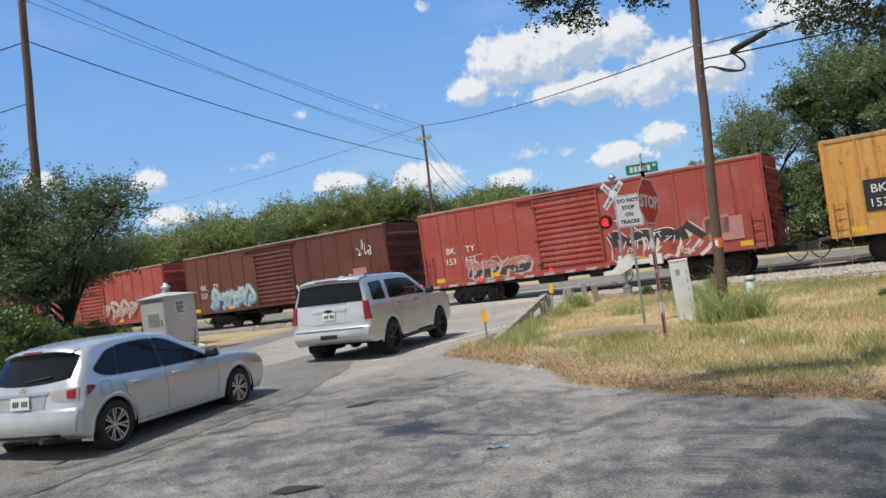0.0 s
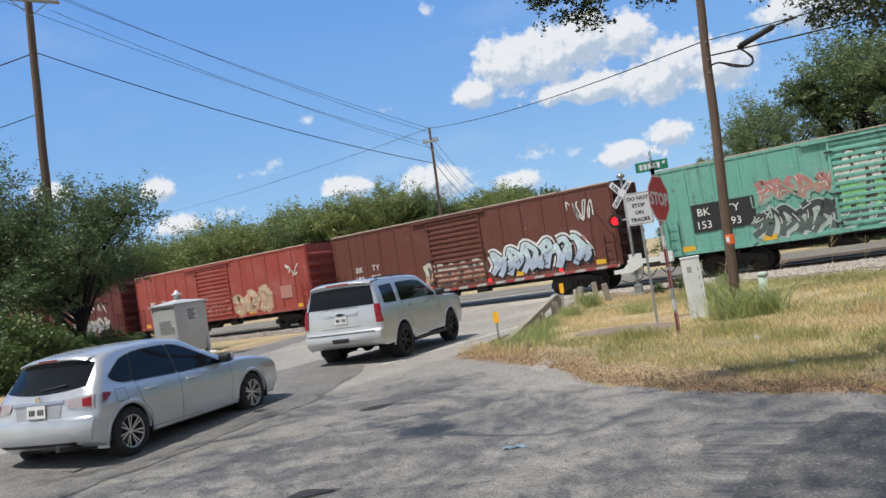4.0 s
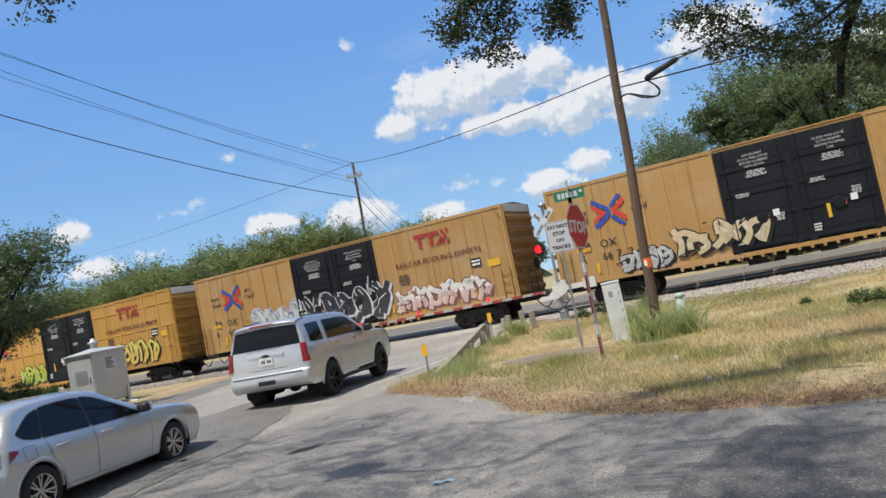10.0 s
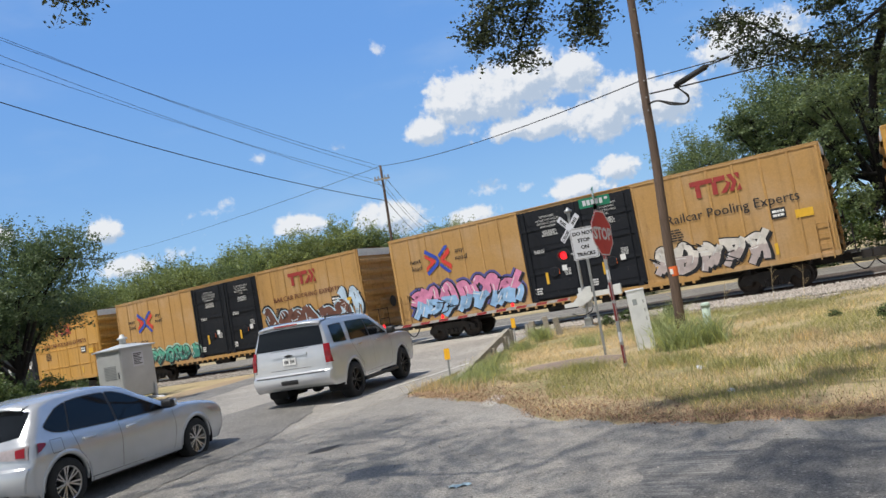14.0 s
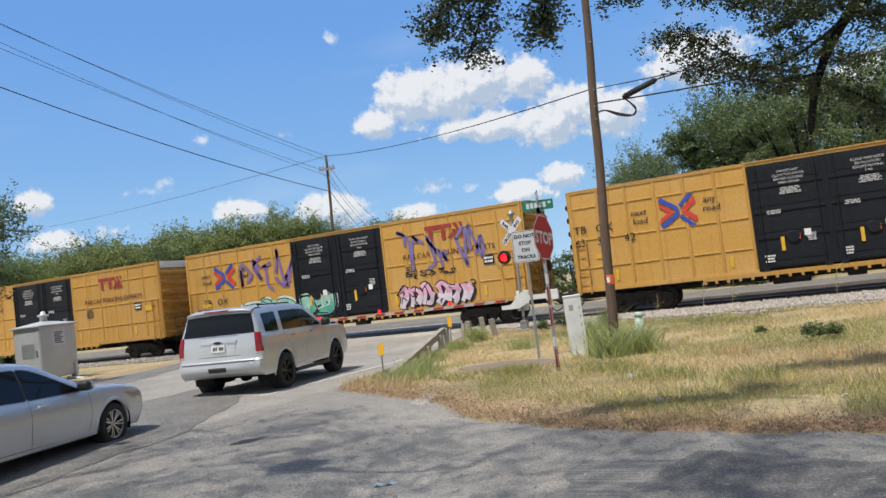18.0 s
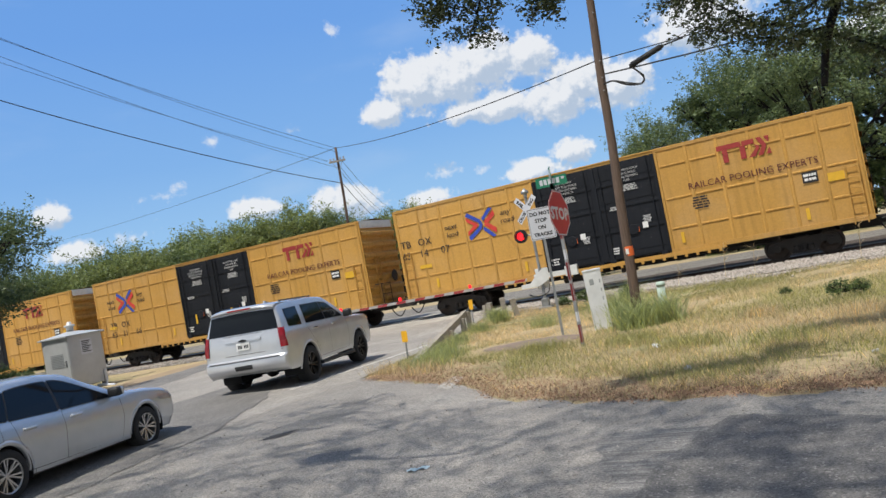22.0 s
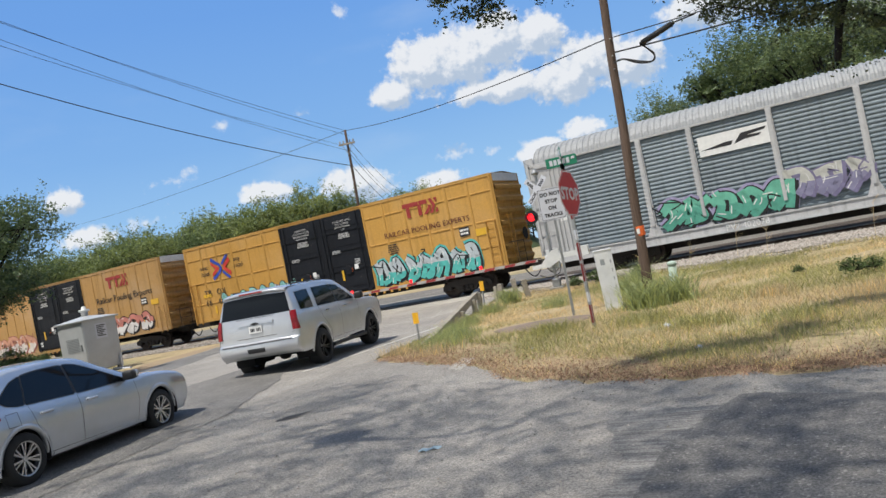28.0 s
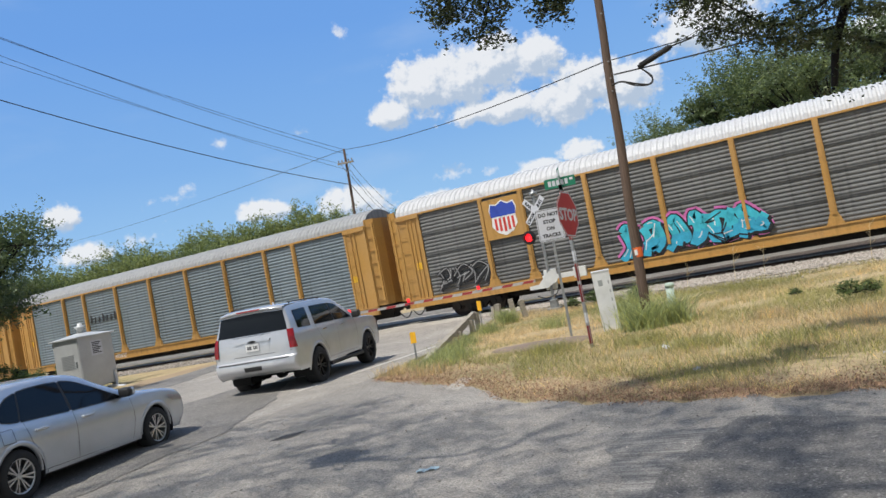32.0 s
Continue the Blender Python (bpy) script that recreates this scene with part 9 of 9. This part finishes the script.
# ---- grass ----
def blades(name, at, height, width, lean, material, rng):
    """Thin bent blades, each of two quads that share their middle edge."""
    n = len(at)
    a = rng.uniform(0, math.tau, n)
    side = np.stack([np.cos(a), np.sin(a), np.zeros(n)], 1) * (width * rng.uniform(0.6, 1.3, n))[:, None]
    h = height * rng.uniform(0.4, 1.3, n)
    b = rng.uniform(0, math.tau, n)
    far = lean * h * rng.uniform(0.3, 1.3, n)
    tip = np.stack([np.cos(b) * far, np.sin(b) * far, h], 1)
    mid = tip * np.array([0.36, 0.36, 0.62])
    co = np.stack([at - side, at + side, at + mid + side * 0.8, at + mid - side * 0.8, at + tip + side * 0.15, at + tip - side * 0.15], 1)
    me = bpy.data.meshes.new(name)
    me.vertices.add(6 * n)
    me.vertices.foreach_set("co", co.astype(np.float32).ravel())
    f = (np.array([0, 1, 2, 3, 3, 2, 4, 5])[None] + 6 * np.arange(n)[:, None]).astype(np.int32).ravel()
    me.loops.add(8 * n)
    me.loops.foreach_set("vertex_index", f)
    me.polygons.add(2 * n)
    me.polygons.foreach_set("loop_start", np.arange(0, 8 * n, 4, dtype=np.int32))
    me.update(calc_edges=True)
    me.materials.append(material)
    return me


def lay(x, y):
    return np.stack([x, y, np.array([ground_height(u, v) - 0.03 for u, v in zip(x, y)])], 1)


def on_grass(x, y):
    """True on the verge between the side road, the main road and the ballast."""
    edge = np.interp(x, [-8.6, -6.6, -5.2, -4.5, -3.4, -2.2, -0.3, 3, 9, 30], [13.3, 12.2, 11.4, 10.5, 9.9, 9.4, 9.05, 8.7, 8.2, 6.6])
    road = -8.6 - 0.2 * np.maximum(0, y - 13.4) - 0.01 * np.maximum(0, y - 20) ** 2
    return (y > edge + 0.05) & (x > road + 0.1) & (y < np.array([ballast_edge(v) + 0.35 for v in np.ravel(x)]))


rng = np.random.default_rng(11)
n = 430000
d = rng.uniform(0, 1, n) ** 1.5
gx, gy = rng.uniform(-12.5, 16, n), 8.8 + 19.5 * d
ok = on_grass(gx, gy)
slab = ((gx + 5.95) / 1.3) ** 2 + ((gy - 16.3) / 0.9) ** 2 < 1
bare = np.sin(gx * 0.9 + 1.3 * np.sin(gy * 0.7)) * np.sin(gy * 1.1 + 0.5 * gx) + 0.5 * np.sin(2.3 * gx - 1.9 * gy) < -0.55
near_edge = gy - np.interp(gx, [-8.6, -5.2, -4.5, -2.2, 3, 9], [13.3, 11.4, 10.5, 9.4, 8.7, 8.2])
keep = ok & ~slab & ~(bare & (rng.uniform(0, 1, n) < 0.85)) & ~((near_edge < 0.6 + 1.1 * np.clip((-1.5 - gx) / 3, 0, 1) + 0.35 * np.sin(1.7 * gx) + 0.2 * np.sin(4.3 * gx)) & (rng.uniform(0, 1, n) < 0.9))
gx, gy = gx[keep], gy[keep]
edge_off = gy - np.interp(gx, [-8.6, -5.2, -4.5, -2.2, 3, 9], [13.3, 11.4, 10.5, 9.4, 8.7, 8.2])
band = np.exp(-((edge_off - 2.6) / 1.3) ** 2) * (gx > -5.5)
green = (np.sin(gx * 0.5 + 0.4 * gy) + np.sin(gy * 0.8 - 0.3 * gx) + 1.5 * band - 1.4 * (edge_off < 1.0) + rng.normal(0, 0.7, len(gx))) > 0.15
p = lay(gx, gy)
tagged(new("dry_grass", blades("dry_grass", p[~green], 0.095, 0.0032, 1.1, BLADE_DRY, rng)), "dry straw-coloured grass on the verge", "grass", kind="stuff")
tagged(new("green_grass", blades("green_grass", p[green], 0.11, 0.0034, 1.0, BLADE_GREEN, rng)), "patchy green grass on the verge", "grass", kind="stuff")


def tuft(x, y, r, h, n, lean, material, label, seed):
    g = np.random.default_rng(seed)
    q = g.normal(size=(n, 2)) * r * 0.45
    t = thing("grass_tuft", label, "grass tuft", "tall grass tufts", pose(x, y, ground_height(x, y) - 0.03), blades("grass_tuft", np.stack([q[:, 0], q[:, 1], np.zeros(n)], 1), h, 0.0045 + 0.004 * (h > 0.4), lean, material, g))
    return t


LONG = leaf_mat("long_grass_blade", (0.38, 0.43, 0.2), 0.4)
for k, (x, y, r, h, n) in enumerate(((-3.65, 17.0, 0.6, 0.52, 800), (-3.05, 17.3, 0.45, 0.62, 350), (-5.1, 20.2, 0.5, 0.45, 300), (-4.9, 21.5, 0.5, 0.7, 250), (-7.6, 14.4, 0.5, 0.26, 420), (-7.7, 15.4, 0.5, 0.28, 350), (-8.2, 16.4, 0.4, 0.3, 300), (-8.7, 18.2, 0.4, 0.3, 250), (-9.3, 21.0, 0.4, 0.34, 250), (-9.8, 23.6, 0.4, 0.45, 300), (-6.9, 20.0, 0.5, 0.3, 200), (-6.0, 23.0, 0.5, 0.3, 200), (-5.2, 14.9, 0.6, 0.2, 350), (-3.2, 14.6, 0.8, 0.2, 500), (-2.0, 13.4, 0.8, 0.18, 450), (-0.5, 12.9, 0.9, 0.18, 450), (2.0, 12.4, 0.9, 0.18, 450), (5.0, 14.0, 1.0, 0.2, 400))):
    tuft(x, y, r, h, n if h > 0.5 else 2 * n, 1.15 if h > 0.5 else 0.8, LONG if k < 12 else BLADE_GREEN, "tuft of long green grass", 50 + k)
for k, (x, y) in enumerate(((-8.3, 13.9), (-7.2, 13.4), (-9.3, 18.6), (-9.9, 22.4), (-1.0, 16.0), (2.6, 13.6), (4.0, 12.4), (0.6, 14.8))):
    tuft(x, y, 0.5, 0.22, 350, 0.7, BLADE_DRY, "tuft of dry straw-coloured grass", 90 + k)
weed = tree_data(44, 0.7, spread_blobs(44, 6, 0.55, 0.55, 0.3), WEED, 0.075, 40, 5, 0.07, 0.012)
for k, (x, y, s) in enumerate(((0.4, 17.2, 0.62), (0.75, 17.4, 0.5), (-0.7, 19.0, 0.35), (2.9, 23.4, 1.0), (3.4, 23.7, 0.8), (-5.6, 24.9, 0.8), (-7.4, 26.0, 0.8), (-8.0, 25.4, 0.7), (6.5, 21.5, 1.0))):
    plant("shrub", "small leafy green weed in the grass", weed, x, y, 70 * k, s, "weeds in the grass")
for k, (x, y, h) in enumerate(((-2.8, 26.8, 1.3), (-1.9, 27.0, 1.1), (1.2, 26.9, 1.2), (-4.4, 27.1, 0.9), (3.2, 26.6, 1.5), (-6.1, 26.8, 1.0))):
    def stalk(bm):
        r = random.Random(k)
        limb(bm, [(0, 0, 0), (0.05, 0.02, h * 0.5), (0.14, 0.05, h)], 0.009, 0.004)
        for _ in range(7):
            z = h * r.uniform(0.45, 1.0)
            limb(bm, [(0.08, 0.03, z * 0.9), (0.08 + r.uniform(-0.25, 0.25), r.uniform(-0.1, 0.1), z + 0.12)], 0.005, 0.002)
    s = thing("dry_weed", "tall dry weed stalk by the ballast", "weed", "dry weeds", pose(x, y, -0.15), mesh_of("dry_weed", stalk, BLADE_DRY))

# litter of dead leaves along the asphalt's edge, and loose stones on the ballast
n = 60000
lx = rng.uniform(-8.4, 9, n)
ly = np.interp(lx, [-8.6, -5.2, -4.5, -2.2, 3, 9], [13.2, 11.4, 10.45, 9.4, 8.7, 8.2]) + rng.normal(0.1, 0.12, n) + rng.exponential(0.3 + 0.55 * np.clip((-1.0 - lx) / 3, 0, 1), n)
DEAD = Mat("dead_leaf", (0.33, 0.215, 0.14), 0.9).island([(0, (0.5, 0.48, 0.46)), (0.5, (0.95, 0.92, 0.9)), (1, (1.45, 1.4, 1.3))]).done()
tagged(new("leaf_litter", leaves("leaf_litter", lay(lx, ly) + np.array([0, 0, 0.037]), 0.03, DEAD, rng, 0.5, 1.2)), "brown dead leaves along the asphalt's edge", "leaf litter", kind="stuff")


def stones(name, at, size, rng):
    """Loose crushed stones: squashed eight-sided lumps."""
    base = np.array([(1, 0, 0), (0, 1, 0), (-1, 0, 0), (0, -1, 0), (0, 0, 1), (0, 0, -0.6)], float)
    tri = np.array([(0, 1, 4), (1, 2, 4), (2, 3, 4), (3, 0, 4), (1, 0, 5), (2, 1, 5), (3, 2, 5), (0, 3, 5)])
    n = len(at)
    a = rng.uniform(0, math.tau, n)
    v = base[None] * rng.uniform(0.55, 1.3, (n, 6, 1)) * (size * rng.uniform(0.5, 1.3, n))[:, None, None]
    c, s = np.cos(a)[:, None], np.sin(a)[:, None]
    v = np.stack([v[..., 0] * c - v[..., 1] * s, v[..., 0] * s + v[..., 1] * c, v[..., 2] * 0.8], -1) + at[:, None]
    me = bpy.data.meshes.new(name)
    f = (tri[None] + 6 * np.arange(n)[:, None, None]).reshape(-1)
    me.vertices.add(6 * n)
    me.vertices.foreach_set("co", v.astype(np.float32).ravel())
    me.loops.add(len(f))
    me.loops.foreach_set("vertex_index", f.astype(np.int32))
    me.polygons.add(len(f) // 3)
    me.polygons.foreach_set("loop_start", np.arange(0, len(f), 3, dtype=np.int32))
    me.update(calc_edges=True)
    me.materials.append(STONE)
    return me


n = 26000
bx, by = rng.uniform(-13, 16, n), rng.uniform(0, 1, n)
be = np.array([ballast_edge(v) for v in bx])
by = be + (30.9 - be) * by - rng.exponential(0.2, n)
bz = np.where(by < be + 0.4, -0.09, np.where(by > 30.35, -0.16, -0.045))
b2 = 6000
bx2, by2 = rng.uniform(-60, -25, b2), 27.6 + 3.6 * rng.uniform(0, 1, b2)
bz2 = np.where(by2 < 28.1, -0.09, np.where(by2 > 30.35, -0.16, -0.05))
tagged(new("loose_ballast", stones("loose_ballast", np.stack([np.r_[bx, bx2], np.r_[by, by2], np.r_[bz, bz2]], 1), 0.055, rng)), "loose grey crushed stones beside the rails", "ballast", kind="stuff")
n = 1500
px, py = rng.uniform(-8.4, 4, n), rng.uniform(3.0, 11.5, n)
okp = py < np.interp(px, [-8.6, -5.2, -4.5, -2.2, 3, 9], [13.2, 11.4, 10.45, 9.4, 8.7, 8.2])
tagged(new("road_grit", stones("road_grit", lay(px[okp], py[okp]) + np.array([0, 0, 0.034]), 0.012, rng)), "loose grit on the worn asphalt", "grit", kind="stuff")


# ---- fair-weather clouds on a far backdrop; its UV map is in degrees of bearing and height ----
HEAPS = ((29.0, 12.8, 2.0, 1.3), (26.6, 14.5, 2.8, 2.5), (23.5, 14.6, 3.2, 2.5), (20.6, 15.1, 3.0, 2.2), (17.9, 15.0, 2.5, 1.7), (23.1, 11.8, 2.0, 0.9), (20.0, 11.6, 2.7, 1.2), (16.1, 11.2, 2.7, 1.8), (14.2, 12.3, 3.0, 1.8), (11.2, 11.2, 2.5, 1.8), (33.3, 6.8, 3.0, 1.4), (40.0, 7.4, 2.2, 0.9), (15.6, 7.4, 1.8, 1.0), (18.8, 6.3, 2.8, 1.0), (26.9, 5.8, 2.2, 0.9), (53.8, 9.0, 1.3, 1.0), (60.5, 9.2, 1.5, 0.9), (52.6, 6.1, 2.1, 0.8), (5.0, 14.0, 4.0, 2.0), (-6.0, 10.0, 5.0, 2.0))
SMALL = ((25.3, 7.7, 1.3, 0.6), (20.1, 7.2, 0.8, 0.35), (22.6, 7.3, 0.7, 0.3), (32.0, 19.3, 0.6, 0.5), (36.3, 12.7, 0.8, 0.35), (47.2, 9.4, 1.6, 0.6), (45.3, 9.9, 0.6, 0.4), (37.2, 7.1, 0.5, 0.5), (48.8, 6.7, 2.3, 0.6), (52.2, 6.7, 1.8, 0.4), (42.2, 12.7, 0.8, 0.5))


def cloud_mat():
    m = bpy.data.materials.new("clouded_sky")
    m.use_nodes = True
    n, l = m.node_tree.nodes, m.node_tree.links
    n.clear()
    uv = n.new("ShaderNodeUVMap").outputs[0]

    def vec(op, a, b):
        t = n.new("ShaderNodeVectorMath")
        t.operation = op
        l.new(a, t.inputs[0])
        if isinstance(b, tuple):
            t.inputs[1].default_value = b
        else:
            l.new(b, t.inputs[1])
        return t.outputs["Value" if op == "LENGTH" else "Vector"]

    def num(op, a, b, c=0.0):
        t = n.new("ShaderNodeMath")
        t.operation = op
        for k, v in enumerate((a, b, c)):
            if isinstance(v, (int, float)):
                t.inputs[k].default_value = v
            else:
                l.new(v, t.inputs[k])
        return t.outputs[0]

    def fbm(at, scale, detail, rough=0.6):
        t = n.new("ShaderNodeTexNoise")
        t.inputs["Scale"].default_value, t.inputs["Detail"].default_value, t.inputs["Roughness"].default_value = scale, detail, rough
        l.new(at, t.inputs["Vector"])
        return t.outputs["Fac"]

    def soft(v, lo, hi):
        t = n.new("ShaderNodeMapRange")
        t.interpolation_type = "SMOOTHSTEP"
        t.inputs["From Min"].default_value, t.inputs["From Max"].default_value = lo, hi
        l.new(v, t.inputs["Value"])
        return t.outputs[0]

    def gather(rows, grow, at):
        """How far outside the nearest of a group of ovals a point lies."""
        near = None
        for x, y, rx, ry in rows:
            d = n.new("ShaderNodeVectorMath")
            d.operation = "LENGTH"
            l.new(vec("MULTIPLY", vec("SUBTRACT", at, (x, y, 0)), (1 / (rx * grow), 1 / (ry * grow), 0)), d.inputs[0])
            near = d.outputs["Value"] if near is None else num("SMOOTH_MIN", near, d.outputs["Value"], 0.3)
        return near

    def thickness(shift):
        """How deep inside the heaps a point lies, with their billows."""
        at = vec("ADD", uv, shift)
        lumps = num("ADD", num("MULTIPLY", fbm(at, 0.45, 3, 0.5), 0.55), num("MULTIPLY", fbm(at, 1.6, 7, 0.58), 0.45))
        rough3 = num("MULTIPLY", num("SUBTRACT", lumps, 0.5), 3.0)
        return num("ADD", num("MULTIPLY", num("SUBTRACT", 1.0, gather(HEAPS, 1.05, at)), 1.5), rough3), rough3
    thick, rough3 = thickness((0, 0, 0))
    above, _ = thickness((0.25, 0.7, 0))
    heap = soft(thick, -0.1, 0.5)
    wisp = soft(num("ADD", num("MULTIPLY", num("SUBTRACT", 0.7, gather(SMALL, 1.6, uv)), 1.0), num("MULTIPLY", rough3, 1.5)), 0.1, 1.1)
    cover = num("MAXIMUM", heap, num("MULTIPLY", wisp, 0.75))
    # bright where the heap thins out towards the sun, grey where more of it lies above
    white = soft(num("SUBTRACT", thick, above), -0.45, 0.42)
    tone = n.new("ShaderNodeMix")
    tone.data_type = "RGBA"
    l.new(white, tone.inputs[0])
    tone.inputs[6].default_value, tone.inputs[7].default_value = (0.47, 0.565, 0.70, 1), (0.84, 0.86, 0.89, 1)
    # clear sky, paler towards the horizon
    part3 = n.new("ShaderNodeSeparateXYZ")
    l.new(uv, part3.inputs[0])
    blue = ramp(n, l, num("DIVIDE", part3.outputs[1], 45.0), [(0.0, (0.49, 0.70, 0.89)), (0.12, (0.325, 0.565, 0.86)), (0.25, (0.225, 0.45, 0.82)), (0.45, (0.16, 0.365, 0.79)), (1.0, (0.105, 0.28, 0.68))])
    veil = n.new("ShaderNodeMix")
    veil.data_type = "RGBA"
    l.new(num("MULTIPLY", soft(fbm(vec("MULTIPLY", uv, (0.5, 1.4, 0)), 0.12, 5, 0.55), 0.5, 0.85), 0.22), veil.inputs[0])
    l.new(blue, veil.inputs[6])
    veil.inputs[7].default_value = (0.7, 0.77, 0.86, 1)
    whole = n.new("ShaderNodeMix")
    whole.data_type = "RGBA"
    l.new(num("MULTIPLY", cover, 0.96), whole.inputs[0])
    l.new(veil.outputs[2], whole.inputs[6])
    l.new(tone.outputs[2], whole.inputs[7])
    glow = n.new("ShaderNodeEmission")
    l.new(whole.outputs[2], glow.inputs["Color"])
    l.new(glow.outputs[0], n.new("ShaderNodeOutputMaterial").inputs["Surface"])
    return m


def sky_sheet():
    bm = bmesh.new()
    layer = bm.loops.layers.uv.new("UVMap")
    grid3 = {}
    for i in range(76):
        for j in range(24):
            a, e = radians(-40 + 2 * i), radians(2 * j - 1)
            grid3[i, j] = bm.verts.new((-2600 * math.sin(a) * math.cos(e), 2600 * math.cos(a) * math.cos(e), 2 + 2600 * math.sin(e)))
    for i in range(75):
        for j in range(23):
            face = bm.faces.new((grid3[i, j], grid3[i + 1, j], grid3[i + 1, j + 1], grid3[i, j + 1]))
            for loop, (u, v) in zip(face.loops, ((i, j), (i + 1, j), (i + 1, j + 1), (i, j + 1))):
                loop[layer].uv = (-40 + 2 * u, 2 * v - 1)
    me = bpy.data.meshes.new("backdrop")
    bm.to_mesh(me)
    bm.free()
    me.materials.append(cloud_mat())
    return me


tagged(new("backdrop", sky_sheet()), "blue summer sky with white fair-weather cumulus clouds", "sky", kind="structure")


def motions():
    """The train runs past at some 23 metres a second."""
    extra = ((0, 0.0), (1, 0.6), (2, 1.45), (3, 1.95), (4, 2.15), (5, 2.5), (6.5, 3.25), (7.5, 3.8), (9, 4.05), (13, 4.2), (18, 4.15), (22, 3.85), (25, 4.2), (28, 4.35), (32, 4.3))
    for car, u in TRAIN:
        walk(car, [(t, pose(u - 23.22 * t - e, TRACK_Y, RAIL_Z)) for t, e in extra])


motions()
